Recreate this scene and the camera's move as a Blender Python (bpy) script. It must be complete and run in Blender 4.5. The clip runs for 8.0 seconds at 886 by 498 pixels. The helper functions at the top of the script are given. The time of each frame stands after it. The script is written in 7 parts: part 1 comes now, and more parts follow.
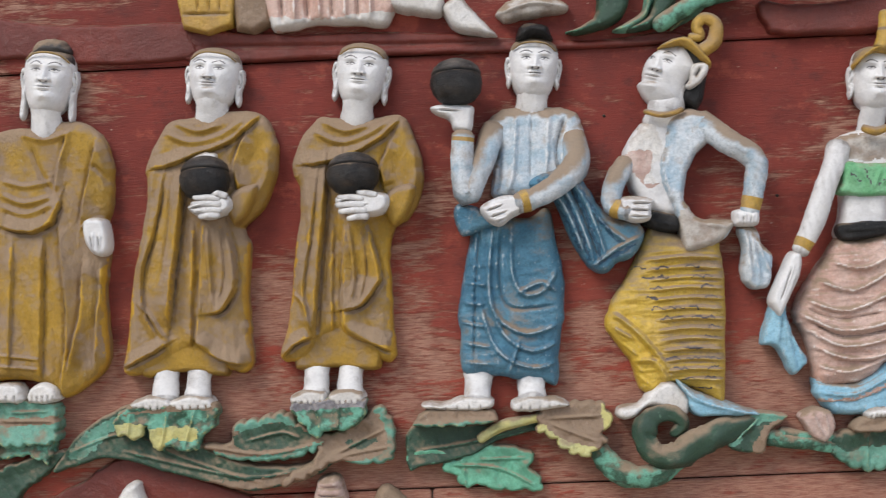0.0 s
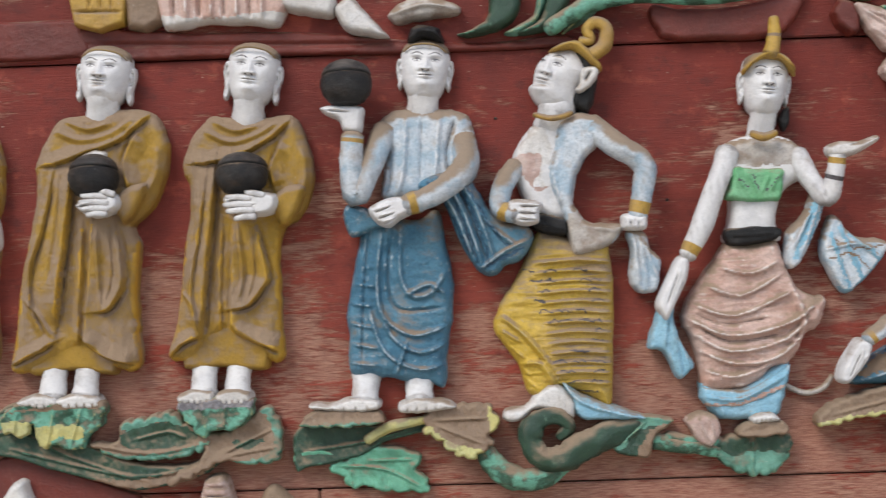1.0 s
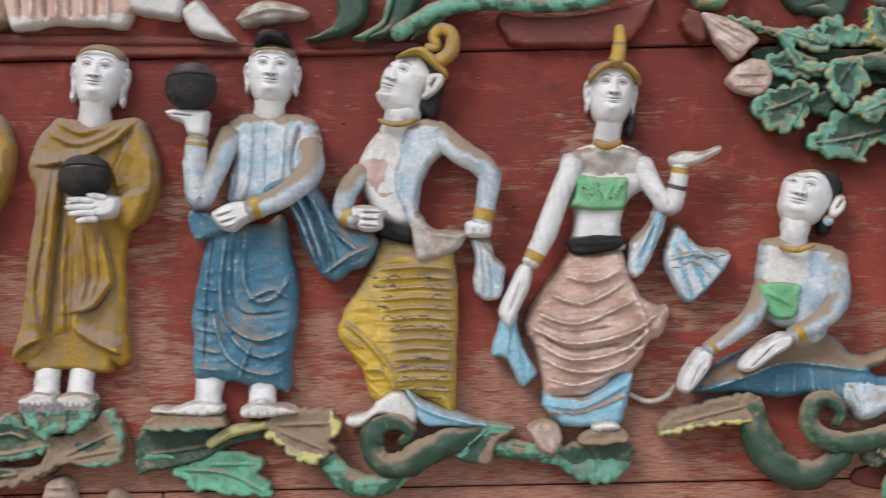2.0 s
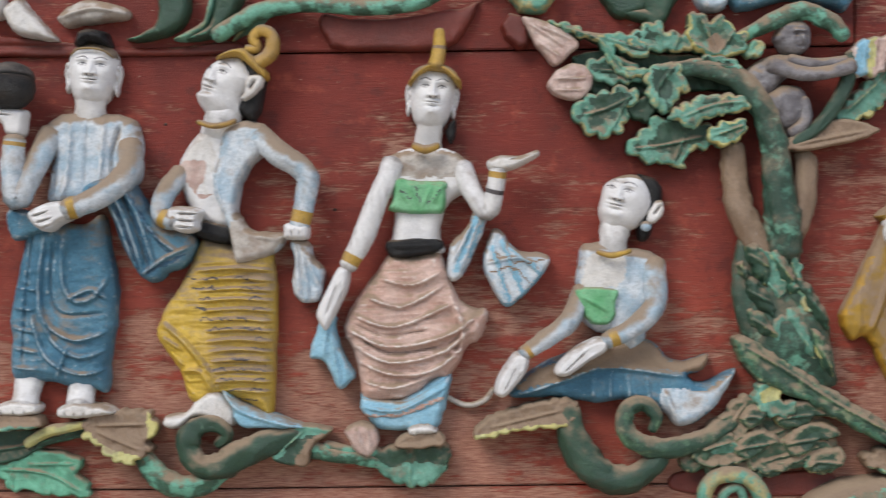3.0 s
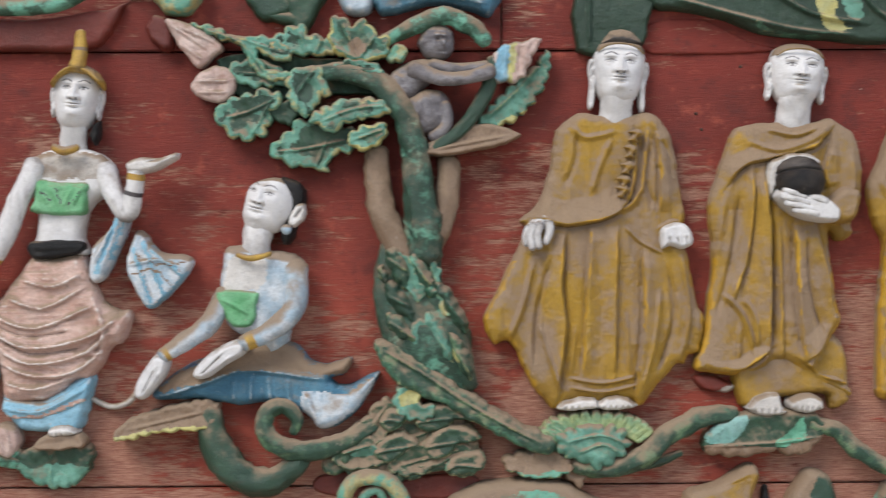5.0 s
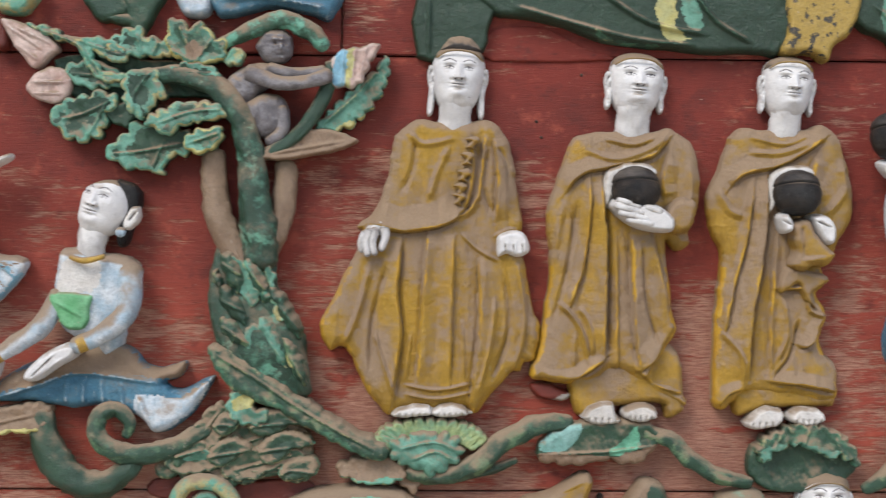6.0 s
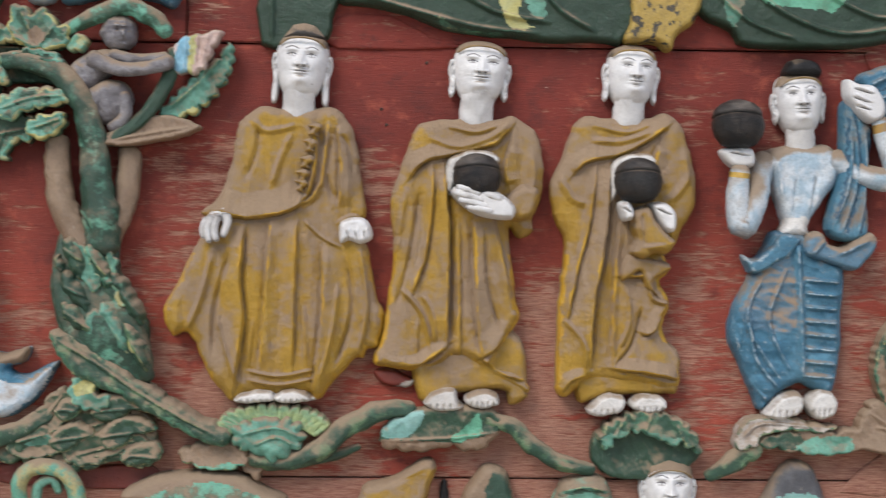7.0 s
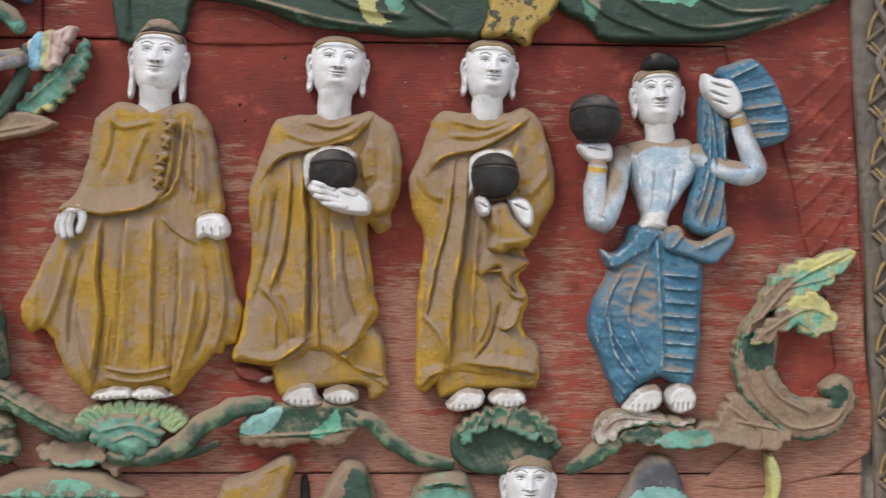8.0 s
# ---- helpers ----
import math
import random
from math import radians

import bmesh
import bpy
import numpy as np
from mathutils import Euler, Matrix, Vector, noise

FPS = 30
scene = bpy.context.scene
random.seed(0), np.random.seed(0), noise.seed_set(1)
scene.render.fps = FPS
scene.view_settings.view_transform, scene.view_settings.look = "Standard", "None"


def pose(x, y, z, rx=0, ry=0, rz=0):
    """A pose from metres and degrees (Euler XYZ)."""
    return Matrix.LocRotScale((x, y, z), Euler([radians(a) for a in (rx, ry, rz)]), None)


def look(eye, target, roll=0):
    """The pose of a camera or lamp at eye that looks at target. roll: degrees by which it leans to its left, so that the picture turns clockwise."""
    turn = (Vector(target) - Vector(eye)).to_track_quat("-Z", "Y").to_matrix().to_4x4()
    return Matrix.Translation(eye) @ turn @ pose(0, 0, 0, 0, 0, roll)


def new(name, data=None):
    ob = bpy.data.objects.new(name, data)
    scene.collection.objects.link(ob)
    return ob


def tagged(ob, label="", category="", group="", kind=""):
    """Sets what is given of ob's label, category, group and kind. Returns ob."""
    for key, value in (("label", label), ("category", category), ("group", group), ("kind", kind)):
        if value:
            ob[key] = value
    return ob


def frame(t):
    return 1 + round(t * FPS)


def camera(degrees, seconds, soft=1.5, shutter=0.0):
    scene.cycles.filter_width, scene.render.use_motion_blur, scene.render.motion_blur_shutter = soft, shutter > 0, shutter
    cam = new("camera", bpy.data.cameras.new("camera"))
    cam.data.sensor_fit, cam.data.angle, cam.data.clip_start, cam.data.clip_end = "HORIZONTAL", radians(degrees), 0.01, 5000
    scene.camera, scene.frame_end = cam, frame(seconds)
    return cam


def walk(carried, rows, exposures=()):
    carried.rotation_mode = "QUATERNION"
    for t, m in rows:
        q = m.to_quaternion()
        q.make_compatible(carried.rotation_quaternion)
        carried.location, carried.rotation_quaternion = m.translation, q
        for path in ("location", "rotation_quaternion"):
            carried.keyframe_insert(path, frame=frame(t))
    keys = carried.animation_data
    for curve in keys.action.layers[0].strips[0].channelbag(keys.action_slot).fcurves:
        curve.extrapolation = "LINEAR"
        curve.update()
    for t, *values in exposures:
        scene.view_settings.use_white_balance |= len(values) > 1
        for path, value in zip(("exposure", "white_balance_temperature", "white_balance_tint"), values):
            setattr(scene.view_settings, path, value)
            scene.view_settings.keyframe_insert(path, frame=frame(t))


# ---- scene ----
from math import cos, pi, sin

cam = camera(32.0, 8.0, soft=1.15, shutter=0.5)
PATH = [
    (0, (0.09, -2.946, 1.507), (0.026, -0.947, 1.529), -2.5),
    (0.5, (0.16, -2.943, 1.506), (0.109, -0.944, 1.531), -2.2),
    (1, (0.271, -2.941, 1.509), (0.226, -0.942, 1.526), -1.9),
    (1.5, (0.39, -2.938, 1.52), (0.357, -0.938, 1.53), -1.6),
    (3, (0.859, -2.931, 1.552), (0.844, -0.931, 1.541), -0.7),
    (3.5, (1.015, -2.934, 1.563), (1.005, -0.934, 1.544), -0.6),
    (4, (1.158, -2.93, 1.569), (1.165, -0.93, 1.544), -0.4),
    (5.5, (1.617, -2.939, 1.588), (1.652, -0.939, 1.558), -0.0),
    (6, (1.734, -2.935, 1.608), (1.789, -0.936, 1.566), 0.5),
    (6.5, (1.868, -2.947, 1.588), (1.925, -0.948, 1.555), 0.6),
    (7, (2.022, -2.953, 1.579), (2.082, -0.954, 1.542), 0.7),
    (7.5, (2.149, -2.955, 1.586), (2.226, -0.957, 1.535), 0.7),
    (8, (2.262, -2.956, 1.617), (2.341, -0.959, 1.55), 0.5),
]
walk(cam, [(t, look(eye, target, roll)) for t, eye, target, roll in PATH], [(0, 0.63), (2, 0.6), (4, 0.58), (6, 0.73), (8, 0.7)])

# ---- daylight: a bright overcast sky ----
world = bpy.data.worlds.new("sky")
scene.world = world
world.use_nodes = True
wn = world.node_tree
sky = wn.nodes.new("ShaderNodeTexSky")
sky.sky_type, sky.sun_disc = "NISHITA", False
sky.sun_elevation, sky.sun_rotation = radians(45), radians(141)
wn.links.new(sky.outputs[0], wn.nodes["Background"].inputs[0])
wn.nodes["Background"].inputs[1].default_value = 0.1
sun_data = bpy.data.lights.new("sun", "SUN")
sun_data.energy, sun_data.angle, sun_data.color = 2.0, radians(30), (1.0, 0.95, 0.88)
sun = new("sun", sun_data)
sun.matrix_world = look((0.0, 0.0, 0.0), (0.56, 0.7, -0.88))


# ---- materials ----
def material(name):
    m = bpy.data.materials.new(name)
    m.use_nodes = True
    return m, m.node_tree.nodes, m.node_tree.links


def noise(nt, links, coords, scale, detail=6.0, rough=0.6, stretch=(1, 1, 1)):
    mp = nt.new("ShaderNodeMapping")
    mp.inputs["Scale"].default_value = stretch
    links.new(coords, mp.inputs[0])
    n = nt.new("ShaderNodeTexNoise")
    n.inputs["Scale"].default_value, n.inputs["Detail"].default_value, n.inputs["Roughness"].default_value = scale, detail, rough
    links.new(mp.outputs[0], n.inputs["Vector"])
    return n.outputs[0]


def ramp(nt, links, value, low, high):
    r = nt.new("ShaderNodeMapRange")
    r.interpolation_type = "SMOOTHSTEP"
    r.inputs[1].default_value, r.inputs[2].default_value = low, high
    links.new(value, r.inputs[0])
    return r.outputs[0]


def mathnode(nt, links, op, a, b):
    n = nt.new("ShaderNodeMath")
    n.operation = op
    for k, v in enumerate((a, b)):
        if isinstance(v, (int, float)):
            n.inputs[k].default_value = v
        else:
            links.new(v, n.inputs[k])
    return n.outputs[0]


def mix(nt, links, fac, a, b):
    n = nt.new("ShaderNodeMix")
    n.data_type = "RGBA"
    if isinstance(fac, (int, float)):
        n.inputs[0].default_value = fac
    else:
        links.new(fac, n.inputs[0])
    for k, v in ((6, a), (7, b)):
        if isinstance(v, tuple):
            n.inputs[k].default_value = (*v, 1)
        else:
            links.new(v, n.inputs[k])
    return n.outputs[2]


DUST = (0.27, 0.195, 0.132)


def painted(name, base, second, dust=0.5, wear=None, worn=0.0, rough=0.42, patch=9.0, dust_colour=DUST, grain=(1, 1, 1), relief=0.6, patchy=(0.38, 0.66), chips=0.5, chip_colour=(0.42, 0.36, 0.3), dirt_shade=0.7, speck=0.5, settle=0.85, blotch=2.0, spec=0.5):
    """Old oil paint on carved teak: two tones in patches, flecks, chips and rubbed ridges, and dust that has settled."""
    m, nt, links = material(name)
    bsdf = nt["Principled BSDF"]
    geo = nt.new("ShaderNodeNewGeometry")
    pos = geo.outputs["Position"]
    big = noise(nt, links, pos, patch, 5, 0.6, grain)
    fine = noise(nt, links, pos, 210, 5, 0.72, grain)
    mid = noise(nt, links, pos, 34, 8, 0.72, grain)
    fleck = noise(nt, links, pos, 75, 7, 0.7, (1.3, 1, 0.7))
    colour = mix(nt, links, ramp(nt, links, big, *patchy), base, second)
    colour = mix(nt, links, mathnode(nt, links, "MULTIPLY", ramp(nt, links, fine, 0.42, 0.7), speck), colour, tuple(c * 0.5 for c in base))
    colour = mix(nt, links, mathnode(nt, links, "MULTIPLY", ramp(nt, links, mid, 0.5, 0.3), 0.45), colour, tuple(min(1.0, c * 1.35) for c in second))
    colour = mix(nt, links, mathnode(nt, links, "MULTIPLY", ramp(nt, links, fleck, 0.6, 0.68), 0.55 * chips), colour, (0.06, 0.04, 0.028))
    colour = mix(nt, links, mathnode(nt, links, "MULTIPLY", ramp(nt, links, fleck, 0.37, 0.31), chips), colour, chip_colour)
    # Creases darkened: groove dirt, plus the shade of folds put into the colour.
    grime_shade = mathnode(nt, links, "ADD", geo.outputs["Pointiness"], mathnode(nt, links, "MULTIPLY", mathnode(nt, links, "SUBTRACT", mid, 0.5), 0.16))
    colour = mix(nt, links, mathnode(nt, links, "MULTIPLY", ramp(nt, links, grime_shade, 0.475, 0.4), dirt_shade), colour, (0.07, 0.045, 0.03))
    if wear:
        rub = mathnode(nt, links, "ADD", geo.outputs["Pointiness"], mathnode(nt, links, "MULTIPLY", mathnode(nt, links, "SUBTRACT", fleck, 0.5), 0.36))
        colour = mix(nt, links, mathnode(nt, links, "MULTIPLY", ramp(nt, links, rub, 0.57 - 0.05 * worn, 0.64 - 0.05 * worn), min(0.85, 0.3 + worn)), colour, wear)
    sep = nt.new("ShaderNodeSeparateXYZ")
    links.new(geo.outputs["Normal"], sep.inputs[0])
    lie = mathnode(nt, links, "ADD", mathnode(nt, links, "MULTIPLY", sep.outputs[2], settle), mathnode(nt, links, "MULTIPLY", mathnode(nt, links, "SUBTRACT", mid, 0.5), 1.1))
    lie = mathnode(nt, links, "ADD", lie, mathnode(nt, links, "MULTIPLY", mathnode(nt, links, "SUBTRACT", big, 0.5), blotch))
    lie = mathnode(nt, links, "SUBTRACT", lie, mathnode(nt, links, "MULTIPLY", mathnode(nt, links, "SUBTRACT", geo.outputs["Pointiness"], 0.5), 0.9))
    cover = mathnode(nt, links, "MULTIPLY", ramp(nt, links, lie, 0.42 - dust, 1.1 - dust), 0.95)
    colour = mix(nt, links, cover, colour, mix(nt, links, fine, tuple(c * 0.72 for c in dust_colour), tuple(c * 1.2 for c in dust_colour)))
    links.new(colour, bsdf.inputs["Base Color"])
    links.new(mathnode(nt, links, "ADD", mathnode(nt, links, "MULTIPLY", cover, 0.92 - rough), rough), bsdf.inputs["Roughness"])
    bsdf.inputs["Specular IOR Level"].default_value = spec
    bump = nt.new("ShaderNodeBump")
    bump.inputs["Strength"].default_value, bump.inputs["Distance"].default_value = relief, 0.005
    links.new(mathnode(nt, links, "ADD", mathnode(nt, links, "MULTIPLY", fine, 0.8), mathnode(nt, links, "ADD", mid, mathnode(nt, links, "MULTIPLY", fleck, 0.6))), bump.inputs["Height"])
    links.new(bump.outputs[0], bsdf.inputs["Normal"])
    return m


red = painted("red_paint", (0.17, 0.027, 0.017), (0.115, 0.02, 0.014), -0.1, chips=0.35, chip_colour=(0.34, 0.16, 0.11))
ochre = painted("ochre_paint", (0.43, 0.253, 0.03), (0.32, 0.185, 0.035), 0.66, patch=8, grain=(1.25, 1, 0.8), chips=0.4, chip_colour=(0.5, 0.42, 0.3), settle=1.5, blotch=2.4, dirt_shade=1.0, relief=1.0, speck=0.45, dust_colour=(0.32, 0.225, 0.15))
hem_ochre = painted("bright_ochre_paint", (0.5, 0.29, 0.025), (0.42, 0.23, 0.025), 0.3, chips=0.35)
white = painted("white_paint", (0.66, 0.648, 0.645), (0.57, 0.56, 0.565), -0.04, rough=0.5, relief=0.4, chips=0.3, chip_colour=(0.36, 0.33, 0.31), patch=20, dirt_shade=0.75, speck=0.2)
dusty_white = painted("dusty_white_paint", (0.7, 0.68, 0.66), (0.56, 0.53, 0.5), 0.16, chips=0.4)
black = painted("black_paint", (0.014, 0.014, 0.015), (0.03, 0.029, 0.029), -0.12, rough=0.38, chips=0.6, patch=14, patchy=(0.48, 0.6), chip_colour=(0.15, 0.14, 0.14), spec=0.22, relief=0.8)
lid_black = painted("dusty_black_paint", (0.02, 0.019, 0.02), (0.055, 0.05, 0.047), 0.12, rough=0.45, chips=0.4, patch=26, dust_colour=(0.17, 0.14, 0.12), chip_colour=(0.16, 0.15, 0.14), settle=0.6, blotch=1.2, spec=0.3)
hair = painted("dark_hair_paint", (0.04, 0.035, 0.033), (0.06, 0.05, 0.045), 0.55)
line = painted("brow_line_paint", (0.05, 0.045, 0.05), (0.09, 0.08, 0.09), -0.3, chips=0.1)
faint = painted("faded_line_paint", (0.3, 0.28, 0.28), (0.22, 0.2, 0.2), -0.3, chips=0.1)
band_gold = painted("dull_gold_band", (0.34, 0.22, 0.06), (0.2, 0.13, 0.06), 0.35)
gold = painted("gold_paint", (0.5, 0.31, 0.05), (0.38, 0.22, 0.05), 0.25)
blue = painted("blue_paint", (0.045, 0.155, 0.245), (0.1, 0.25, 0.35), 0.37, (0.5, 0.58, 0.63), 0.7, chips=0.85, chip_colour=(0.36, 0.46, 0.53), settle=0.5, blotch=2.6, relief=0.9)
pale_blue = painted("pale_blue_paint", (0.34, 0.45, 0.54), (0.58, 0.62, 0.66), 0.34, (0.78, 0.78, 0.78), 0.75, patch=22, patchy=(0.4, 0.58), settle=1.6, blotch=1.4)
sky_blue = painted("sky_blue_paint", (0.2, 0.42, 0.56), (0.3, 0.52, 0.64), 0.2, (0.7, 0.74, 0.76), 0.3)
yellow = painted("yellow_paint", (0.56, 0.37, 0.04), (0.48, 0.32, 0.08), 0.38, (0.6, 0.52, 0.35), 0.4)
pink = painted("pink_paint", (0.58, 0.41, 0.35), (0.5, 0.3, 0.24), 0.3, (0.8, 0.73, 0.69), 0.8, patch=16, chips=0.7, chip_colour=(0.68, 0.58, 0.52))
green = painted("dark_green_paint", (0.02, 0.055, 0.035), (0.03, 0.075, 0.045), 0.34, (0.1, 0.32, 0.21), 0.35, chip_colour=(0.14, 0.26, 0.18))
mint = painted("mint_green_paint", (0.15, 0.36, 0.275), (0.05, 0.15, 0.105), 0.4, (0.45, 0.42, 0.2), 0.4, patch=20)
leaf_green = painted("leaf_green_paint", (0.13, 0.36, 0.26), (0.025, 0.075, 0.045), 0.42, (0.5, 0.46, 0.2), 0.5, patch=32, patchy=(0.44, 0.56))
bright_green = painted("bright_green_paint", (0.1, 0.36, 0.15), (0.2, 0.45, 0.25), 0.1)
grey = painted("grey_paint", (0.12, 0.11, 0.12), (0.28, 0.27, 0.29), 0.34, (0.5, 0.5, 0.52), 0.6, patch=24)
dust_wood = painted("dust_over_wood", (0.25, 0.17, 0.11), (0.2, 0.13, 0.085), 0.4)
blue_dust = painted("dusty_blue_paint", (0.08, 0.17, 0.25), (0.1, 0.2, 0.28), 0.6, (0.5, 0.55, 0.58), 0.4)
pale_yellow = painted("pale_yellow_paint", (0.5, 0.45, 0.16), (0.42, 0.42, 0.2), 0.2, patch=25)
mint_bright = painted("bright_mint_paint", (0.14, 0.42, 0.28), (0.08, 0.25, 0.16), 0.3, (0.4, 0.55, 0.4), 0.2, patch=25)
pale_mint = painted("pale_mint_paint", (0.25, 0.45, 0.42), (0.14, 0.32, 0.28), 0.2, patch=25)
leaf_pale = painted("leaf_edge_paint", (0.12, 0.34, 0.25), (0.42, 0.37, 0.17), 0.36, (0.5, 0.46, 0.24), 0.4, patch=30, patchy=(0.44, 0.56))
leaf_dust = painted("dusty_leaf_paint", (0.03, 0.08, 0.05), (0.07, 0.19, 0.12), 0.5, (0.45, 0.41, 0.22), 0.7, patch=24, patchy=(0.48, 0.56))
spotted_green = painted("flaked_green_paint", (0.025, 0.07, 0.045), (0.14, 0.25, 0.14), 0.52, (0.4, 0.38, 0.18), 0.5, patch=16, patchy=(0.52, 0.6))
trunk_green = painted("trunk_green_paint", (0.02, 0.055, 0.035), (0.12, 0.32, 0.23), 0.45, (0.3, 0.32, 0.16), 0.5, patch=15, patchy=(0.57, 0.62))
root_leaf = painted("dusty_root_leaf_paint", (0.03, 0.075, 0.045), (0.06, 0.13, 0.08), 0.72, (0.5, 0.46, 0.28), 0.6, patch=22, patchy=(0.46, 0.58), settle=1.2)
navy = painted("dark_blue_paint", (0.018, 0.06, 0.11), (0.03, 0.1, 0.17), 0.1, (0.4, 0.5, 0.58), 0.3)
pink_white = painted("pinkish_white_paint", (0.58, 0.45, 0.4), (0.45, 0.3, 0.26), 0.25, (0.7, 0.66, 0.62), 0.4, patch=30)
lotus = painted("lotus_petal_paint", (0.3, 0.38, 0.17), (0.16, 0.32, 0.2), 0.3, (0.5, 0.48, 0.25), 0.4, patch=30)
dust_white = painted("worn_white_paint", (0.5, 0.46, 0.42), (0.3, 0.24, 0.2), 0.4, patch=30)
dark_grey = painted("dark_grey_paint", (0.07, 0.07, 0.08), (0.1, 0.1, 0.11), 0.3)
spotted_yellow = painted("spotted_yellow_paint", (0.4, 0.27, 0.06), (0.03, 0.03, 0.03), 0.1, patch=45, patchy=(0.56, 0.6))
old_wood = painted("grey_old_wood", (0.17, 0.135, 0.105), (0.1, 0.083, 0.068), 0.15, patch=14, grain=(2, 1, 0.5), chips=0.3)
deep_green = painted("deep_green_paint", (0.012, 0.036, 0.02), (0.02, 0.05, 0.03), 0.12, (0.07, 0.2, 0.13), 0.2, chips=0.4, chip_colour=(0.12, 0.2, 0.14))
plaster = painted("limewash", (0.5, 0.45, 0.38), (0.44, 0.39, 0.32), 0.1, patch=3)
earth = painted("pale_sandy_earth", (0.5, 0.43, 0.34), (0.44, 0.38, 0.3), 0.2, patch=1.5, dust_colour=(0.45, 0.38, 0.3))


def worn_boards():
    """Red paint that has weathered off the teak along the grain."""
    m, nt, links = material("weathered_red_boards")
    bsdf = nt["Principled BSDF"]
    geo = nt.new("ShaderNodeNewGeometry")
    pos = geo.outputs["Position"]
    info = nt.new("ShaderNodeObjectInfo")
    streak = noise(nt, links, pos, 13, 9, 0.72, (1, 1, 5))
    area = noise(nt, links, pos, 3.2, 4, 0.55, (1, 1, 1.6))
    grain = noise(nt, links, pos, 30, 9, 0.75, (1, 1, 12))
    tone = noise(nt, links, pos, 6, 6, 0.6)
    fresh = mix(nt, links, ramp(nt, links, tone, 0.35, 0.7), (0.185, 0.025, 0.016), (0.125, 0.019, 0.013))
    faded = mix(nt, links, ramp(nt, links, tone, 0.35, 0.7), (0.33, 0.06, 0.036), (0.24, 0.044, 0.029))
    height = nt.new("ShaderNodeSeparateXYZ")
    links.new(pos, height.inputs[0])
    fade = mathnode(nt, links, "ADD", mathnode(nt, links, "MULTIPLY", height.outputs[2], -1.6), mathnode(nt, links, "MULTIPLY", area, 0.8))
    paint = mix(nt, links, ramp(nt, links, fade, -2.45, -1.6), fresh, faded)
    scuff = noise(nt, links, pos, 45, 8, 0.75, (0.6, 1, 2.2))
    paint = mix(nt, links, mathnode(nt, links, "MULTIPLY", ramp(nt, links, scuff, 0.52, 0.7), 0.7), paint, (0.085, 0.016, 0.012))
    paint = mix(nt, links, mathnode(nt, links, "MULTIPLY", ramp(nt, links, scuff, 0.42, 0.3), 0.5), paint, (0.33, 0.115, 0.08))
    stain = noise(nt, links, pos, 15, 9, 0.68, (0.8, 1, 1.1))
    paint = mix(nt, links, mathnode(nt, links, "MULTIPLY", ramp(nt, links, stain, 0.53, 0.66), 0.6), paint, (0.075, 0.015, 0.012))
    paint = mix(nt, links, mathnode(nt, links, "MULTIPLY", ramp(nt, links, stain, 0.46, 0.34), 0.45), paint, (0.4, 0.09, 0.055))
    chip = noise(nt, links, pos, 80, 4, 0.6, (0.6, 1, 1.5))
    paint = mix(nt, links, mathnode(nt, links, "MULTIPLY", ramp(nt, links, chip, 0.69, 0.73), 0.75), paint, (0.46, 0.33, 0.27))
    wood = mix(nt, links, ramp(nt, links, grain, 0.35, 0.7), (0.2, 0.085, 0.058), (0.47, 0.28, 0.2))
    low = ramp(nt, links, height.outputs[2], 1.8, 1.1)
    loss = mathnode(nt, links, "ADD", mathnode(nt, links, "MULTIPLY", streak, 0.6), mathnode(nt, links, "MULTIPLY", area, 0.75))
    loss = mathnode(nt, links, "ADD", loss, mathnode(nt, links, "MULTIPLY", low, 0.15))
    loss = mathnode(nt, links, "ADD", loss, mathnode(nt, links, "MULTIPLY", grain, 0.25))
    bare = mathnode(nt, links, "MULTIPLY", ramp(nt, links, loss, 0.84, 0.95), 0.8)
    colour = mix(nt, links, bare, paint, wood)
    links.new(colour, bsdf.inputs["Base Color"])
    bsdf.inputs["Roughness"].default_value = 0.62
    bsdf.inputs["Specular IOR Level"].default_value = 0.35
    bump = nt.new("ShaderNodeBump")
    bump.inputs["Strength"].default_value, bump.inputs["Distance"].default_value = 0.6, 0.004
    links.new(mathnode(nt, links, "SUBTRACT", mathnode(nt, links, "ADD", mathnode(nt, links, "MULTIPLY", grain, 0.8), mathnode(nt, links, "MULTIPLY", scuff, 0.7)), bare), bump.inputs["Height"])
    links.new(bump.outputs[0], bsdf.inputs["Normal"])
    return m


boards = worn_boards()


# ---- carving tools: lengths in millimetres, x along the panel, z up, depth out of the panel ----
def spline(pts, closed=True, n=5):
    p = np.array([q[:2] for q in pts], float)
    c = len(p)
    if c < 3 or n < 2:
        return p
    idx = np.arange(c if closed else c - 1)
    t = np.linspace(0, 1, n, endpoint=False)[:, None]
    out = []
    for i in idx:
        if closed:
            a, b, d, e = p[(i - 1) % c], p[i], p[(i + 1) % c], p[(i + 2) % c]
        else:
            a, b, d, e = p[max(i - 1, 0)], p[i], p[i + 1], p[min(i + 2, c - 1)]
        out.append(0.5 * (2 * b + (d - a) * t + (2 * a - 5 * b + 4 * d - e) * t * t + (3 * b - a - 3 * d + e) * t ** 3))
    if not closed:
        out.append(p[-1:])
    return np.concatenate(out)


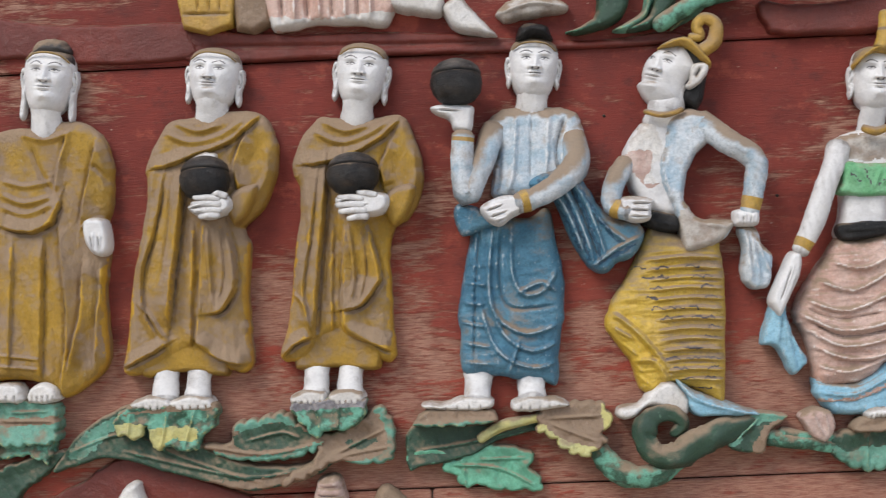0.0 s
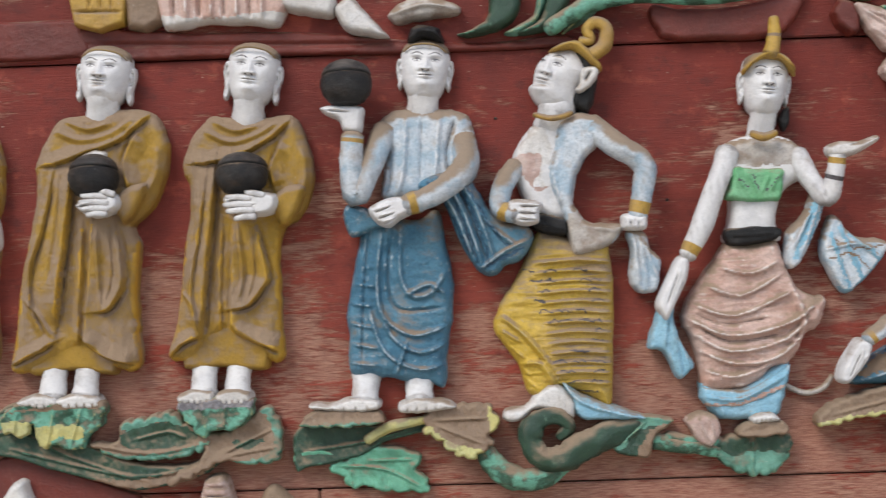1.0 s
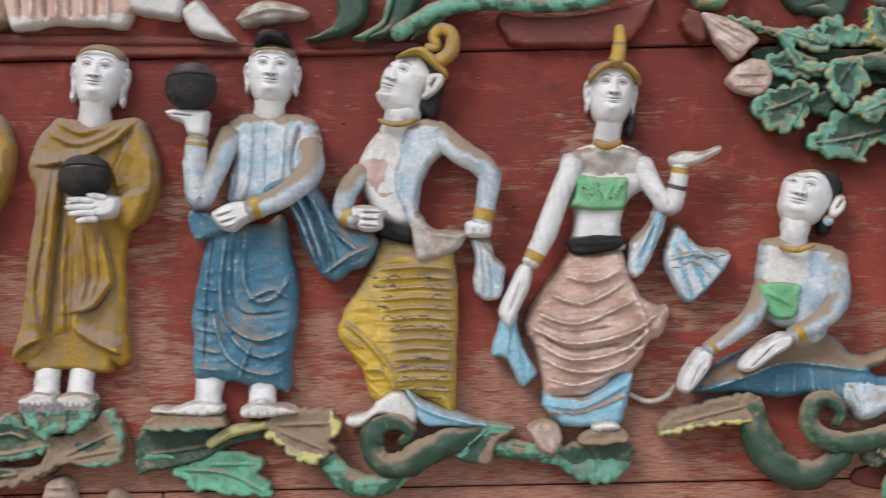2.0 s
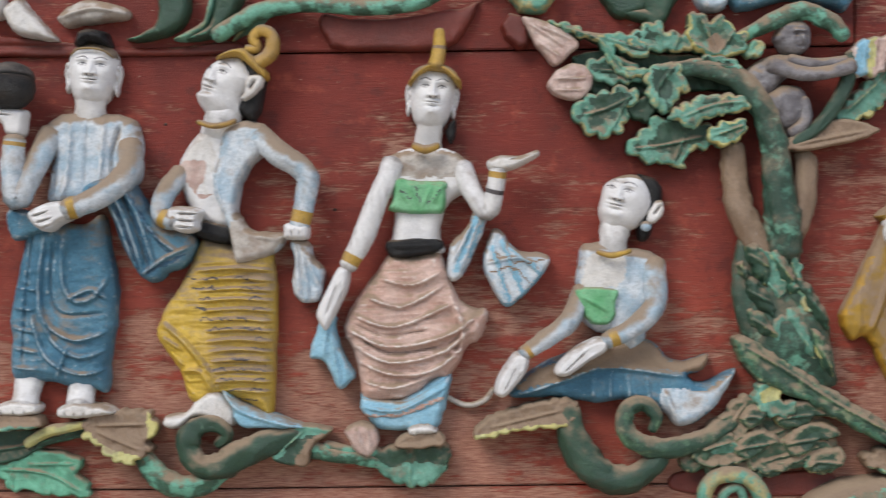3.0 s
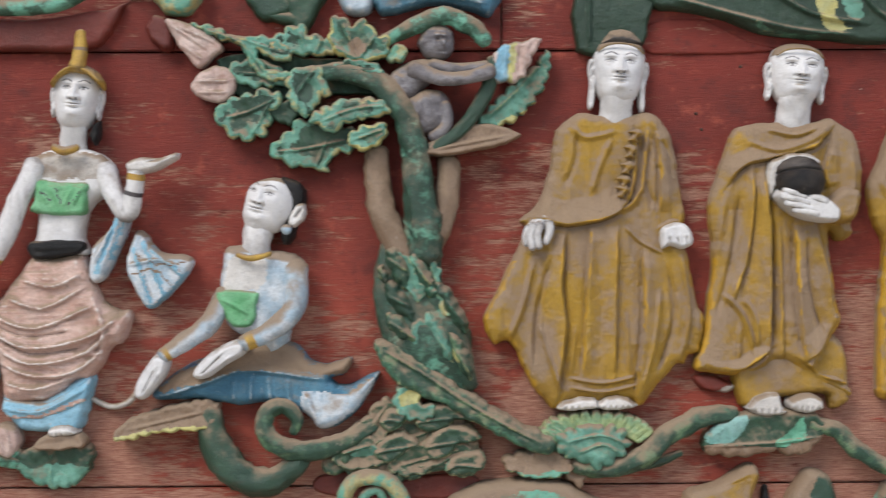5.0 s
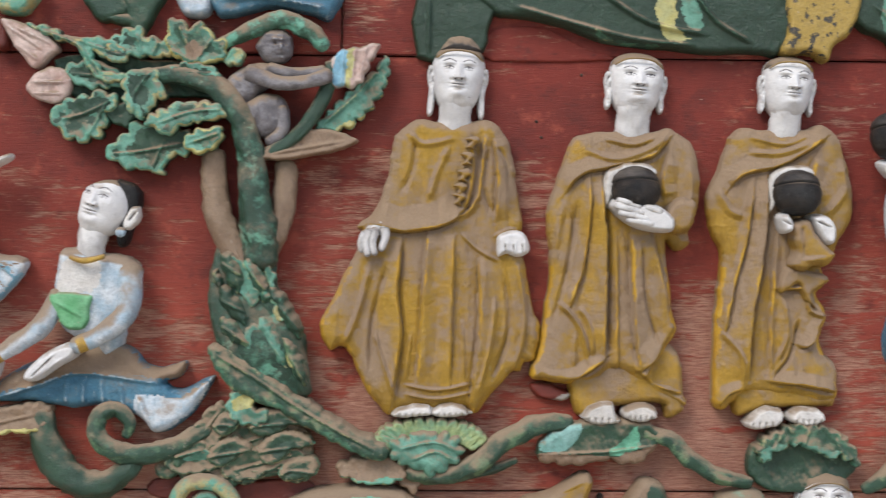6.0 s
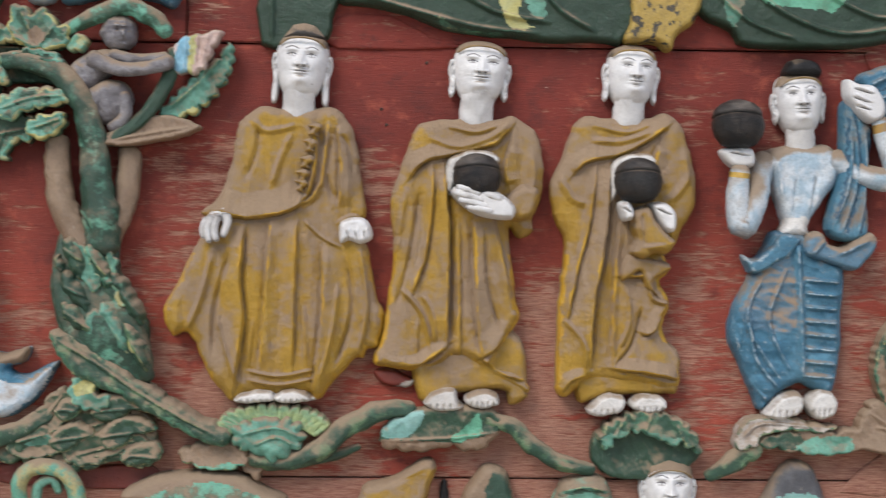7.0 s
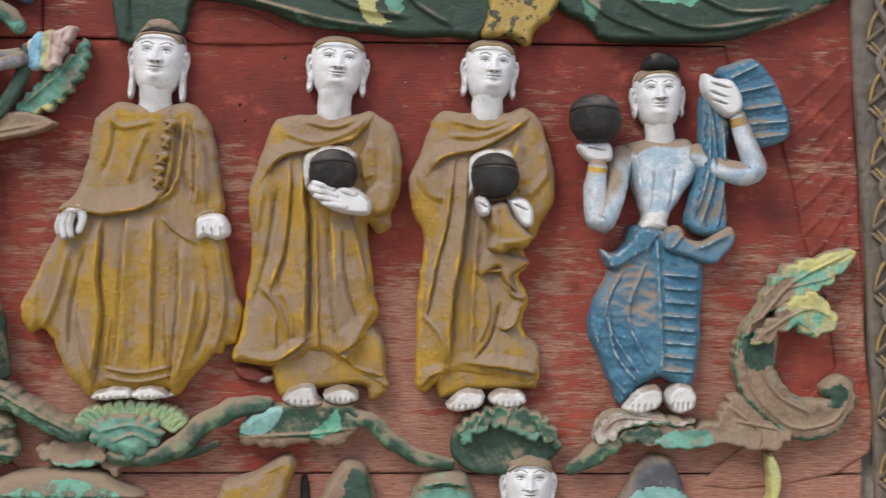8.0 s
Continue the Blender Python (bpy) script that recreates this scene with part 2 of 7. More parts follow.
def nearest(q, a, b):
    """Distance of the points q from the segments a-b, the nearest places, and how far along the chain they lie."""
    best = np.full(len(q), 1e9)
    place = np.zeros((len(q), 2))
    along = np.zeros(len(q))
    for i in range(len(a)):
        d = b[i] - a[i]
        l = d @ d
        t = np.clip((q - a[i]) @ d / l, 0, 1) if l > 1e-9 else np.zeros(len(q))
        f = a[i] + t[:, None] * d
        r = ((q - f) ** 2).sum(1)
        k = r < best
        best[k], place[k], along[k] = r[k], f[k], (i + t[k]) / len(a)
    return np.sqrt(best), place, along


def inside(q, poly):
    x, z = q[:, 0], q[:, 1]
    hit = np.zeros(len(q), bool)
    a, b = poly, np.roll(poly, -1, 0)
    for i in range(len(a)):
        (x0, z0), (x1, z1) = a[i], b[i]
        if z0 == z1:
            continue
        hit ^= ((z0 > z) != (z1 > z)) & (x < (x1 - x0) * (z - z0) / (z1 - z0) + x0)
    return hit


LATTICE = np.random.default_rng(7).uniform(-1, 1, (64, 64))


def lumps(q, size):
    """Smooth uneven lumps of about that size, as a chisel leaves them."""
    p = q / size
    i = np.floor(p).astype(int)
    f = p - i
    f = f * f * (3 - 2 * f)
    a, b, c, d = (LATTICE[(i[:, 0] + u) % 64, (i[:, 1] + w) % 64] for u, w in ((0, 0), (1, 0), (0, 1), (1, 1)))
    return (a * (1 - f[:, 0]) + b * f[:, 0]) * (1 - f[:, 1]) + (c * (1 - f[:, 0]) + d * f[:, 0]) * f[:, 1]


def band(pts, widths, n=5):
    """The outline of a strip along pts; widths from end to end."""
    c = spline(pts, False, n)
    d = np.gradient(c, axis=0)
    d /= np.linalg.norm(d, axis=1)[:, None] + 1e-9
    w = np.interp(np.linspace(0, 1, len(c)), np.linspace(0, 1, len(widths)), widths)[:, None] / 2
    s = np.stack([-d[:, 1], d[:, 0]], 1) * w
    return np.concatenate([c + s, (c - s)[::-1]])


class Carving:
    """Gathers the surfaces of one carved thing into one mesh."""

    def __init__(self):
        self.v, self.f, self.m, self.mats, self.count = [], [], [], [], 0

    def slot(self, mat):
        if mat not in self.mats:
            self.mats.append(mat)
        return self.mats.index(mat)

    def add(self, v, f, m):
        self.v.append(np.asarray(v, float))
        self.f.extend([tuple(int(k) + self.count for k in q) for q in f])
        self.m.extend(m)
        self.count += len(v)

    def patch(self, outline, depth, mat, edge=14, rim=0.35, back=0, base=None, ridges=(), paint=(), cell=3.0, n=5, dome=0.0, lean=0.0, rough=0.7, smooth=True, drape=None, hem=None, form=None):
        """A carved relief over an outline: rounded towards its edge, with folds, grooves and painted areas.
        depth: of its face; back: where its edge goes down to; lean: how much deeper its foot stands out than its top;
        ridges: (points, half width, height); paint: (points, half width or 0 for an area, material)."""
        poly = spline(outline, True, n) if smooth else np.array([q[:2] for q in outline], float)
        if rough >= 0.5:
            poly = poly + np.stack([1.8 * lumps(poly, 17) + 1.2 * lumps(poly, 7), 1.8 * lumps(poly + 90, 17) + 1.2 * lumps(poly + 90, 7)], 1)
        lo, hi = poly.min(0), poly.max(0)
        xs, zs = np.arange(lo[0] - cell, hi[0] + 2 * cell, cell), np.arange(lo[1] - cell, hi[1] + 2 * cell, cell)
        nx, nz = len(xs), len(zs)
        gx, gz = np.meshgrid(xs, zs, indexing="ij")
        q = np.stack([gx.ravel(), gz.ravel()], 1)
        mid = np.stack([(gx[:-1, :-1] + cell / 2).ravel(), (gz[:-1, :-1] + cell / 2).ravel()], 1)
        keep = inside(mid, poly).reshape(nx - 1, nz - 1)
        ii, jj = np.nonzero(keep)
        if len(ii) == 0:
            return
        quads = np.stack([ii * nz + jj, (ii + 1) * nz + jj, (ii + 1) * nz + jj + 1, ii * nz + jj + 1], 1)
        used = np.unique(quads)
        new_id = np.full(nx * nz, -1)
        new_id[used] = np.arange(len(used))
        quads, q = new_id[quads], q[used]
        edges = np.concatenate([quads[:, [k, (k + 1) % 4]] for k in range(4)])
        key = edges.min(1) * len(used) + edges.max(1)
        _, first, cnt = np.unique(key, return_index=True, return_counts=True)
        rimedges = edges[first[cnt == 1]]
        dist, place, _ = nearest(q, poly, np.roll(poly, -1, 0))
        on = np.zeros(len(q), bool)
        on[rimedges.ravel()] = True
        q[on], dist[on] = place[on], 0
        low = back if base is None else base
        s = 1 - np.clip(dist / edge, 0, 1)
        face = rim + (1 - rim) * np.sqrt(np.clip(1 - s * s, 0, 1))
        span = max(hi[1] - lo[1], 1)
        top = depth + lean * (0.5 - (q[:, 1] - lo[1]) / span) + dome * np.clip(dist / max(dist.max(), 1), 0, 1) ** 0.6
        h = low + (top - low) * face
        soft = np.clip(dist / (0.6 * edge), 0.25, 1)
        edges_of_cloth = []
        for pts, w, k, *side in ridges:
            c = spline(pts, False, 4)
            d, near, along = nearest(q, c[:-1], c[1:])
            taper = np.clip(np.minimum(along, 1 - along) * 5 + 0.25, 0, 1)
            if side:
                seg = np.clip((along * (len(c) - 1)).astype(int), 0, len(c) - 2)
                way, off = c[seg + 1] - c[seg], q - near
                far = d * np.sign(way[:, 0] * off[:, 1] - way[:, 1] * off[:, 0]) * side[0] + 1.3 * lumps(q + 60, 15)
                lap = np.clip(far / 5.5 + 0.5, 0, 1)
                lap = lap * lap * (3 - 2 * lap)
                h += 2.0 * k * taper * soft * (lap * np.clip(1 - far / w, 0, 1) ** 1.2 - 0.22 * np.clip(1 - np.abs(far + 4) / 6, 0, 1))
                edges_of_cloth.append(np.where((far > -1) & (along > 0.04) & (along < 0.96), np.abs(far), 99.0))
            else:
                h += 1.6 * k * taper * soft * np.clip(1 - (d / w), 0, 1) ** 1.1
        if form:
            h += form(q)
        h += rough * (1.6 * lumps(q, 34) + 0.9 * lumps(q + 500, 13) + 0.45 * lumps(q + 900, 6))
        if drape:
            wide, tall, amp, slant = drape
            g = np.stack([(q[:, 0] + slant * (q[:, 1] - lo[1])) / wide, q[:, 1] / tall], 1)
            crease = 0.35 - np.abs(lumps(g * 1.3 + 4, 1.0)) * 1.6
            h += amp * soft * (0.8 * lumps(g, 1.0) + 0.5 * crease + 0.35 * lumps(g * 2.9 + 9, 1.0))
        v = np.stack([q[:, 0], -h, q[:, 1]], 1)
        centre = q[quads].mean(1)
        m = np.full(len(quads), self.slot(mat))
        for hem_mat, wide, high in hem or ():
            edge_near = dist[quads].mean(1) < wide * (1 + 0.9 * lumps(centre, 14) + 0.3 * lumps(centre, 5))
            m[edge_near & (centre[:, 1] < lo[1] + high * span)] = self.slot(hem_mat)
            for d in edges_of_cloth:
                m[d[quads].mean(1) < 4.0 * (0.5 + 1.5 * lumps(centre + 40, 26))] = self.slot(hem_mat)
        centre = centre + 3.5 * np.stack([lumps(centre + 77, 7), lumps(centre + 311, 7)], 1) * (0.0 if rough < 0.5 else 1.0)
        for pts, w, pm in paint:
            if w == 0:
                got = inside(centre, spline(pts, True, 4))
            else:
                c = spline(pts, False, 4)
                got = nearest(centre, c[:-1], c[1:])[0] < w
            m[got] = self.slot(pm)
        ring = np.unique(rimedges)
        ring_id = np.full(len(q), -1)
        ring_id[ring] = np.arange(len(ring)) + len(q)
        foot = v[ring].copy()
        foot[:, 1] = -back
        walls = np.stack([rimedges[:, 1], rimedges[:, 0], ring_id[rimedges[:, 0]], ring_id[rimedges[:, 1]]], 1)
        self.add(np.concatenate([v, foot]), np.concatenate([quads, walls]).tolist(), m.tolist() + [self.slot(mat)] * len(walls))

    def tube(self, pts, radii, mat, depth=20, squash=1.0, bands=(), seg=14, n=6, uneven=0.1):
        """A round limb or stem along pts (x, z, and depth where it is given). bands: (from, to, material) along it."""
        p = np.array([(q[0], -(q[2] if len(q) > 2 else depth), q[1]) for q in pts], float)
        flat = spline(p[:, [0, 2]], False, n)
        t = np.linspace(0, 1, len(flat))
        y = np.interp(t, np.linspace(0, 1, len(p)), p[:, 1])
        c = np.stack([flat[:, 0], y, flat[:, 1]], 1)
        r = np.interp(t, np.linspace(0, 1, len(radii)), radii)
        d = np.gradient(c, axis=0)
        d /= np.linalg.norm(d, axis=1)[:, None] + 1e-9
        c = np.concatenate([[c[0] - d[0] * r[0] * 0.55], [c[0] - d[0] * r[0] * 0.35], c, [c[-1] + d[-1] * r[-1] * 0.35], [c[-1] + d[-1] * r[-1] * 0.55]])
        d = np.concatenate([[d[0]] * 2, d, [d[-1]] * 2])
        r = np.concatenate([[r[0] * 0.15, r[0] * 0.72], r, [r[-1] * 0.72, r[-1] * 0.15]])
        t = np.concatenate([[0, 0], t, [1, 1]])
        side = np.cross(d, [0, 1, 0])
        side /= np.linalg.norm(side, axis=1)[:, None] + 1e-9
        out = np.cross(side, d)
        a = np.linspace(0, 2 * pi, seg, endpoint=False)
        far = np.concatenate([[0], np.cumsum(np.linalg.norm(np.diff(c, axis=0), axis=1))])
        g = np.stack([np.repeat(far, seg) / 22 + pts[0][0], np.tile(np.abs(a - pi) * 2.2, len(c))], 1)
        r = r[:, None] * (1 + uneven * lumps(g, 1.0) + 0.5 * uneven * lumps(g * 2.7, 1.0)).reshape(len(c), seg)
        v = (c[:, None, :] + r[:, :, None] * (np.cos(a)[None, :, None] * side[:, None, :] + squash * np.sin(a)[None, :, None] * out[:, None, :])).reshape(-1, 3)
        f, m = [], []
        for i in range(len(c) - 1):
            k = self.slot(mat)
            tm = (t[i] + t[i + 1]) / 2
            for lo, hi, bm in bands:
                if lo <= tm <= hi:
                    k = self.slot(bm)
            for j in range(seg):
                f.append((i * seg + j, i * seg + (j + 1) % seg, (i + 1) * seg + (j + 1) % seg, (i + 1) * seg + j))
                m.append(k)
        f += [tuple(range(seg))[::-1], tuple(range((len(c) - 1) * seg, len(c) * seg))]
        m += [self.slot(mat), k]
        self.add(v, f, m)

    def ball(self, x, z, depth, rx, rz, rd, mat, seg=20):
        a = np.linspace(0, 2 * pi, seg, endpoint=False)
        b = np.linspace(-pi / 2, pi / 2, 12)
        v = [(x + rx * cos(q) * cos(p), -(depth + rd * sin(p) * cos(q)), z + rz * sin(q)) for q in b for p in a]
        f = [(i * seg + j, i * seg + (j + 1) % seg, (i + 1) * seg + (j + 1) % seg, (i + 1) * seg + j) for i in range(11) for j in range(seg)]
        self.add(v, f, [self.slot(mat)] * len(f))

    def build(self, name, parent=None):
        v = np.concatenate(self.v) / 1000
        at = Vector(((v[:, 0].min() + v[:, 0].max()) / 2, 0, v[:, 2].min()))
        base = parent.matrix_world.translation if parent else at
        mesh = bpy.data.meshes.new(name)
        mesh.from_pydata((v - np.array(base)).tolist(), [], self.f)
        for mat in self.mats:
            mesh.materials.append(mat)
        mesh.polygons.foreach_set("material_index", self.m)
        mesh.polygons.foreach_set("use_smooth", [True] * len(self.f))
        mesh.update()
        ob = new(name, mesh)
        if parent:
            ob.parent = parent
        else:
            ob.matrix_world = Matrix.Translation(at)
        return ob


def thing(name, x, z, label, category, group="", kind=""):
    """An empty on the panel at x, z millimetres that carries the parts of a thing."""
    ob = new(name)
    ob.matrix_world = Matrix.Translation((x / 1000, 0, z / 1000))
    return tagged(ob, label, category, group, kind)


def box(name, x0, x1, y0, y1, z0, z1, mat, parent=None, bevel=0.003):
    """A bevelled block; metres."""
    bm = bmesh.new()
    bmesh.ops.create_cube(bm, size=1)
    for v in bm.verts:
        v.co = ((x0 + x1) / 2 + v.co.x * (x1 - x0), (y0 + y1) / 2 + v.co.y * (y1 - y0), (z0 + z1) / 2 + v.co.z * (z1 - z0))
    if bevel:
        bmesh.ops.bevel(bm, geom=bm.edges, offset=bevel, segments=2, affect="EDGES")
    mesh = bpy.data.meshes.new(name)
    bm.to_mesh(mesh)
    bm.free()
    mesh.materials.append(mat)
    ob = new(name, mesh)
    ob.parent = parent
    return ob


def face_form(chin, up, rt, w, hgt, t):
    """The relief of a face: nose, eyes, brow, lips, cheeks and chin, turned by t."""
    def g(a, width):
        return np.exp(-(a / width) ** 2)

    def form(q):
        d = q - chin
        u, v = d @ rt / w - t, (d @ up / hgt - 0.24) / 0.82
        a = np.clip((0.7 - v) / 0.32, 0, 1)
        nose = (2 + 12 * a ** 1.25) * g(u, 0.1 + 0.075 * a) * np.clip((0.73 - v) / 0.06, 0, 1) * np.clip((v - 0.345) / 0.035, 0, 1)
        nose += 5.5 * (g(u - 0.19, 0.075) + g(u + 0.19, 0.075)) * g(v - 0.395, 0.035)
        side = np.abs(u)
        eyes = -5.5 * g(side - 0.36, 0.2) * g(v - 0.58, 0.055) + 4.2 * g(side - 0.36, 0.13) * g(v - 0.563, 0.032)
        brow = 3.0 * g(side - 0.36, 0.26) * g(v - 0.67, 0.04)
        lips = 4.4 * g(u, 0.21) * g(v - 0.29, 0.022) + 4.6 * g(u, 0.18) * g(v - 0.235, 0.024) - 4 * g(u, 0.26) * g(v - 0.262, 0.01) - 3.4 * g(u, 0.22) * g(v - 0.185, 0.025)
        rest = 5.5 * g(u, 0.3) * g(v - 0.09, 0.075) + 2.6 * g(side - 0.47, 0.22) * g(v - 0.4, 0.12) - 1.8 * g(side - 0.27, 0.06) * g(v - 0.33, 0.06)
        return nose + eyes + brow + lips + rest
    return form


def face_paint(face, t, near=1.0, far=1.0):
    """Thin painted lines: brows, upper lids, irises, nostrils and the mouth; near and far: how much of each eye turns to the front."""
    out = []
    for s, k in ((-1, far), (1, near)):
        out += [([face(t + s * 0.13 * k, 0.685), face(t + s * 0.36 * k, 0.735), face(t + s * 0.6 * k, 0.69)], 0.95, line),
                ([face(t + s * 0.19 * k, 0.572), face(t + s * 0.34 * k, 0.606), face(t + s * 0.54 * k, 0.578)], 0.95, line),
                ([face(t + s * 0.35 * k, 0.588), face(t + s * 0.36 * k, 0.574)], 1.7, line),
                ([face(t + s * 0.24 * k, 0.545), face(t + s * 0.5 * k, 0.55)], 0.55, faint),
                ([face(t + s * 0.1 * k, 0.358), face(t + s * 0.14 * k, 0.36)], 1.3, line)]
    return out + [([face(t - 0.23, 0.266), face(t, 0.256), face(t + 0.23, 0.268)], 0.8, faint)]


def head(C, top, chin, wide, turn=0.0, cap=0.85, ears="short", depth=60, back=0, knot=None, capmat=None, neck=0.31):
    """A carved head that looks slightly up, from the jaw to the crown: egg shape, features, ears; a painted cap of hair."""
    capmat = capmat or hair
    top, chin = np.array(top, float), np.array(chin, float)
    up = top - chin
    hgt = np.linalg.norm(up)
    up /= hgt
    rt = np.array([up[1], -up[0]])
    w = wide / 2

    def at(u, v):
        return tuple(chin + rt * u * w + up * v * hgt)

    def face(u, v):
        return at(u, 0.82 * v + 0.24)

    C.tube([at(0, 0.34) + (back + depth * 0.62,), at(0, 0.05) + (back + depth * 0.42,), at(0, -0.3) + (back + depth * 0.16,)], [wide * neck, wide * neck * 0.94, wide * neck * 1.06], white, squash=0.8, seg=24)
    l = {"long": -0.06, "short": 0.1, "high": 0.22}[ears]
    for s in (-1, 1):
        C.patch([at(s * 0.84, 0.64), at(s * 0.94, 0.74), at(s * 1.1, 0.74), at(s * 1.16, 0.58), at(s * 1.06, 0.36), at(s * 1.08, l + 0.1), at(s * 0.98, l), at(s * 0.84, l + 0.1), at(s * 0.8, 0.4)], back + depth * 0.5, white, edge=6, back=back + 8, cell=1.5, rough=0.4,
                ridges=[([at(s * 1.0, 0.68), at(s * 1.07, 0.56), at(s * 0.98, 0.4)], 4, -5), ([at(s * 0.94, 0.56), at(s * 0.95, 0.46)], 3, -4), ([at(s * 0.97, 0.3), at(s * 0.97, l + 0.08)], 4, -3)])
    egg = [(0, 0.02), (0.36, 0.045), (0.68, 0.15), (0.88, 0.36), (0.98, 0.6), (0.985, 0.8), (0.86, 0.97), (0.48, 1.07), (0, 1.1)]
    out = [at(u, v) for u, v in egg] + [at(-u, v) for u, v in egg[-2:0:-1]]
    t = turn
    crown = [([at(-1.2, cap - 0.04), at(-0.92, cap), at(-0.55, cap + 0.1), at(t, cap + 0.13), at(0.55, cap + 0.1), at(0.92, cap), at(1.2, cap - 0.04), at(1.2, 1.3), at(-1.2, 1.3)], 0, capmat)]
    C.patch(out, back + depth, white, edge=wide * 0.5, rim=0.25, back=back + 5, cell=1.15, paint=crown + face_paint(face, t), rough=0.35, lean=16, form=face_form(chin, up, rt, w, hgt, t))
    C.tube([at(-0.86, cap + 0.0) + (back + depth * 0.68,), at(-0.5, cap + 0.1) + (back + depth * 0.9,), at(t, cap + 0.13) + (back + depth * 0.95,), at(0.5, cap + 0.1) + (back + depth * 0.9,), at(0.86, cap + 0.0) + (back + depth * 0.68,)], [1.6, 2.0, 2.1, 2.0, 1.6], band_gold)
    if knot:
        x, z = at(t * 0.5, 1.02 + knot * 0.2)
        C.patch([(x - wide * 0.36, z - hgt * 0.12), (x - wide * 0.3, z + hgt * knot * 0.3), (x - wide * 0.12, z + hgt * knot * 0.62), (x + wide * 0.12, z + hgt * knot * 0.62), (x + wide * 0.3, z + hgt * knot * 0.3), (x + wide * 0.36, z - hgt * 0.12)], back + depth * 0.72, capmat, edge=wide * 0.22, rim=0.3, back=back + 5, cell=1.6)


def facing(chin, top, wide):
    """The axes of a face from its chin to its crown, and a place on it by its own breadth and height."""
    chin, top = np.array(chin, float), np.array(top, float)
    high = np.linalg.norm(top - chin)
    up = (top - chin) / high
    rt = np.array([up[1], -up[0]])
    return chin, up, rt, high, lambda u, v: tuple(chin + rt * u * wide / 2 + up * (0.82 * v + 0.24) * high)


def finish(C, name, label, category="statue", group=""):
    return tagged(C.build(name), label, category, group)


# ---- the panel and its wall ----
panel = thing("wall_panel", 1200, 1500, "weathered red-painted teak plank panel of an old monastery wall", "wall", kind="structure")
panel.name = "wall_north"


def plank(x0, x1, z0, z1, proud, name="plank"):
    ob = box(name, x0 + 0.0015, x1 - 0.0015, -proud, 0.035, z0 + 0.0015, z1 - 0.0015, boards, None, 0.003)
    ob.parent = panel
    ob.matrix_parent_inverse = panel.matrix_world.inverted()
    return ob


plank(-1.6, 3.2, 1.085, 1.911, 0.0)
for x0, x1 in ((-1.6, -0.36), (-0.36, 1.62), (1.62, 3.2)):
    plank(x0, x1, 1.911, 2.3, 0.004)
for x0, x1 in ((-1.6, -0.045), (-0.045, 1.655), (1.655, 3.2)):
    plank(x0, x1, 0.75, 1.085, 0.002)
wall = tagged(box("wall_north_lime", -14, 16, 0.036, 0.4, 0, 5.5, plaster), "limewashed brick monastery wall behind the panel", "wall", kind="structure")
ground = tagged(box("ground", -300, 300, -300, 300, -0.3, 0.0, earth, None, 0), "trodden sandy earth of the courtyard", "ground", kind="structure")


# ---- standing monks and the two tall robed figures ----
def bowl(C, x, z, rx, rz, depth, lean=0.3):
    """A turned alms bowl with a stepped rim and a domed lid, leaning a little back."""
    profile = [(0.0, -0.95), (0.4, -0.92), (0.7, -0.78), (0.92, -0.46), (1.0, -0.1), (0.985, 0.12), (0.95, 0.2), (0.88, 0.22), (0.87, 0.27), (0.95, 0.29), (0.95, 0.36), (0.88, 0.56), (0.7, 0.76), (0.4, 0.92), (0.0, 0.97)]
    seg = 36
    a = np.linspace(0, 2 * pi, seg, endpoint=False)
    v = []
    for r, u in profile:
        wob = 1 + 0.012 * np.sin(3 * a + 5 * u + x)
        dx, dd, du = rx * r * np.cos(a) * wob, rx * 0.78 * r * np.sin(a) * wob, np.full(seg, rz * u)
        v.append(np.stack([x + dx, -(depth + dd - lean * du), z + du + lean * dd], 1))
    f = [(i * seg + j, i * seg + (j + 1) % seg, (i + 1) * seg + (j + 1) % seg, (i + 1) * seg + j) for i in range(len(profile) - 1) for j in range(seg)]
    lid = C.slot(lid_black)
    C.add(np.concatenate(v), f, [lid if i >= 8 else C.slot(black) for i in range(len(profile) - 1) for j in range(seg)])


def hand(C, outline, depth, fingers=(), back=20, mat=None):
    """A white hand with grooves between its fingers."""
    C.patch(outline, depth, mat or white, edge=11, rim=0.3, back=back, cell=1.3, rough=0.3, ridges=[(f, 2.6, -4.5) for f in fingers] + [([(f[0][0] + 4, f[0][1] + 6), f[-1]], 4, 2.2) for f in fingers])


def fingers(C, lines, depth, radius=6.5):
    """Rounded fingers laid over a palm, from knuckle to tip."""
    for (x0, z0), (x1, z1) in lines:
        C.tube([(x0, z0, depth - 4), ((x0 + x1) / 2, (z0 + z1) / 2 + 1.5, depth), (x1, z1, depth - 5)], [radius, radius * 0.95, radius * 0.75], white, squash=0.75, seg=12, uneven=0.06)


def foot(C, outline, depth=66, back=12):
    x0, x1 = min(q[0] for q in outline), max(q[0] for q in outline)
    z0, z1 = min(q[1] for q in outline), max(q[1] for q in outline)
    toes = [([(x0 + (x1 - x0) * k / 6, z0), (x0 + (x1 - x0) * k / 6, z0 + 0.4 * (z1 - z0))], 2.2, -4.5) for k in range(1, 6)]
    C.patch(outline, depth, dusty_white, edge=9, back=back, cell=1.8, rough=0.6, ridges=toes)


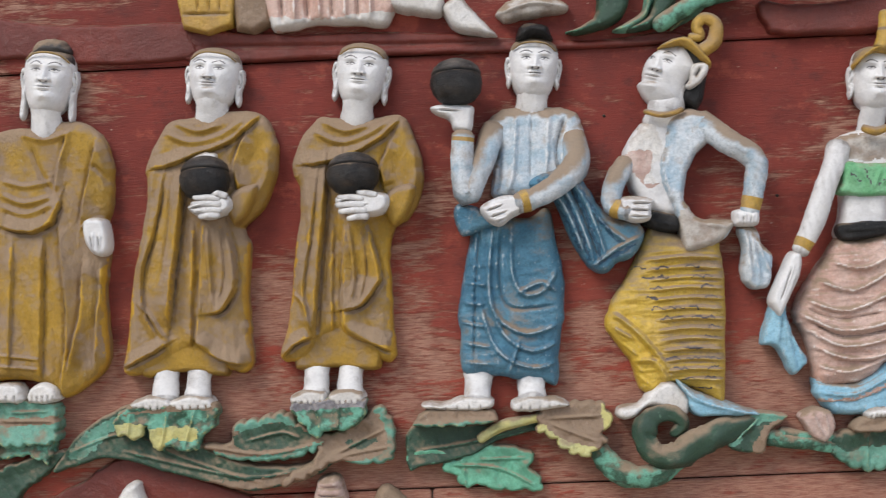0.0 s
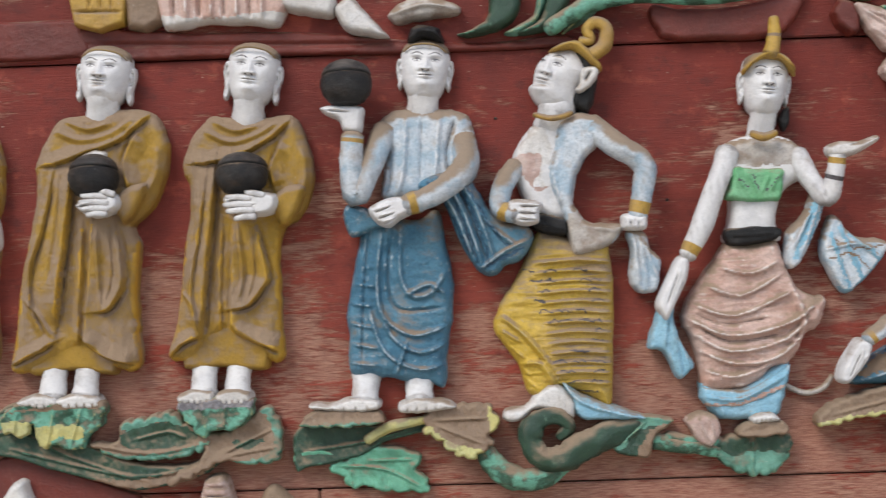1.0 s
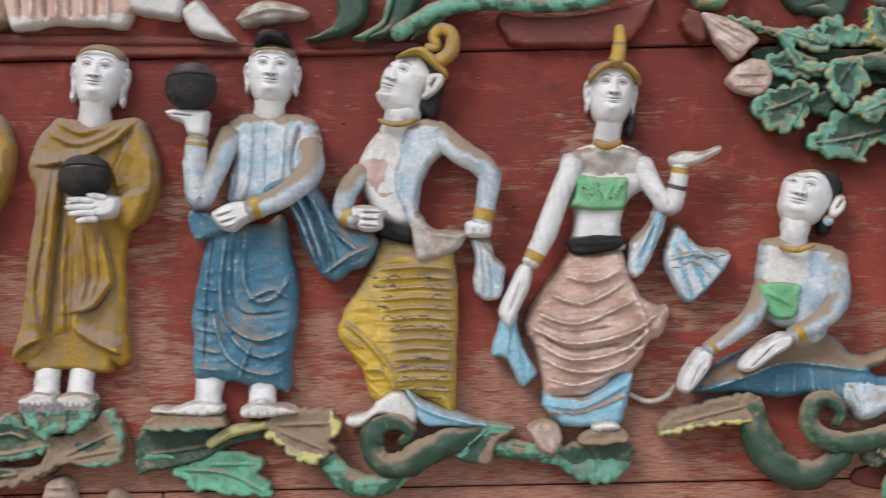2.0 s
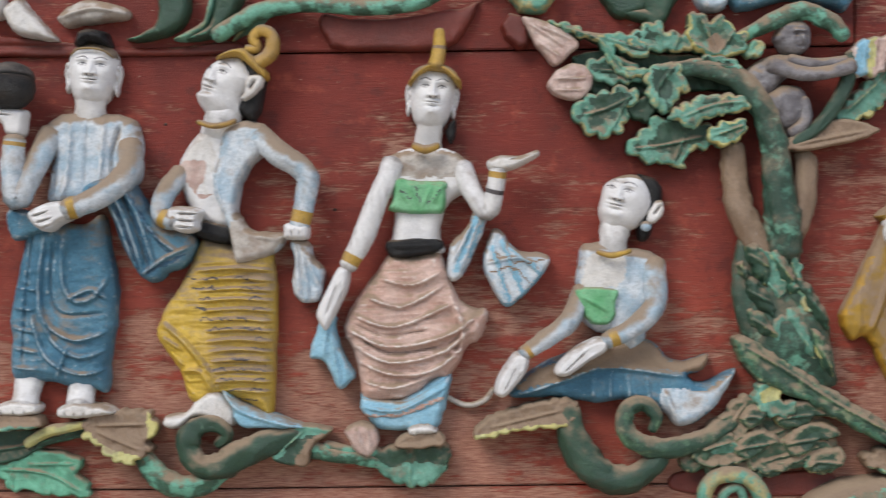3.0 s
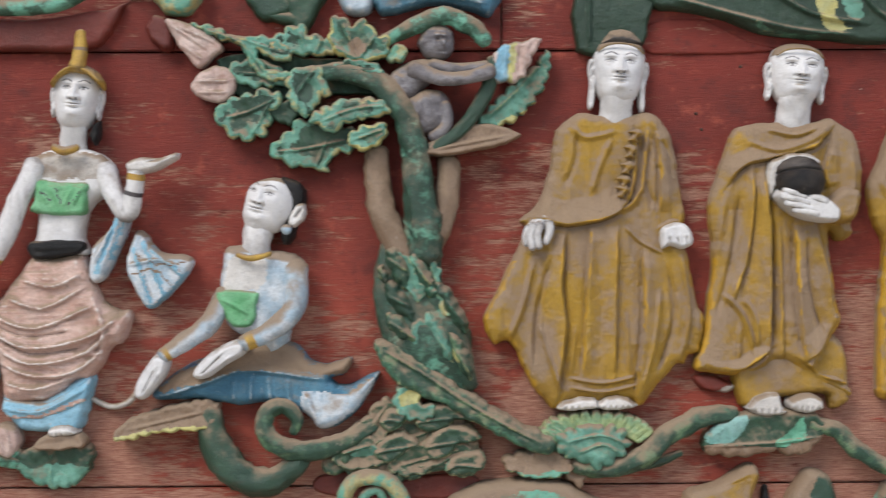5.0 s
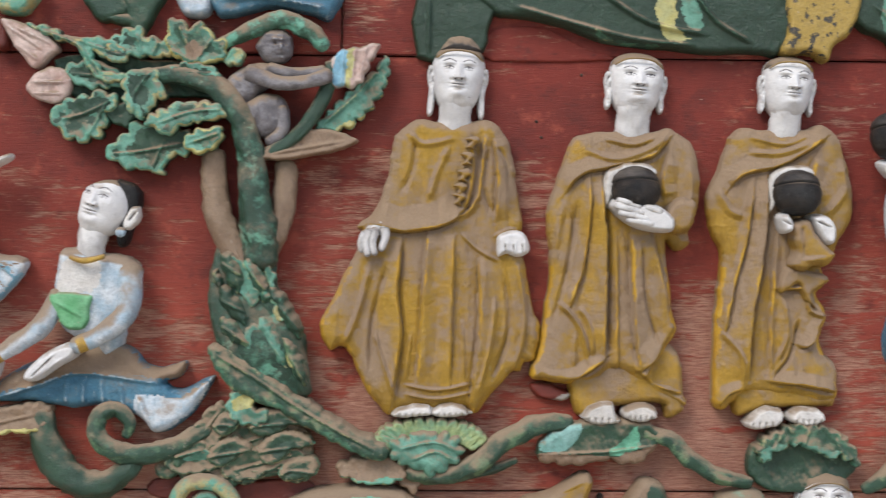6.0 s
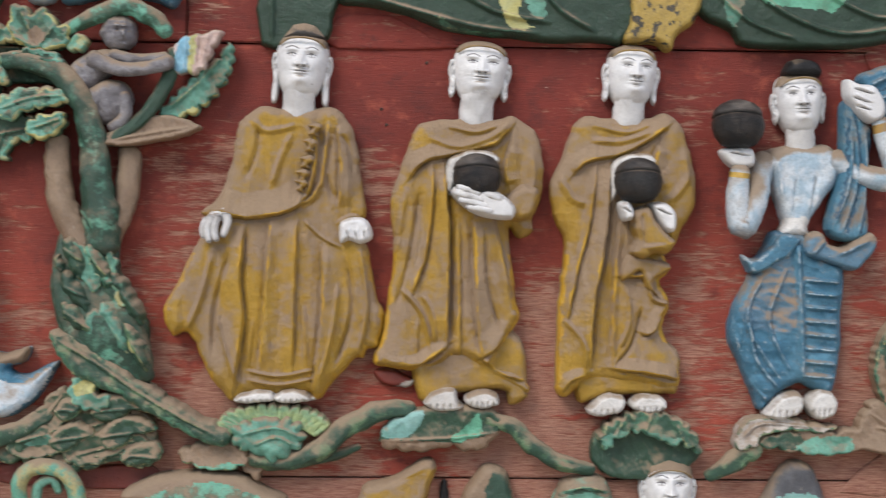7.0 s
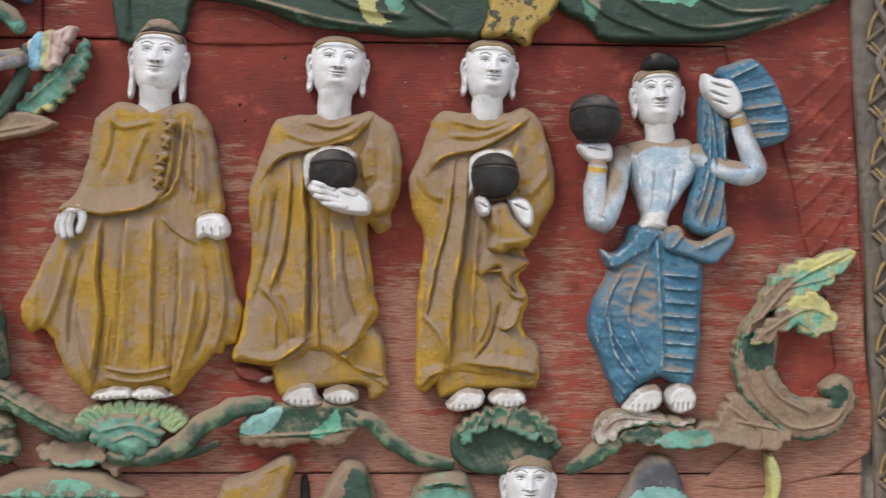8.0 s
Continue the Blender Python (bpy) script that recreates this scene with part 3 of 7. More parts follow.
C = Carving()
C.patch([(-768, 1806), (-694, 1812), (-649, 1788), (-629, 1734), (-629, 1653), (-641, 1616), (-639, 1557), (-650, 1483), (-646, 1397), (-656, 1338), (-726, 1287), (-752, 1305), (-790, 1321), (-855, 1325), (-893, 1311), (-900, 1408), (-886, 1622), (-881, 1745), (-851, 1798)], 42, ochre, edge=26, rim=0.5, lean=14, drape=(26, 150, 3.2, 0.03), cell=2.0, hem=[(hem_ochre, 6, 0.5)],
        ridges=[([(-799, 1794), (-751, 1779), (-697, 1793)], 10, 4), ([(-707, 1790), (-726, 1732), (-734, 1679)], 14, 6, 1), ([(-779, 1767), (-764, 1723), (-739, 1674)], 9, -4), ([(-835, 1705), (-792, 1692), (-744, 1699)], 8, 4), ([(-836, 1678), (-794, 1660), (-739, 1671)], 8, 5),
                ([(-837, 1655), (-789, 1639), (-734, 1658)], 8, 5), ([(-839, 1617), (-785, 1604), (-741, 1621), (-723, 1666)], 45, 10, 1), ([(-654, 1772), (-674, 1687), (-688, 1613)], 40, 10, 1), ([(-661, 1729), (-641, 1707), (-631, 1690)], 8, -4), ([(-688, 1607), (-660, 1624), (-631, 1626)], 5, 5),
                ([(-759, 1595), (-768, 1445), (-775, 1326)], 34, 7, -1), ([(-731, 1615), (-722, 1507), (-722, 1401), (-738, 1305)], 28, 9, 1), ([(-685, 1549), (-695, 1442), (-720, 1347)], 26, 9, 1), ([(-653, 1537), (-663, 1441), (-672, 1356)], 18, 7, 1), ([(-818, 1587), (-825, 1469), (-834, 1341)], 24, 5, -1),
                ([(-849, 1374), (-774, 1363)], 4, 4), ([(-850, 1353), (-774, 1344)], 4, 4)])
head(C, (-736, 1946), (-750, 1822), 98, ears="long", knot=0.24)
hand(C, [(-680, 1623), (-647, 1627), (-634, 1611), (-631, 1568), (-645, 1552), (-666, 1559), (-681, 1586)], 62, [[(-665, 1591), (-663, 1558)], [(-651, 1590), (-650, 1556)]])
foot(C, [(-892, 1312), (-859, 1322), (-816, 1318), (-806, 1298), (-812, 1282), (-871, 1284), (-898, 1293)])
foot(C, [(-797, 1308), (-768, 1322), (-743, 1306), (-738, 1287), (-759, 1279), (-798, 1282)])
finish(C, "carved_statue", "carved standing statue in a dusty ochre robe, face white", group="robed statues")

C = Carving()
C.patch([(-580, 1437), (-408, 1430), (-417, 1329), (-439, 1316), (-487, 1326), (-530, 1324), (-576, 1319), (-589, 1341)], 42, ochre, edge=12)
for p in ([(-538, 1350, 8), (-539, 1320, 28), (-541, 1279, 40)], [(-476, 1347, 8), (-477, 1317, 28), (-479, 1277, 40)]):
    C.tube(p, [25, 23, 26], white, squash=0.8)
foot(C, [(-605, 1275), (-570, 1287), (-532, 1281), (-524, 1264), (-555, 1256), (-598, 1262)])
foot(C, [(-533, 1272), (-500, 1286), (-462, 1284), (-445, 1269), (-453, 1254), (-512, 1254)])
C.patch([(-462, 1810), (-402, 1818), (-343, 1814), (-318, 1778), (-309, 1733), (-320, 1672), (-351, 1620), (-379, 1594), (-368, 1556), (-375, 1492), (-374, 1407), (-372, 1343), (-391, 1320), (-417, 1329), (-452, 1346), (-480, 1369), (-529, 1349), (-557, 1334), (-595, 1325), (-619, 1337), (-608, 1406), (-593, 1512), (-572, 1608), (-561, 1682), (-564, 1715), (-545, 1757), (-514, 1804)], 46, ochre, edge=26, rim=0.5, lean=8, drape=(24, 150, 3.2, 0.08), cell=2.0, hem=[(hem_ochre, 6, 0.5)],
        ridges=[([(-519, 1781), (-472, 1761), (-413, 1771), (-369, 1799)], 9, 6), ([(-503, 1802), (-460, 1782), (-417, 1791)], 7, 5), ([(-549, 1713), (-501, 1722), (-457, 1739), (-403, 1755), (-358, 1788), (-336, 1810)], 26, 8, 1), ([(-485, 1710), (-493, 1636), (-505, 1562), (-516, 1488), (-526, 1414)], 48, 14, -1), ([(-523, 1707), (-543, 1606), (-571, 1522), (-574, 1458), (-555, 1404)], 14, 7, -1),
                ([(-507, 1701), (-522, 1584), (-537, 1499)], 6, -4), ([(-550, 1703), (-557, 1607), (-581, 1523)], 12, 5), ([(-586, 1464), (-561, 1437), (-536, 1393)], 6, 6), ([(-530, 1382), (-571, 1360), (-619, 1338)], 24, 9, -1), ([(-471, 1603), (-479, 1476), (-487, 1338)], 16, 5, -1),
                ([(-454, 1613), (-466, 1475), (-479, 1348)], 34, 7, 1), ([(-407, 1598), (-394, 1499), (-418, 1446), (-446, 1437)], 40, 12, -1), ([(-444, 1597), (-443, 1506), (-439, 1447)], 5, 6), ([(-420, 1596), (-415, 1515), (-426, 1457)], 5, -5), ([(-477, 1385), (-436, 1351), (-386, 1336)], 30, 11, 1),
                ([(-370, 1769), (-391, 1717), (-385, 1663)], 30, 8, 1), ([(-328, 1746), (-328, 1693), (-365, 1641)], 12, 5), ([(-391, 1653), (-376, 1636), (-382, 1605)], 4, 4)])
C.patch([(-491, 1706), (-476, 1727), (-446, 1742), (-422, 1736), (-428, 1709), (-473, 1662), (-492, 1679)], 62, dusty_white, edge=9, back=30)
bowl(C, *(-442, 1690), 48, 42, 70)
C.patch([(-409, 1646), (-376, 1674), (-344, 1673), (-367, 1620), (-390, 1598), (-402, 1616)], 72, ochre, edge=14, back=30)
hand(C, [(-476, 1640), (-447, 1654), (-414, 1659), (-393, 1651), (-391, 1630), (-411, 1618), (-443, 1612), (-469, 1625)], 98, [[(-469, 1633), (-426, 1642)], [(-462, 1623), (-419, 1631)]])
fingers(C, [((-412, 1650), (-460, 1654)), ((-410, 1639), (-464, 1642)), ((-411, 1629), (-460, 1629)), ((-415, 1619), (-451, 1618)), ((-399, 1654), (-428, 1661))], 98)
head(C, (-419, 1931), (-432, 1820), 100, turn=-0.12)
finish(C, "carved_statue", "carved monk statue in ochre robes holding a black alms bowl", group="robed statues")

C = Carving()
C.patch([(-290, 1435), (-119, 1428), (-128, 1333), (-145, 1316), (-209, 1323), (-284, 1320), (-294, 1339)], 42, ochre, edge=12)
for p in ([(-251, 1346, 8), (-252, 1314, 28), (-254, 1274, 40)], [(-186, 1343, 8), (-188, 1312, 28), (-190, 1271, 40)]):
    C.tube(p, [25, 23, 26], white, squash=0.8)
foot(C, [(-302, 1274), (-269, 1287), (-234, 1284), (-233, 1260), (-265, 1253), (-299, 1259)])
foot(C, [(-230, 1273), (-205, 1287), (-168, 1281), (-163, 1259), (-191, 1250), (-224, 1256)])
C.patch([(-199, 1796), (-146, 1788), (-92, 1797), (-63, 1788), (-43, 1739), (-34, 1685), (-43, 1638), (-66, 1601), (-91, 1584), (-103, 1544), (-104, 1481), (-102, 1395), (-102, 1342), (-123, 1332), (-149, 1355), (-185, 1377), (-217, 1389), (-272, 1339), (-299, 1337), (-321, 1349), (-307, 1393), (-293, 1467), (-282, 1552), (-272, 1605), (-271, 1669), (-283, 1702), (-265, 1755), (-231, 1796)], 46, ochre, edge=26, rim=0.5, lean=8, drape=(24, 150, 3.2, 0.08), cell=2.0, hem=[(hem_ochre, 6, 0.5)],
        ridges=[([(-236, 1771), (-189, 1748), (-135, 1761), (-89, 1790)], 8, 6), ([(-219, 1789), (-178, 1769), (-135, 1780)], 7, 5), ([(-260, 1709), (-212, 1712), (-147, 1733), (-104, 1759), (-76, 1785)], 26, 8, 1), ([(-215, 1709), (-224, 1613), (-236, 1529), (-245, 1444), (-253, 1381)], 48, 14, -1), ([(-232, 1699), (-250, 1572), (-267, 1488), (-264, 1440), (-253, 1392)], 13, 6, -1),
                ([(-257, 1668), (-271, 1573), (-285, 1510)], 12, 5), ([(-299, 1473), (-266, 1445), (-256, 1392)], 6, 6), ([(-256, 1383), (-291, 1370), (-319, 1341)], 24, 9, -1), ([(-207, 1591), (-214, 1464), (-218, 1326)], 14, 5, -1), ([(-187, 1591), (-195, 1463), (-201, 1336)], 30, 7, 1),
                ([(-143, 1589), (-123, 1503), (-129, 1476), (-160, 1441), (-190, 1433)], 42, 12, -1), ([(-178, 1590), (-171, 1505), (-179, 1452)], 5, 6), ([(-153, 1589), (-147, 1504), (-159, 1451)], 5, -5), ([(-194, 1386), (-152, 1370), (-105, 1351)], 30, 11, 1), ([(-93, 1746), (-115, 1694), (-110, 1661)], 30, 8, 1),
                ([(-52, 1733), (-49, 1669), (-89, 1602)], 12, 5), ([(-103, 1640), (-91, 1618), (-100, 1592)], 4, 5)])
bowl(C, *(-164, 1686), 50, 40, 70)
C.patch([(-110, 1632), (-87, 1661), (-50, 1659), (-63, 1612), (-88, 1586), (-103, 1598)], 72, ochre, edge=14, back=30)
hand(C, [(-200, 1643), (-173, 1649), (-136, 1653), (-101, 1646), (-97, 1624), (-116, 1607), (-159, 1606), (-191, 1618)], 98, [[(-190, 1634), (-147, 1640)], [(-185, 1623), (-137, 1627)]])
fingers(C, [((-145, 1638), (-191, 1642)), ((-143, 1627), (-195, 1628)), ((-140, 1616), (-190, 1616)), ((-138, 1605), (-175, 1602)), ((-121, 1643), (-155, 1650))], 98)
head(C, (-137, 1926), (-153, 1811), 98, turn=-0.05)
finish(C, "carved_statue", "carved monk statue in ochre robes hugging a black bowl", group="robed statues")

C = Carving()
C.patch([(1732, 1250), (1859, 1250), (1864, 1234), (1727, 1231)], 40, dusty_white, edge=8)
foot(C, [(1725, 1246), (1754, 1256), (1790, 1256), (1796, 1235), (1759, 1231), (1722, 1233)])
foot(C, [(1796, 1246), (1817, 1259), (1854, 1257), (1862, 1237), (1833, 1231), (1799, 1233)])
C.patch([(1729, 1767), (1763, 1790), (1810, 1787), (1863, 1788), (1900, 1789), (1928, 1764), (1945, 1718), (1953, 1655), (1964, 1591), (1948, 1565), (1967, 1528), (1975, 1485), (1985, 1432), (2000, 1400), (1993, 1363), (1986, 1339), (1970, 1334), (1962, 1317), (1944, 1313), (1907, 1272), (1877, 1238), (1856, 1250), (1801, 1248), (1743, 1248), (1715, 1233), (1696, 1250), (1669, 1282), (1645, 1340), (1622, 1361), (1601, 1356), (1581, 1403), (1606, 1451), (1627, 1494), (1648, 1536), (1664, 1573), (1653, 1589), (1680, 1612), (1695, 1642), (1711, 1695), (1718, 1748)], 44, ochre, edge=24, rim=0.5, lean=10, drape=(24, 150, 3.2, 0.0), cell=2.0, hem=[(hem_ochre, 6, 0.5)],
        ridges=[([(1865, 1757), (1871, 1717), (1867, 1665), (1855, 1624)], 26, 7, -1), ([(1888, 1765), (1884, 1696), (1870, 1633), (1832, 1603)], 12, 6, 1), ([(1668, 1594), (1729, 1580), (1781, 1584), (1823, 1595), (1857, 1622)], 48, 10, 1), ([(1760, 1748), (1757, 1706), (1737, 1653)], 9, -5), ([(1821, 1736), (1800, 1685), (1786, 1641)], 9, 5),
                ([(1750, 1763), (1776, 1743), (1833, 1754)], 8, 4), ([(1907, 1754), (1914, 1686), (1912, 1602)], 36, 8, 1), ([(1896, 1728), (1888, 1665), (1902, 1617)], 8, -5), ([(1915, 1739), (1933, 1707), (1938, 1665)], 7, -4), ([(1912, 1572), (1939, 1585), (1967, 1575)], 5, 6),
                ([(1659, 1570), (1682, 1593), (1716, 1587)], 5, 6), ([(1783, 1574), (1776, 1453), (1766, 1299)], 32, 7, 1), ([(1836, 1575), (1832, 1453), (1830, 1299)], 32, 7, -1), ([(1737, 1563), (1729, 1463), (1736, 1389), (1719, 1251)], 44, 10, -1), ([(1881, 1528), (1882, 1401), (1866, 1252)], 44, 10, 1),
                ([(1849, 1575), (1878, 1547), (1916, 1526)], 4, 5), ([(1677, 1515), (1656, 1431), (1630, 1367)], 8, 6), ([(1708, 1516), (1682, 1410), (1679, 1325)], 8, -6), ([(1687, 1389), (1703, 1336), (1724, 1273)], 6, 6), ([(1955, 1518), (1968, 1422), (1955, 1337)], 6, 7),
                ([(1928, 1507), (1939, 1401), (1908, 1305)], 8, -6), ([(1913, 1454), (1903, 1369), (1882, 1284)], 6, 5), ([(1755, 1389), (1745, 1304)], 5, 4), ([(1850, 1411), (1855, 1305)], 5, 4), ([(1745, 1292), (1803, 1283), (1864, 1294)], 4, 5),
                ([(1745, 1275), (1803, 1266), (1866, 1278)], 4, 5)])
for x, z in [(1866, 1746), (1858, 1717), (1851, 1685), (1845, 1659), (1841, 1641)]:
    C.patch([(x - 13, z + 8), (x + 8, z + 12), (x + 14, z + 2), (x + 4, z - 6), (x + 10, z - 13), (x - 10, z - 10), (x - 4, z)], 63, ochre, edge=7, back=45, cell=1.6, rough=1.2)
hand(C, [(1676, 1593), (1699, 1602), (1710, 1587), (1705, 1571), (1687, 1573), (1670, 1566), (1662, 1574)], 62, [])
for p, r in (([(1703, 1587, 60), (1705, 1568, 60), (1697, 1545, 60)], [10, 8, 6]), ([(1688, 1583, 66), (1682, 1560, 66), (1686, 1537, 66)], [9, 7, 6]), ([(1678, 1581, 66), (1669, 1558, 66), (1673, 1535, 66)], [9, 7, 6]), ([(1668, 1577, 60), (1661, 1558, 60), (1662, 1542, 60)], [8, 7, 5])):
    C.tube(p, r, white, seg=12)
hand(C, [(1916, 1575), (1939, 1585), (1964, 1579), (1976, 1558), (1974, 1541), (1953, 1532), (1932, 1538), (1916, 1533), (1913, 1554)], 64, [[(1929, 1557), (1933, 1536)], [(1944, 1557), (1948, 1534)], [(1961, 1558), (1963, 1536)]])
head(C, (1843, 1920), (1835, 1800), 100, ears="long", knot=0.26)
finish(C, "carved_statue", "carved standing statue, ochre robe spread wide, on a lotus", group="robed statues")

C = Carving()
foot(C, [(2077, 1240), (2098, 1260), (2135, 1262), (2140, 1241), (2151, 1225), (2109, 1217), (2082, 1228)])
foot(C, [(2156, 1251), (2188, 1262), (2215, 1252), (2217, 1232), (2183, 1224), (2156, 1232)])
C.patch([(2065, 1369), (2246, 1370), (2274, 1263), (2271, 1241), (2242, 1228), (2226, 1256), (2140, 1251), (2068, 1238)], 40, ochre, edge=16)
C.patch([(2084, 1767), (2137, 1773), (2206, 1771), (2233, 1779), (2273, 1759), (2292, 1727), (2299, 1669), (2295, 1621), (2279, 1586), (2277, 1557), (2253, 1547), (2234, 1567), (2240, 1509), (2248, 1434), (2257, 1402), (2241, 1370), (2225, 1337), (2209, 1305), (2247, 1295), (2274, 1273), (2273, 1252), (2225, 1275), (2183, 1300), (2140, 1321), (2097, 1299), (2055, 1294), (2012, 1299), (1981, 1310), (1996, 1368), (2007, 1432), (2017, 1518), (2011, 1581), (2011, 1624), (2027, 1677), (2042, 1719), (2058, 1757)], 46, ochre, edge=26, rim=0.5, lean=8, drape=(24, 150, 3.2, 0.08), cell=2.0, hem=[(hem_ochre, 6, 0.5)],
        ridges=[([(2085, 1733), (2138, 1718), (2203, 1740), (2233, 1768)], 8, 6), ([(2117, 1757), (2170, 1746), (2214, 1763)], 6, 5), ([(2044, 1656), (2075, 1690), (2138, 1705), (2203, 1723), (2238, 1758)], 28, 8, 1), ([(2112, 1677), (2121, 1561), (2120, 1455), (2119, 1349)], 42, 13, -1), ([(2091, 1686), (2088, 1593), (2076, 1508), (2055, 1442)], 15, 7, -1),
                ([(2034, 1446), (2057, 1423), (2076, 1391), (2089, 1338)], 6, 8), ([(2073, 1436), (2089, 1407), (2096, 1349)], 6, 6), ([(2038, 1634), (2023, 1539), (2002, 1433)], 9, 5), ([(2065, 1635), (2049, 1518), (2021, 1412)], 8, -5), ([(2061, 1327), (2063, 1391)], 5, 4),
                ([(2119, 1343), (2077, 1310), (2045, 1299), (1998, 1303)], 24, 10, -1), ([(2139, 1572), (2143, 1434), (2143, 1306)], 16, 5, -1), ([(2165, 1577), (2171, 1455), (2183, 1326)], 40, 9, 1), ([(2204, 1578), (2229, 1488), (2258, 1392), (2225, 1349), (2181, 1319)], 40, 10, -1), ([(2188, 1562), (2195, 1456), (2220, 1371)], 5, -5),
                ([(2183, 1319), (2226, 1290), (2270, 1277)], 30, 11, 1), ([(2276, 1711), (2278, 1647), (2244, 1613)], 12, 5), ([(2233, 1721), (2223, 1678), (2228, 1647)], 30, 7, 1), ([(2232, 1628), (2246, 1605), (2239, 1576)], 4, 5), ([(2077, 1263), (2141, 1274), (2226, 1259)], 5, 4)])
C.patch([(2112, 1678), (2127, 1701), (2164, 1714), (2201, 1708), (2214, 1689), (2180, 1668), (2133, 1651), (2122, 1625), (2113, 1646)], 66, dusty_white, edge=8, back=30)
bowl(C, *(2170, 1662), 46, 42, 74)
C.patch([(2223, 1620), (2253, 1647), (2287, 1637), (2279, 1592), (2253, 1578), (2229, 1585)], 74, ochre, edge=14, back=30)
hand(C, [(2122, 1630), (2136, 1648), (2165, 1634), (2180, 1638), (2207, 1636), (2232, 1620), (2244, 1604), (2239, 1583), (2213, 1581), (2175, 1588), (2144, 1606)], 104, [[(2138, 1625), (2181, 1615)], [(2151, 1609), (2193, 1602)]])
fingers(C, [((2174, 1629), (2133, 1642)), ((2180, 1617), (2130, 1631)), ((2189, 1606), (2137, 1618)), ((2198, 1597), (2151, 1605)), ((2214, 1620), (2180, 1630))], 104)
head(C, (2180, 1909), (2171, 1797), 104, turn=0.05)
finish(C, "carved_statue", "carved monk statue in ochre robes cradling a black bowl", group="robed statues")

C = Carving()
foot(C, [(2386, 1225), (2413, 1252), (2451, 1253), (2459, 1229), (2429, 1212), (2397, 1211)])
foot(C, [(2470, 1242), (2488, 1255), (2526, 1251), (2537, 1229), (2505, 1218), (2472, 1225)])
C.patch([(2375, 1349), (2546, 1350), (2563, 1264), (2537, 1251), (2429, 1250), (2370, 1239)], 40, ochre, edge=14)
C.patch([(2381, 1781), (2424, 1776), (2494, 1777), (2531, 1788), (2561, 1762), (2577, 1714), (2590, 1661), (2586, 1607), (2565, 1570), (2550, 1538), (2528, 1537), (2539, 1489), (2524, 1468), (2542, 1425), (2530, 1382), (2552, 1328), (2566, 1275), (2536, 1261), (2483, 1272), (2397, 1279), (2365, 1263), (2345, 1245), (2327, 1257), (2327, 1306), (2329, 1392), (2336, 1477), (2341, 1541), (2319, 1594), (2313, 1648), (2334, 1701), (2355, 1760)], 46, ochre, edge=26, rim=0.5, lean=8, drape=(24, 150, 3.2, 0.08), cell=2.0, hem=[(hem_ochre, 6, 0.5)],
        ridges=[([(2392, 1733), (2445, 1732), (2500, 1751)], 8, 6), ([(2392, 1762), (2456, 1749), (2500, 1768)], 6, 4), ([(2355, 1669), (2382, 1694), (2445, 1708), (2498, 1736), (2532, 1761)], 28, 8, 1), ([(2424, 1680), (2421, 1606), (2410, 1510), (2395, 1414), (2390, 1307)], 42, 13, -1), ([(2399, 1680), (2383, 1563), (2362, 1478), (2347, 1393)], 15, 7, -1),
                ([(2324, 1669), (2350, 1625), (2377, 1614)], 10, 5), ([(2342, 1393), (2376, 1350), (2381, 1297)], 6, 6), ([(2385, 1286), (2356, 1279), (2338, 1254)], 20, 8, -1), ([(2441, 1574), (2433, 1478), (2430, 1308)], 14, 5, 1), ([(2448, 1476), (2501, 1479), (2538, 1500)], 20, 8, 1),
                ([(2501, 1479), (2507, 1436), (2544, 1426)], 6, 8), ([(2533, 1458), (2540, 1426), (2508, 1372), (2489, 1370)], 25, 9, -1), ([(2486, 1415), (2470, 1351), (2439, 1308)], 6, -6), ([(2458, 1457), (2464, 1393), (2444, 1340)], 6, 5), ([(2433, 1302), (2503, 1295), (2559, 1282)], 24, 9, 1),
                ([(2396, 1254), (2471, 1261), (2538, 1254)], 5, 4), ([(2563, 1714), (2570, 1661), (2532, 1616)], 12, 5), ([(2514, 1724), (2504, 1681), (2515, 1639)], 30, 7, 1)])
C.patch([(2423, 1681), (2436, 1702), (2468, 1711), (2505, 1705), (2505, 1681), (2457, 1670), (2431, 1627), (2421, 1617)], 66, dusty_white, edge=8, back=30)
bowl(C, *(2472, 1658), 46, 42, 74)
hand(C, [(2436, 1615), (2452, 1622), (2466, 1604), (2464, 1585), (2447, 1581), (2439, 1595)], 98, [[(2442, 1606), (2458, 1598)]])
hand(C, [(2495, 1615), (2527, 1618), (2546, 1596), (2544, 1564), (2523, 1562), (2506, 1585)], 94, [[(2506, 1605), (2533, 1594)]])
C.patch([(2460, 1604), (2495, 1609), (2512, 1580), (2533, 1559), (2546, 1543), (2528, 1521), (2507, 1523), (2491, 1510), (2461, 1521), (2467, 1553), (2460, 1580)], 92, ochre, edge=14, back=30, ridges=[([(2479, 1601), (2485, 1532)], 6, -4), ([(2480, 1532), (2523, 1537)], 6, 4)])
C.patch([(2459, 1521), (2502, 1513), (2534, 1505), (2538, 1489), (2507, 1468), (2519, 1436), (2491, 1457), (2480, 1484), (2448, 1467), (2443, 1489)], 66, ochre, edge=10, back=30)
head(C, (2467, 1906), (2460, 1794), 96, turn=0.12)
finish(C, "carved_statue", "carved monk statue in ochre robes holding bowl and cloth", group="robed statues")

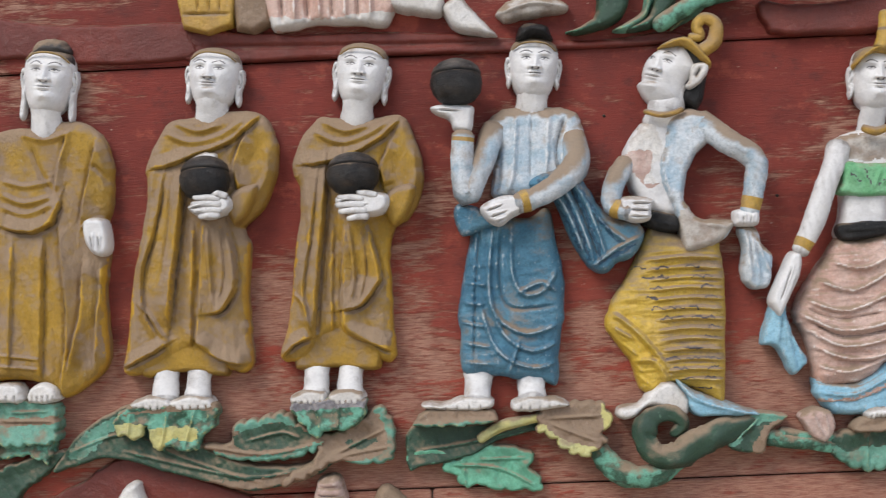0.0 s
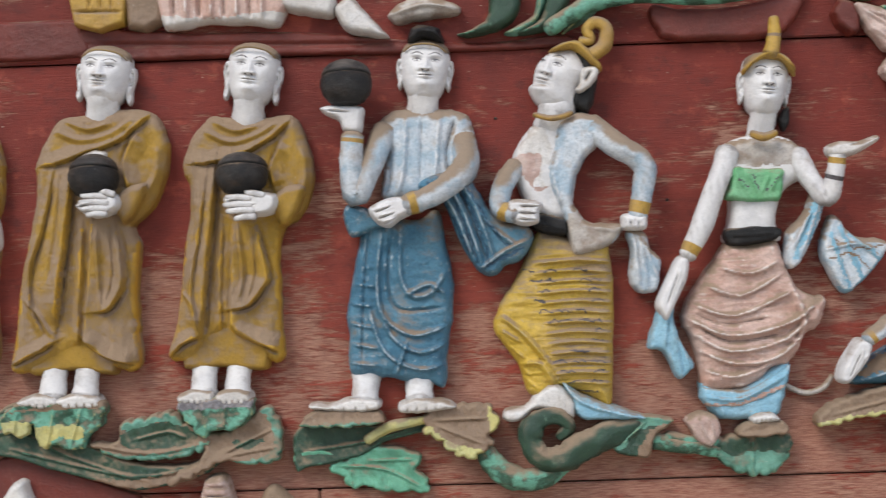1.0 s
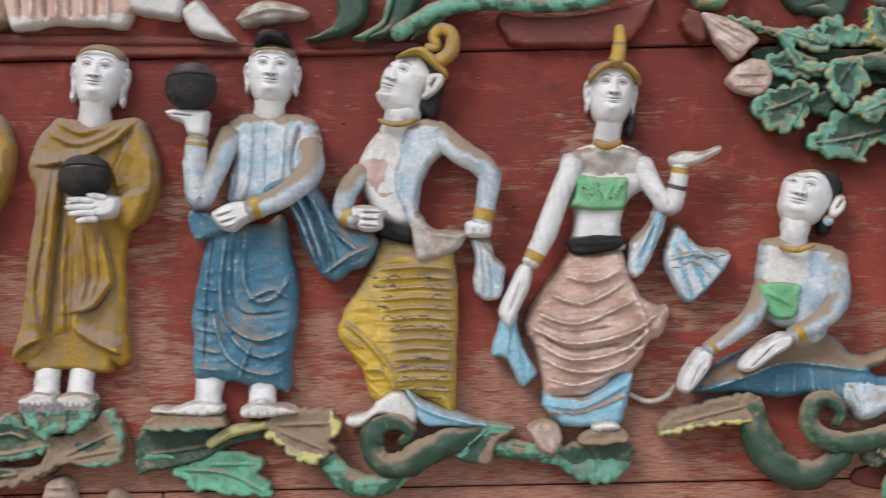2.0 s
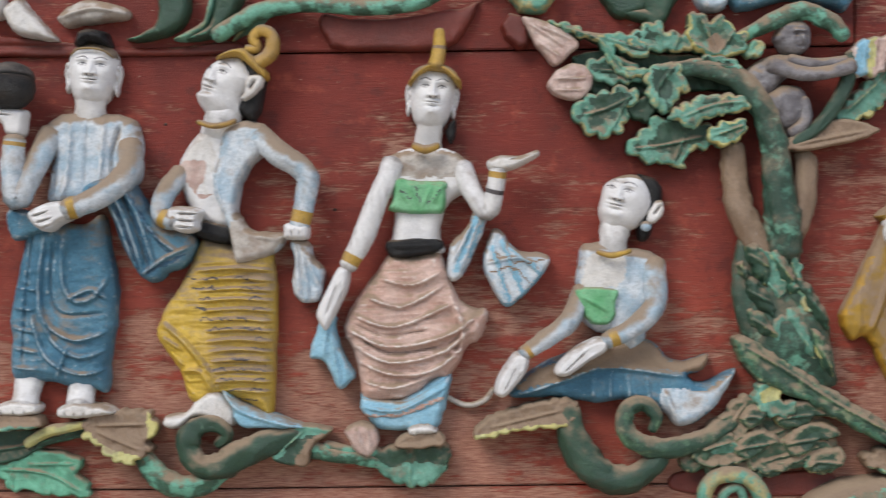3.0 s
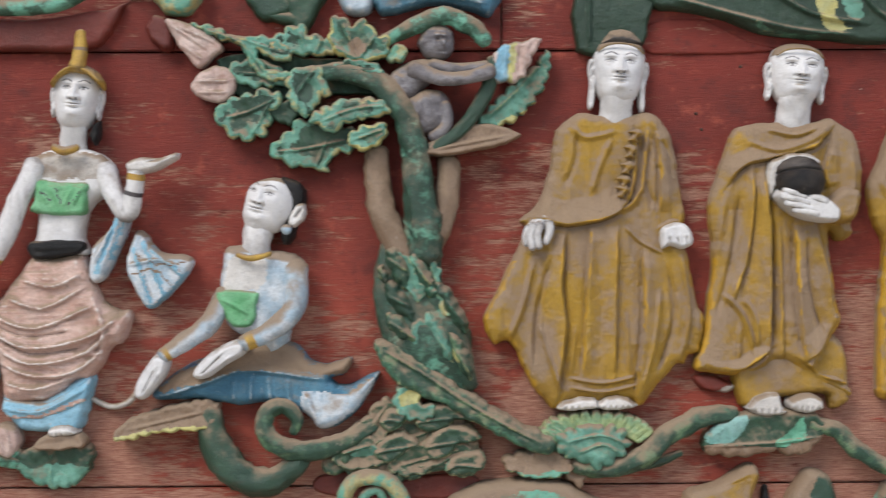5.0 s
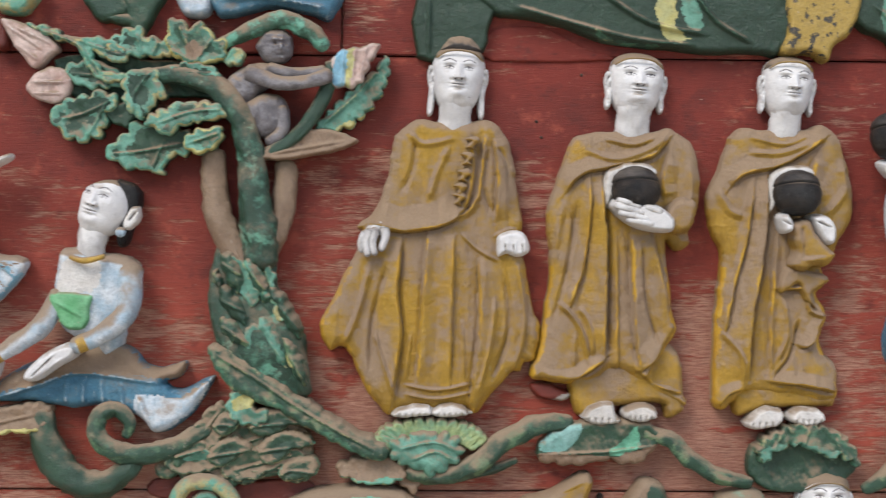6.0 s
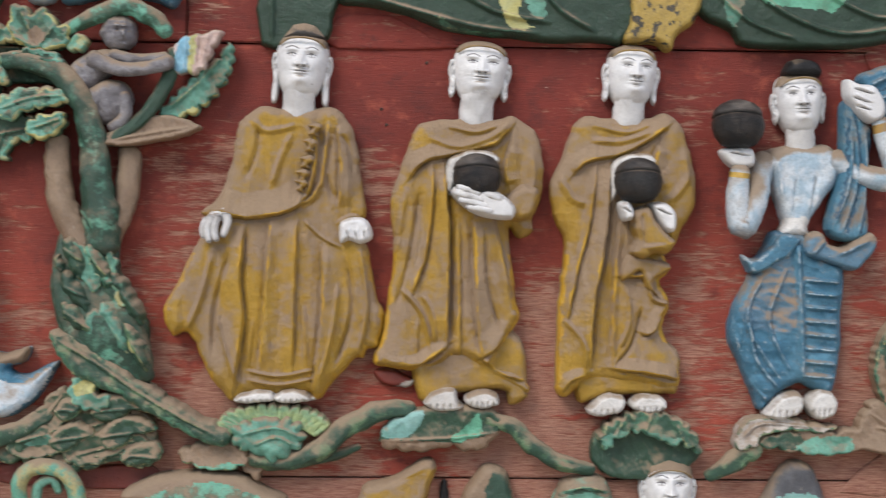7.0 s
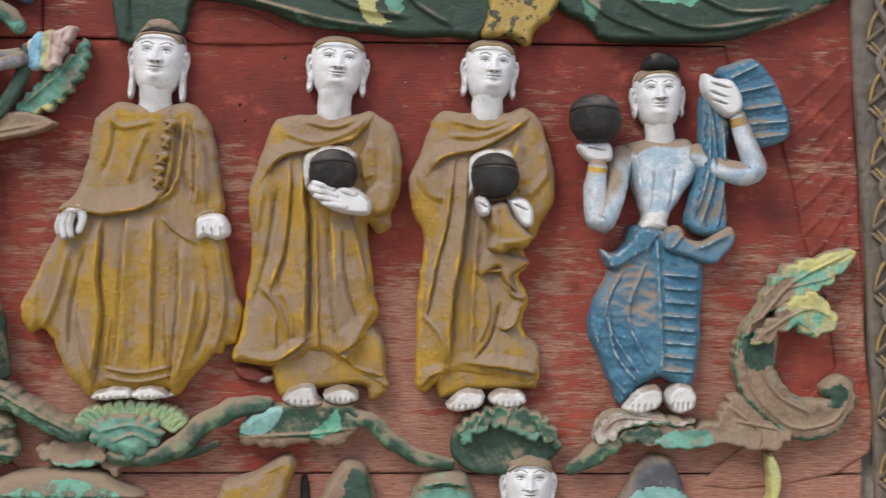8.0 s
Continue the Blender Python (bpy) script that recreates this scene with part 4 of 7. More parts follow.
# ---- dancers and attendants ----
C = Carving()
for p in ([(57, 1330, 2), (53, 1290, 20), (49, 1249, 42)], [(154, 1320, 2), (153, 1280, 20), (152, 1249, 42)]):
    C.tube(p, [30, 27, 26], white, squash=0.8)
foot(C, [(-54, 1250), (-9, 1253), (28, 1262), (76, 1255), (77, 1237), (32, 1232), (-47, 1238)])
foot(C, [(113, 1246), (140, 1258), (182, 1256), (213, 1246), (218, 1235), (160, 1227), (117, 1229)])
C.patch([(59, 1591), (102, 1597), (160, 1591), (198, 1606), (211, 1541), (222, 1477), (221, 1413), (207, 1340), (202, 1276), (173, 1282), (109, 1291), (67, 1298), (23, 1303), (23, 1369), (19, 1411), (30, 1475), (44, 1538)], 46, blue, edge=30, lean=6, drape=(60, 24, 3, 0.3), cell=2,
        ridges=[([(92, 1578), (80, 1473), (93, 1408), (145, 1374), (204, 1388)], 6, 8), ([(109, 1578), (101, 1472), (121, 1423), (205, 1425)], 6, -5), ([(74, 1452), (103, 1376), (154, 1342), (208, 1356)], 6, 7), ([(62, 1431), (91, 1345), (153, 1310), (204, 1319)], 6, 6), ([(127, 1577), (124, 1492), (143, 1449), (180, 1452), (208, 1488)], 7, 7), ([(132, 1449), (176, 1468), (207, 1451)], 6, 6), ([(110, 1301), (134, 1364)], 5, 5)] + [([(27, 1475), (75, 1468)], 5, 4), ([(26, 1438), (68, 1431)], 5, 4), ([(21, 1401), (71, 1390)], 5, 4), ([(22, 1363), (80, 1350)], 5, 4), ([(24, 1326), (79, 1319)], 5, 4), ([(69, 1590), (56, 1474), (45, 1315)], 5, -4)])
C.patch([(23, 1619), (50, 1621), (86, 1602), (123, 1593), (101, 1578), (69, 1569), (36, 1562), (22, 1587)], 58, blue, edge=10, back=20)
C.patch([(145, 1800), (196, 1801), (238, 1795), (264, 1778), (271, 1740), (269, 1677), (242, 1657), (188, 1633), (145, 1627), (95, 1631), (99, 1685), (107, 1725), (75, 1712), (90, 1775), (116, 1796)], 44, pale_blue, edge=26,
        ridges=[([(174, 1788), (166, 1660)], 3, -4), ([(144, 1789), (135, 1683), (119, 1630)], 8, 5), ([(206, 1786), (195, 1659)], 8, 5), ([(237, 1779), (219, 1722), (222, 1679)], 7, -7), ([(107, 1764), (111, 1684), (101, 1637)], 5, -5)])
C.tube([(102, 1761, 26), (72, 1686, 60), (46, 1639, 62), (40, 1698, 66), (45, 1751, 66)], [24, 22, 23, 22, 19], pale_blue, bands=[(0.93, 0.97, gold)])
hand(C, [(-15, 1805), (15, 1810), (63, 1805), (65, 1782), (58, 1755), (29, 1758), (19, 1779), (-5, 1791)], 78, [[(-1, 1798), (41, 1794)]], back=40)
bowl(C, *(36, 1849), 49, 44, 66)
C.tube([(252, 1736, 26), (248, 1678, 62), (188, 1633, 80), (140, 1617, 86)], [25, 25, 22, 19], pale_blue, bands=[(0.86, 0.95, gold)])
hand(C, [(70, 1613), (103, 1631), (130, 1634), (156, 1627), (155, 1605), (128, 1590), (106, 1576), (82, 1587)], 100, [[(83, 1605), (113, 1615)], [(89, 1593), (121, 1603)], [(97, 1582), (123, 1592)]], back=40)
C.patch([(163, 1662), (217, 1681), (243, 1680), (274, 1645), (293, 1607), (318, 1584), (366, 1575), (375, 1545), (352, 1509), (325, 1499), (303, 1479), (272, 1488), (252, 1518), (228, 1572), (204, 1627), (172, 1633)], 62, blue, edge=16, back=10, cell=2, paint=[([(202, 1672), (242, 1593), (270, 1508)], 3, navy), ([(225, 1676), (264, 1596), (293, 1508)], 3, navy), ([(248, 1662), (286, 1590), (326, 1535)], 3, navy), ([(182, 1660), (222, 1600), (252, 1530)], 2.5, navy), ([(290, 1500), (320, 1515), (355, 1530)], 2.5, navy)],
        ridges=[([(211, 1674), (250, 1593), (278, 1506)], 6, 8), ([(233, 1676), (272, 1602), (301, 1511)], 6, 8), ([(192, 1668), (234, 1593), (262, 1512)], 5, 7), ([(253, 1656), (292, 1580), (343, 1535)], 6, 7), ([(277, 1496), (321, 1526), (364, 1545)], 5, 6), ([(222, 1679), (261, 1592), (288, 1506)], 4, -6)])
head(C, (186, 1921), (177, 1809), 94, turn=0.05, ears="high")
C.patch([(153, 1925), (156, 1946), (171, 1956), (202, 1955), (216, 1944), (218, 1923), (186, 1930)], 66, black, edge=16, rim=0.3, back=10, cell=1.6)
finish(C, "carved_statue", "carved figure statue in blue wrapped skirt lifting a black bowl", group="dancing statues")

C = Carving()
C.patch([(386, 1560), (449, 1547), (507, 1544), (521, 1506), (523, 1432), (520, 1348), (512, 1230), (477, 1244), (426, 1267), (383, 1248), (357, 1259), (338, 1313), (308, 1357), (296, 1384), (312, 1431), (340, 1472), (363, 1513)], 48, yellow, edge=28, lean=6, drape=(90, 13, 3, 0.0), cell=1.5,
        ridges=[([(338, 1313), (385, 1311), (414, 1246)], 9, 8), ([(310, 1404), (356, 1365), (406, 1300)], 8, 9)] + [([((374, 1991)[0] + k * 3, (351, 1493)[1] - 19 * k + 8), ((458, 1987)[0], (436, 1505)[1] - 19 * k), ((542, 1982)[0], (520, 1496)[1] - 19 * k)], 5, 6) for k in range(13)] + [([(309, 1378), (345, 1355)], 5, 4), ([(319, 1351), (354, 1323)], 5, 4), ([(328, 1324), (363, 1291)], 5, 4), ([(342, 1292), (373, 1269)], 5, 4)],
        paint=[([(x + a, z - 19 * k + 3), (x + a + 11, z - 19 * k + 5), (x + a + 22, z - 19 * k + 2)], 1.5, line) for x, z in ((383, 1483),) for k in range(13) for a in (6 * k - 30 + 7 * (k % 3), 6 * k + 10 - 5 * (k % 2), 66 + 9 * (k % 2), 100 - 4 * (k % 3)) if 8 * k < a + 62 and (k * 7 + a) % 4 > 0.5])
C.patch([(406, 1305), (426, 1278), (467, 1250), (519, 1230), (570, 1211), (575, 1203), (528, 1202), (455, 1208), (435, 1246)], 60, sky_blue, edge=9, back=10, ridges=[([(416, 1289), (456, 1239), (560, 1207)], 5, 5)])
C.patch([(373, 1259), (405, 1276), (436, 1256), (447, 1229), (439, 1208), (408, 1220), (371, 1227), (338, 1205), (309, 1211), (313, 1229), (350, 1236)], 58, dusty_white, edge=12, back=12)
C.patch([(377, 1595), (429, 1587), (444, 1568), (438, 1550), (402, 1554), (376, 1566)], 56, black, edge=8, back=20, ridges=[([(381, 1576), (434, 1563)], 4, 3)])
C.patch([(396, 1772), (449, 1780), (486, 1783), (511, 1756), (499, 1719), (471, 1689), (455, 1647), (447, 1616), (434, 1579), (377, 1592), (357, 1625), (338, 1674), (333, 1684), (349, 1716), (368, 1747)], 46, white, cell=1.8, edge=22,
        paint=[([(385, 1762), (410, 1739), (414, 1702), (396, 1671), (400, 1639), (369, 1662), (347, 1684), (353, 1715)], 0, dusty_white), ([(345, 1700), (393, 1705), (391, 1671), (379, 1645), (406, 1644), (389, 1634), (369, 1651)], 0, pink_white)])
C.patch([(432, 1770), (486, 1781), (513, 1756), (501, 1719), (471, 1683), (457, 1636), (457, 1605), (482, 1577), (534, 1571), (546, 1563), (516, 1528), (452, 1512), (443, 1542), (430, 1595), (411, 1638), (407, 1681), (420, 1723)], 60, pale_blue, edge=16, back=10, ridges=[([(426, 1744), (414, 1670), (444, 1563), (453, 1515)], 5, 5), ([(471, 1572), (523, 1559)], 8, 5)], paint=[([(446, 1594), (545, 1579), (544, 1558), (500, 1518), (442, 1510)], 0, dust_white)])
C.tube([(488, 1754, 36), (541, 1712, 56), (586, 1678, 56), (582, 1631, 54), (568, 1573, 54)], [26, 23, 22, 20, 17], pale_blue, bands=[(0.82, 0.93, gold)])
hand(C, [(545, 1588), (585, 1586), (588, 1562), (575, 1555), (544, 1558), (540, 1571)], 72, [[(557, 1574), (557, 1558)], [(571, 1573), (570, 1557)]], back=30)
C.patch([(552, 1556), (584, 1554), (595, 1524), (613, 1502), (609, 1455), (596, 1438), (565, 1441), (553, 1473), (559, 1515)], 52, pale_blue, edge=10, back=10, ridges=[([(563, 1547), (569, 1451)], 4, 6), ([(573, 1546), (586, 1445)], 4, 6), ([(580, 1536), (603, 1471)], 4, 5)])
C.tube([(346, 1684, 28), (321, 1643, 60), (316, 1606, 72), (345, 1594, 84)], [20, 20, 18, 17], pale_blue, bands=[(0.75, 0.86, gold)])
hand(C, [(331, 1619), (368, 1621), (394, 1613), (388, 1595), (385, 1576), (355, 1571), (329, 1587)], 96, [[(351, 1607), (388, 1606)], [(347, 1595), (388, 1593)], [(347, 1583), (382, 1581)]], back=40)
C.tube([(440, 1828, 26), (428, 1786, 32), (416, 1753, 18)], [34, 33, 36], white, squash=0.8)
C.tube([(385, 1778, 60), (419, 1769, 72), (454, 1779, 60)], [5, 6, 5], gold)
C.patch([(454, 1907), (491, 1895), (510, 1862), (504, 1825), (489, 1783), (460, 1790), (456, 1817), (478, 1837)], 50, black, edge=14, back=10)
chin, up, rt, high, face = facing((404, 1778), (452, 1905), 100)
C.patch([(431, 1901), (465, 1901), (483, 1879), (489, 1852), (467, 1827), (458, 1795), (438, 1784), (407, 1789), (387, 1807), (377, 1831), (386, 1841), (389, 1860), (401, 1883)], 62, white, edge=40, back=8, cell=1.15, rough=0.3,
        form=face_form(chin, up, rt, 50.0, high, -0.52), paint=face_paint(face, -0.52, 1.0, 0.6))
C.patch([(479, 1863), (503, 1865), (509, 1851), (499, 1836), (477, 1816), (463, 1822), (470, 1839)], 64, dusty_white, edge=7, back=40, cell=2, ridges=[([(492, 1855), (481, 1839)], 5, -6)])
C.patch([(417, 1898), (444, 1915), (471, 1916), (496, 1894), (514, 1869), (510, 1854), (485, 1874), (459, 1896), (433, 1896)], 66, gold, edge=9, back=20, ridges=[([(428, 1900), (465, 1907), (505, 1865)], 4, 5)])
C.tube([(496, 1887, 50), (520, 1904, 50), (524, 1936, 50), (504, 1948, 50), (489, 1934, 50), (495, 1915, 50), (476, 1913, 52)], [14, 14, 12, 11, 10, 9, 8], gold)
finish(C, "carved_statue", "carved dancer statue in a yellow banded skirt, hand on hip", group="dancing statues")

C = Carving()
C.patch([(682, 1272), (753, 1260), (845, 1310), (839, 1247), (823, 1199), (773, 1194), (718, 1197), (691, 1221)], 42, sky_blue, edge=16, drape=(20, 90, 4, 0.2))
foot(C, [(768, 1204), (789, 1212), (815, 1207), (820, 1192), (772, 1189)])
C.patch([(740, 1530), (782, 1525), (830, 1532), (846, 1490), (869, 1441), (895, 1425), (919, 1419), (915, 1387), (899, 1361), (880, 1351), (866, 1320), (841, 1294), (817, 1290), (774, 1259), (690, 1251), (675, 1304), (666, 1347), (649, 1379), (657, 1416), (685, 1462), (713, 1499)], 50, pink, edge=26, lean=6, drape=(110, 15, 5, 0.0),
        ridges=[([(717, 1483), (780, 1470), (834, 1495)], 5, 6), ([(690, 1452), (758, 1429), (838, 1469)], 5, 7), ([(668, 1415), (747, 1392), (859, 1437)], 5, 8), ([(657, 1389), (735, 1355), (841, 1374), (895, 1409)], 6, 9), ([(663, 1363), (734, 1326), (830, 1342), (883, 1383)], 5, 8), ([(671, 1331), (744, 1302), (818, 1311), (872, 1352)], 5, 7), ([(680, 1293), (743, 1279), (818, 1300)], 5, 6), ([(849, 1458), (873, 1383), (861, 1320)], 7, 8), ([(672, 1378), (735, 1343), (830, 1355)], 4, -5), ([(668, 1399), (725, 1377), (810, 1385)], 4, -5)])
C.patch([(685, 1261), (753, 1254), (812, 1279), (847, 1302), (840, 1257), (816, 1242), (752, 1220), (687, 1224)], 48, sky_blue, edge=9, back=10, ridges=[([(687, 1242), (753, 1236), (838, 1279)], 4, 5)], paint=[([(689, 1224), (752, 1226), (832, 1258)], 4, pink)])
C.patch([(739, 1554), (832, 1554), (829, 1530), (782, 1523), (735, 1525)], 54, black, edge=7, back=30, ridges=[([(740, 1541), (825, 1543)], 4, 3)])
C.patch([(786, 1728), (830, 1729), (867, 1715), (892, 1686), (887, 1649), (857, 1627), (838, 1601), (833, 1559), (835, 1526), (736, 1525), (741, 1561), (745, 1604), (739, 1636), (727, 1673), (730, 1701), (751, 1719)], 46, white, edge=24, rim=0.45, paint=[([(745, 1717), (882, 1715), (881, 1673), (839, 1670), (749, 1674)], 0, dust_white)])
C.patch([(752, 1670), (797, 1665), (847, 1664), (846, 1638), (832, 1601), (742, 1607), (743, 1635)], 58, bright_green, edge=10, back=20, ridges=[([(756, 1653), (772, 1624)], 4, 3), ([(775, 1656), (795, 1618)], 4, 3), ([(836, 1653), (819, 1623)], 4, 3), ([(817, 1651), (802, 1618)], 4, 3), ([(749, 1662), (847, 1657)], 3, -3)], paint=[([(760, 1649), (779, 1629)], 1.2, line), ([(834, 1647), (812, 1622)], 1.2, line), ([(786, 1652), (797, 1622)], 1.2, line)])
C.tube([(747, 1696, 28), (722, 1641, 50), (688, 1558, 54), (660, 1505, 58)], [24, 20, 20, 16], white, bands=[(0.86, 0.94, gold)])
hand(C, [(642, 1504), (663, 1500), (659, 1463), (644, 1432), (631, 1406), (618, 1385), (604, 1401), (600, 1422), (620, 1464)], 74, [[(641, 1474), (618, 1417)], [(651, 1463), (633, 1411)]], back=30)
C.patch([(612, 1417), (633, 1411), (635, 1379), (645, 1347), (668, 1304), (664, 1288), (638, 1275), (623, 1305), (607, 1329), (584, 1336), (593, 1370)], 52, sky_blue, edge=9, back=10, ridges=[([(618, 1401), (613, 1337)], 4, 5), ([(625, 1390), (643, 1284)], 4, 6), ([(632, 1379), (659, 1299)], 4, 5)])
C.tube([(873, 1688, 28), (896, 1636, 54), (921, 1604, 62), (935, 1646, 70), (941, 1683, 74)], [22, 19, 18, 17, 15], white, bands=[(0.88, 0.95, gold), (0.72, 0.75, line)])
hand(C, [(922, 1699), (946, 1709), (982, 1708), (1014, 1718), (1017, 1707), (998, 1695), (971, 1682), (939, 1677), (924, 1683)], 88, [[(961, 1700), (1007, 1711)]], back=50, mat=dusty_white)
C.patch([(901, 1620), (922, 1614), (919, 1583), (898, 1531), (876, 1489), (860, 1473), (844, 1490), (851, 1542), (884, 1579)], 56, pale_blue, paint=[([(902, 1599), (860, 1495)], 5, sky_blue), ([(919, 1609), (887, 1520)], 3, sky_blue)], edge=9, back=10, ridges=[([(909, 1604), (871, 1500)], 4, 6), ([(895, 1589), (855, 1511)], 4, 5)])
C.patch([(936, 1574), (952, 1561), (977, 1534), (1035, 1524), (1029, 1490), (991, 1449), (958, 1425), (938, 1445), (913, 1498), (920, 1546)], 48, pale_blue, edge=10, back=10, ridges=[([(930, 1540), (959, 1439)], 4, 5), ([(946, 1550), (986, 1454)], 4, 5), ([(962, 1539), (1018, 1490)], 4, 5), ([(919, 1509), (972, 1518), (1013, 1506)], 3, 4)], paint=[([(930, 1540), (959, 1439)], 4, sky_blue), ([(946, 1550), (986, 1454)], 4, sky_blue), ([(964, 1539), (1018, 1490)], 4, sky_blue), ([(919, 1456), (961, 1427), (1029, 1490)], 5, sky_blue), ([(927, 1490), (963, 1502), (997, 1473)], 1.4, dust_wood), ([(935, 1530), (977, 1509), (1024, 1514)], 1.4, dust_wood)])
C.tube([(786, 1729, 62), (807, 1721, 70), (830, 1728, 62)], [7, 8, 7], gold)
head(C, (825, 1873), (814, 1757), 88, turn=0.05, ears="high", neck=0.28)
C.patch([(848, 1767), (863, 1780), (864, 1748), (853, 1733), (845, 1749)], 40, black, edge=6, back=10)
C.patch([(778, 1849), (795, 1872), (829, 1884), (859, 1873), (874, 1852), (873, 1836), (853, 1858), (826, 1867), (799, 1860), (781, 1841)], 63, gold, edge=8, back=25, ridges=[([(781, 1851), (826, 1879), (874, 1846)], 4, 5)])
C.tube([(828, 1877, 55), (835, 1908, 55), (836, 1943, 55)], [17, 13, 9], gold, bands=[(0.5, 0.6, dust_wood)])
finish(C, "carved_statue", "carved dancer statue with pointed gold crown and pink skirt", group="dancing statues")

C = Carving()
C.patch([(961, 1271), (1004, 1308), (1057, 1334), (1120, 1354), (1184, 1365), (1226, 1359), (1258, 1327), (1295, 1321), (1332, 1332), (1326, 1305), (1294, 1292), (1326, 1279), (1385, 1305), (1363, 1257), (1326, 1215), (1278, 1196), (1246, 1226), (1183, 1246), (1120, 1243), (1056, 1254), (971, 1254)], 46, blue, edge=22, lean=10,
        ridges=[([(972, 1260), (1067, 1291), (1141, 1312), (1289, 1292)], 7, 7), ([(1115, 1296), (1114, 1254)], 6, 5), ([(1146, 1301), (1146, 1248)], 6, 5), ([(1178, 1301), (1183, 1246)], 6, 5), ([(1215, 1295), (1220, 1232)], 6, 5), ([(1247, 1269), (1268, 1210)], 7, 6)], paint=[([(972, 1271), (1014, 1308), (1067, 1328), (1120, 1346), (1184, 1359), (1231, 1351), (1258, 1322), (1332, 1330), (1321, 1300), (1247, 1306), (1173, 1312), (1109, 1307), (1056, 1289)], 0, dust_wood), ([(1241, 1269), (1289, 1268), (1331, 1268), (1379, 1300), (1352, 1247), (1278, 1196), (1249, 1221)], 0, pale_blue)])
C.patch([(1101, 1540), (1143, 1545), (1185, 1534), (1227, 1528), (1246, 1507), (1243, 1459), (1221, 1407), (1216, 1364), (1184, 1338), (1163, 1365), (1115, 1381), (1094, 1408), (1087, 1450), (1092, 1503)], 50, pale_blue, edge=22, paint=[([(1116, 1524), (1174, 1523), (1169, 1470), (1100, 1460), (1102, 1503)], 0, dusty_white)])
C.patch([(1084, 1458), (1158, 1460), (1161, 1428), (1152, 1394), (1115, 1392), (1097, 1413)], 60, bright_green, edge=9, back=25, ridges=[([(1095, 1445), (1142, 1418)], 4, 4)])
C.tube([(1098, 1455, 30), (1068, 1397, 56), (1015, 1360, 62), (985, 1340, 66)], [19, 19, 17, 14], pale_blue, bands=[(0.85, 0.95, gold)])
hand(C, [(972, 1343), (995, 1334), (991, 1308), (972, 1281), (948, 1258), (931, 1266), (935, 1292), (953, 1322)], 78, [[(972, 1318), (948, 1271)], [(980, 1308), (961, 1271)]], back=30)
C.tube([(1229, 1504, 32), (1229, 1428, 62), (1184, 1386, 76), (1136, 1363, 84)], [24, 21, 19, 15], pale_blue, bands=[(0.84, 0.95, gold)])
hand(C, [(1120, 1369), (1142, 1363), (1136, 1342), (1104, 1323), (1067, 1298), (1044, 1300), (1046, 1318), (1078, 1349)], 96, [[(1099, 1346), (1059, 1307)], [(1110, 1335), (1072, 1302)]], back=40)
C.tube([(1166, 1592, 28), (1156, 1550, 32), (1151, 1515, 20)], [30, 26, 30], white, squash=0.8)
C.tube([(1124, 1528, 60), (1153, 1521, 70), (1185, 1529, 60)], [5, 6, 5], gold)
C.patch([(1202, 1671), (1239, 1662), (1251, 1634), (1238, 1597), (1225, 1555), (1206, 1544), (1201, 1576), (1217, 1618)], 46, black, edge=14, back=10)
chin, up, rt, high, face = facing((1158, 1556), (1190, 1676), 100)
C.patch([(1181, 1671), (1212, 1666), (1230, 1634), (1226, 1602), (1201, 1571), (1169, 1564), (1143, 1571), (1131, 1598), (1135, 1624), (1146, 1656)], 62, white, edge=40, back=8, cell=1.15, rough=0.3,
        form=face_form(chin, up, rt, 50.0, high, -0.3), paint=face_paint(face, -0.3, 1.0, 0.8) + [([(1150, 1668), (1165, 1664), (1197, 1664), (1226, 1650), (1241, 1634), (1243, 1664), (1207, 1686), (1165, 1684)], 0, hair)])
C.patch([(1230, 1618), (1247, 1623), (1252, 1607), (1244, 1588), (1226, 1578), (1217, 1589)], 58, dusty_white, edge=7, back=30, cell=2, ridges=[([(1244, 1613), (1230, 1595)], 4, -5)])
C.ball(*(1215, 1574), 56, 10, 10, 8, pale_blue)
finish(C, "carved_statue", "carved kneeling attendant statue in pale blue jacket and blue skirt", group="dancing statues")

C = Carving()
C.patch([(2743, 1566), (2797, 1561), (2825, 1524), (2874, 1502), (2875, 1416), (2871, 1330), (2855, 1254), (2817, 1265), (2790, 1275), (2752, 1254), (2720, 1223), (2704, 1254), (2682, 1307), (2656, 1361), (2664, 1415), (2696, 1480), (2722, 1534)], 46, blue, edge=26, drape=(40, 24, 4, 0.7), cell=2,
        ridges=[([(2781, 1545), (2788, 1437), (2796, 1275)], 9, 8), ([(2760, 1491), (2729, 1394), (2774, 1297)], 5, 6), ([(2717, 1480), (2686, 1394), (2752, 1286)], 5, 6), ([(2691, 1415), (2703, 1329), (2752, 1265)], 5, 6), ([(2665, 1372), (2693, 1286), (2731, 1243)], 5, 5)] + [([((2797, 1994)[0], (2804, 1475)[1] - 26 * k), ((2863, 1995)[0], (2871, 1470)[1] - 26 * k)], 6, 6) for k in range(8)], paint=[([(2675, 1415), (2728, 1501), (2771, 1512), (2783, 1394), (2751, 1372), (2697, 1383)], 0, blue_dust)])
foot(C, [(2726, 1227), (2752, 1254), (2785, 1262), (2798, 1243), (2791, 1219), (2753, 1208), (2727, 1213)])
foot(C, [(2805, 1243), (2823, 1265), (2852, 1261), (2863, 1238), (2851, 1215), (2818, 1211)])
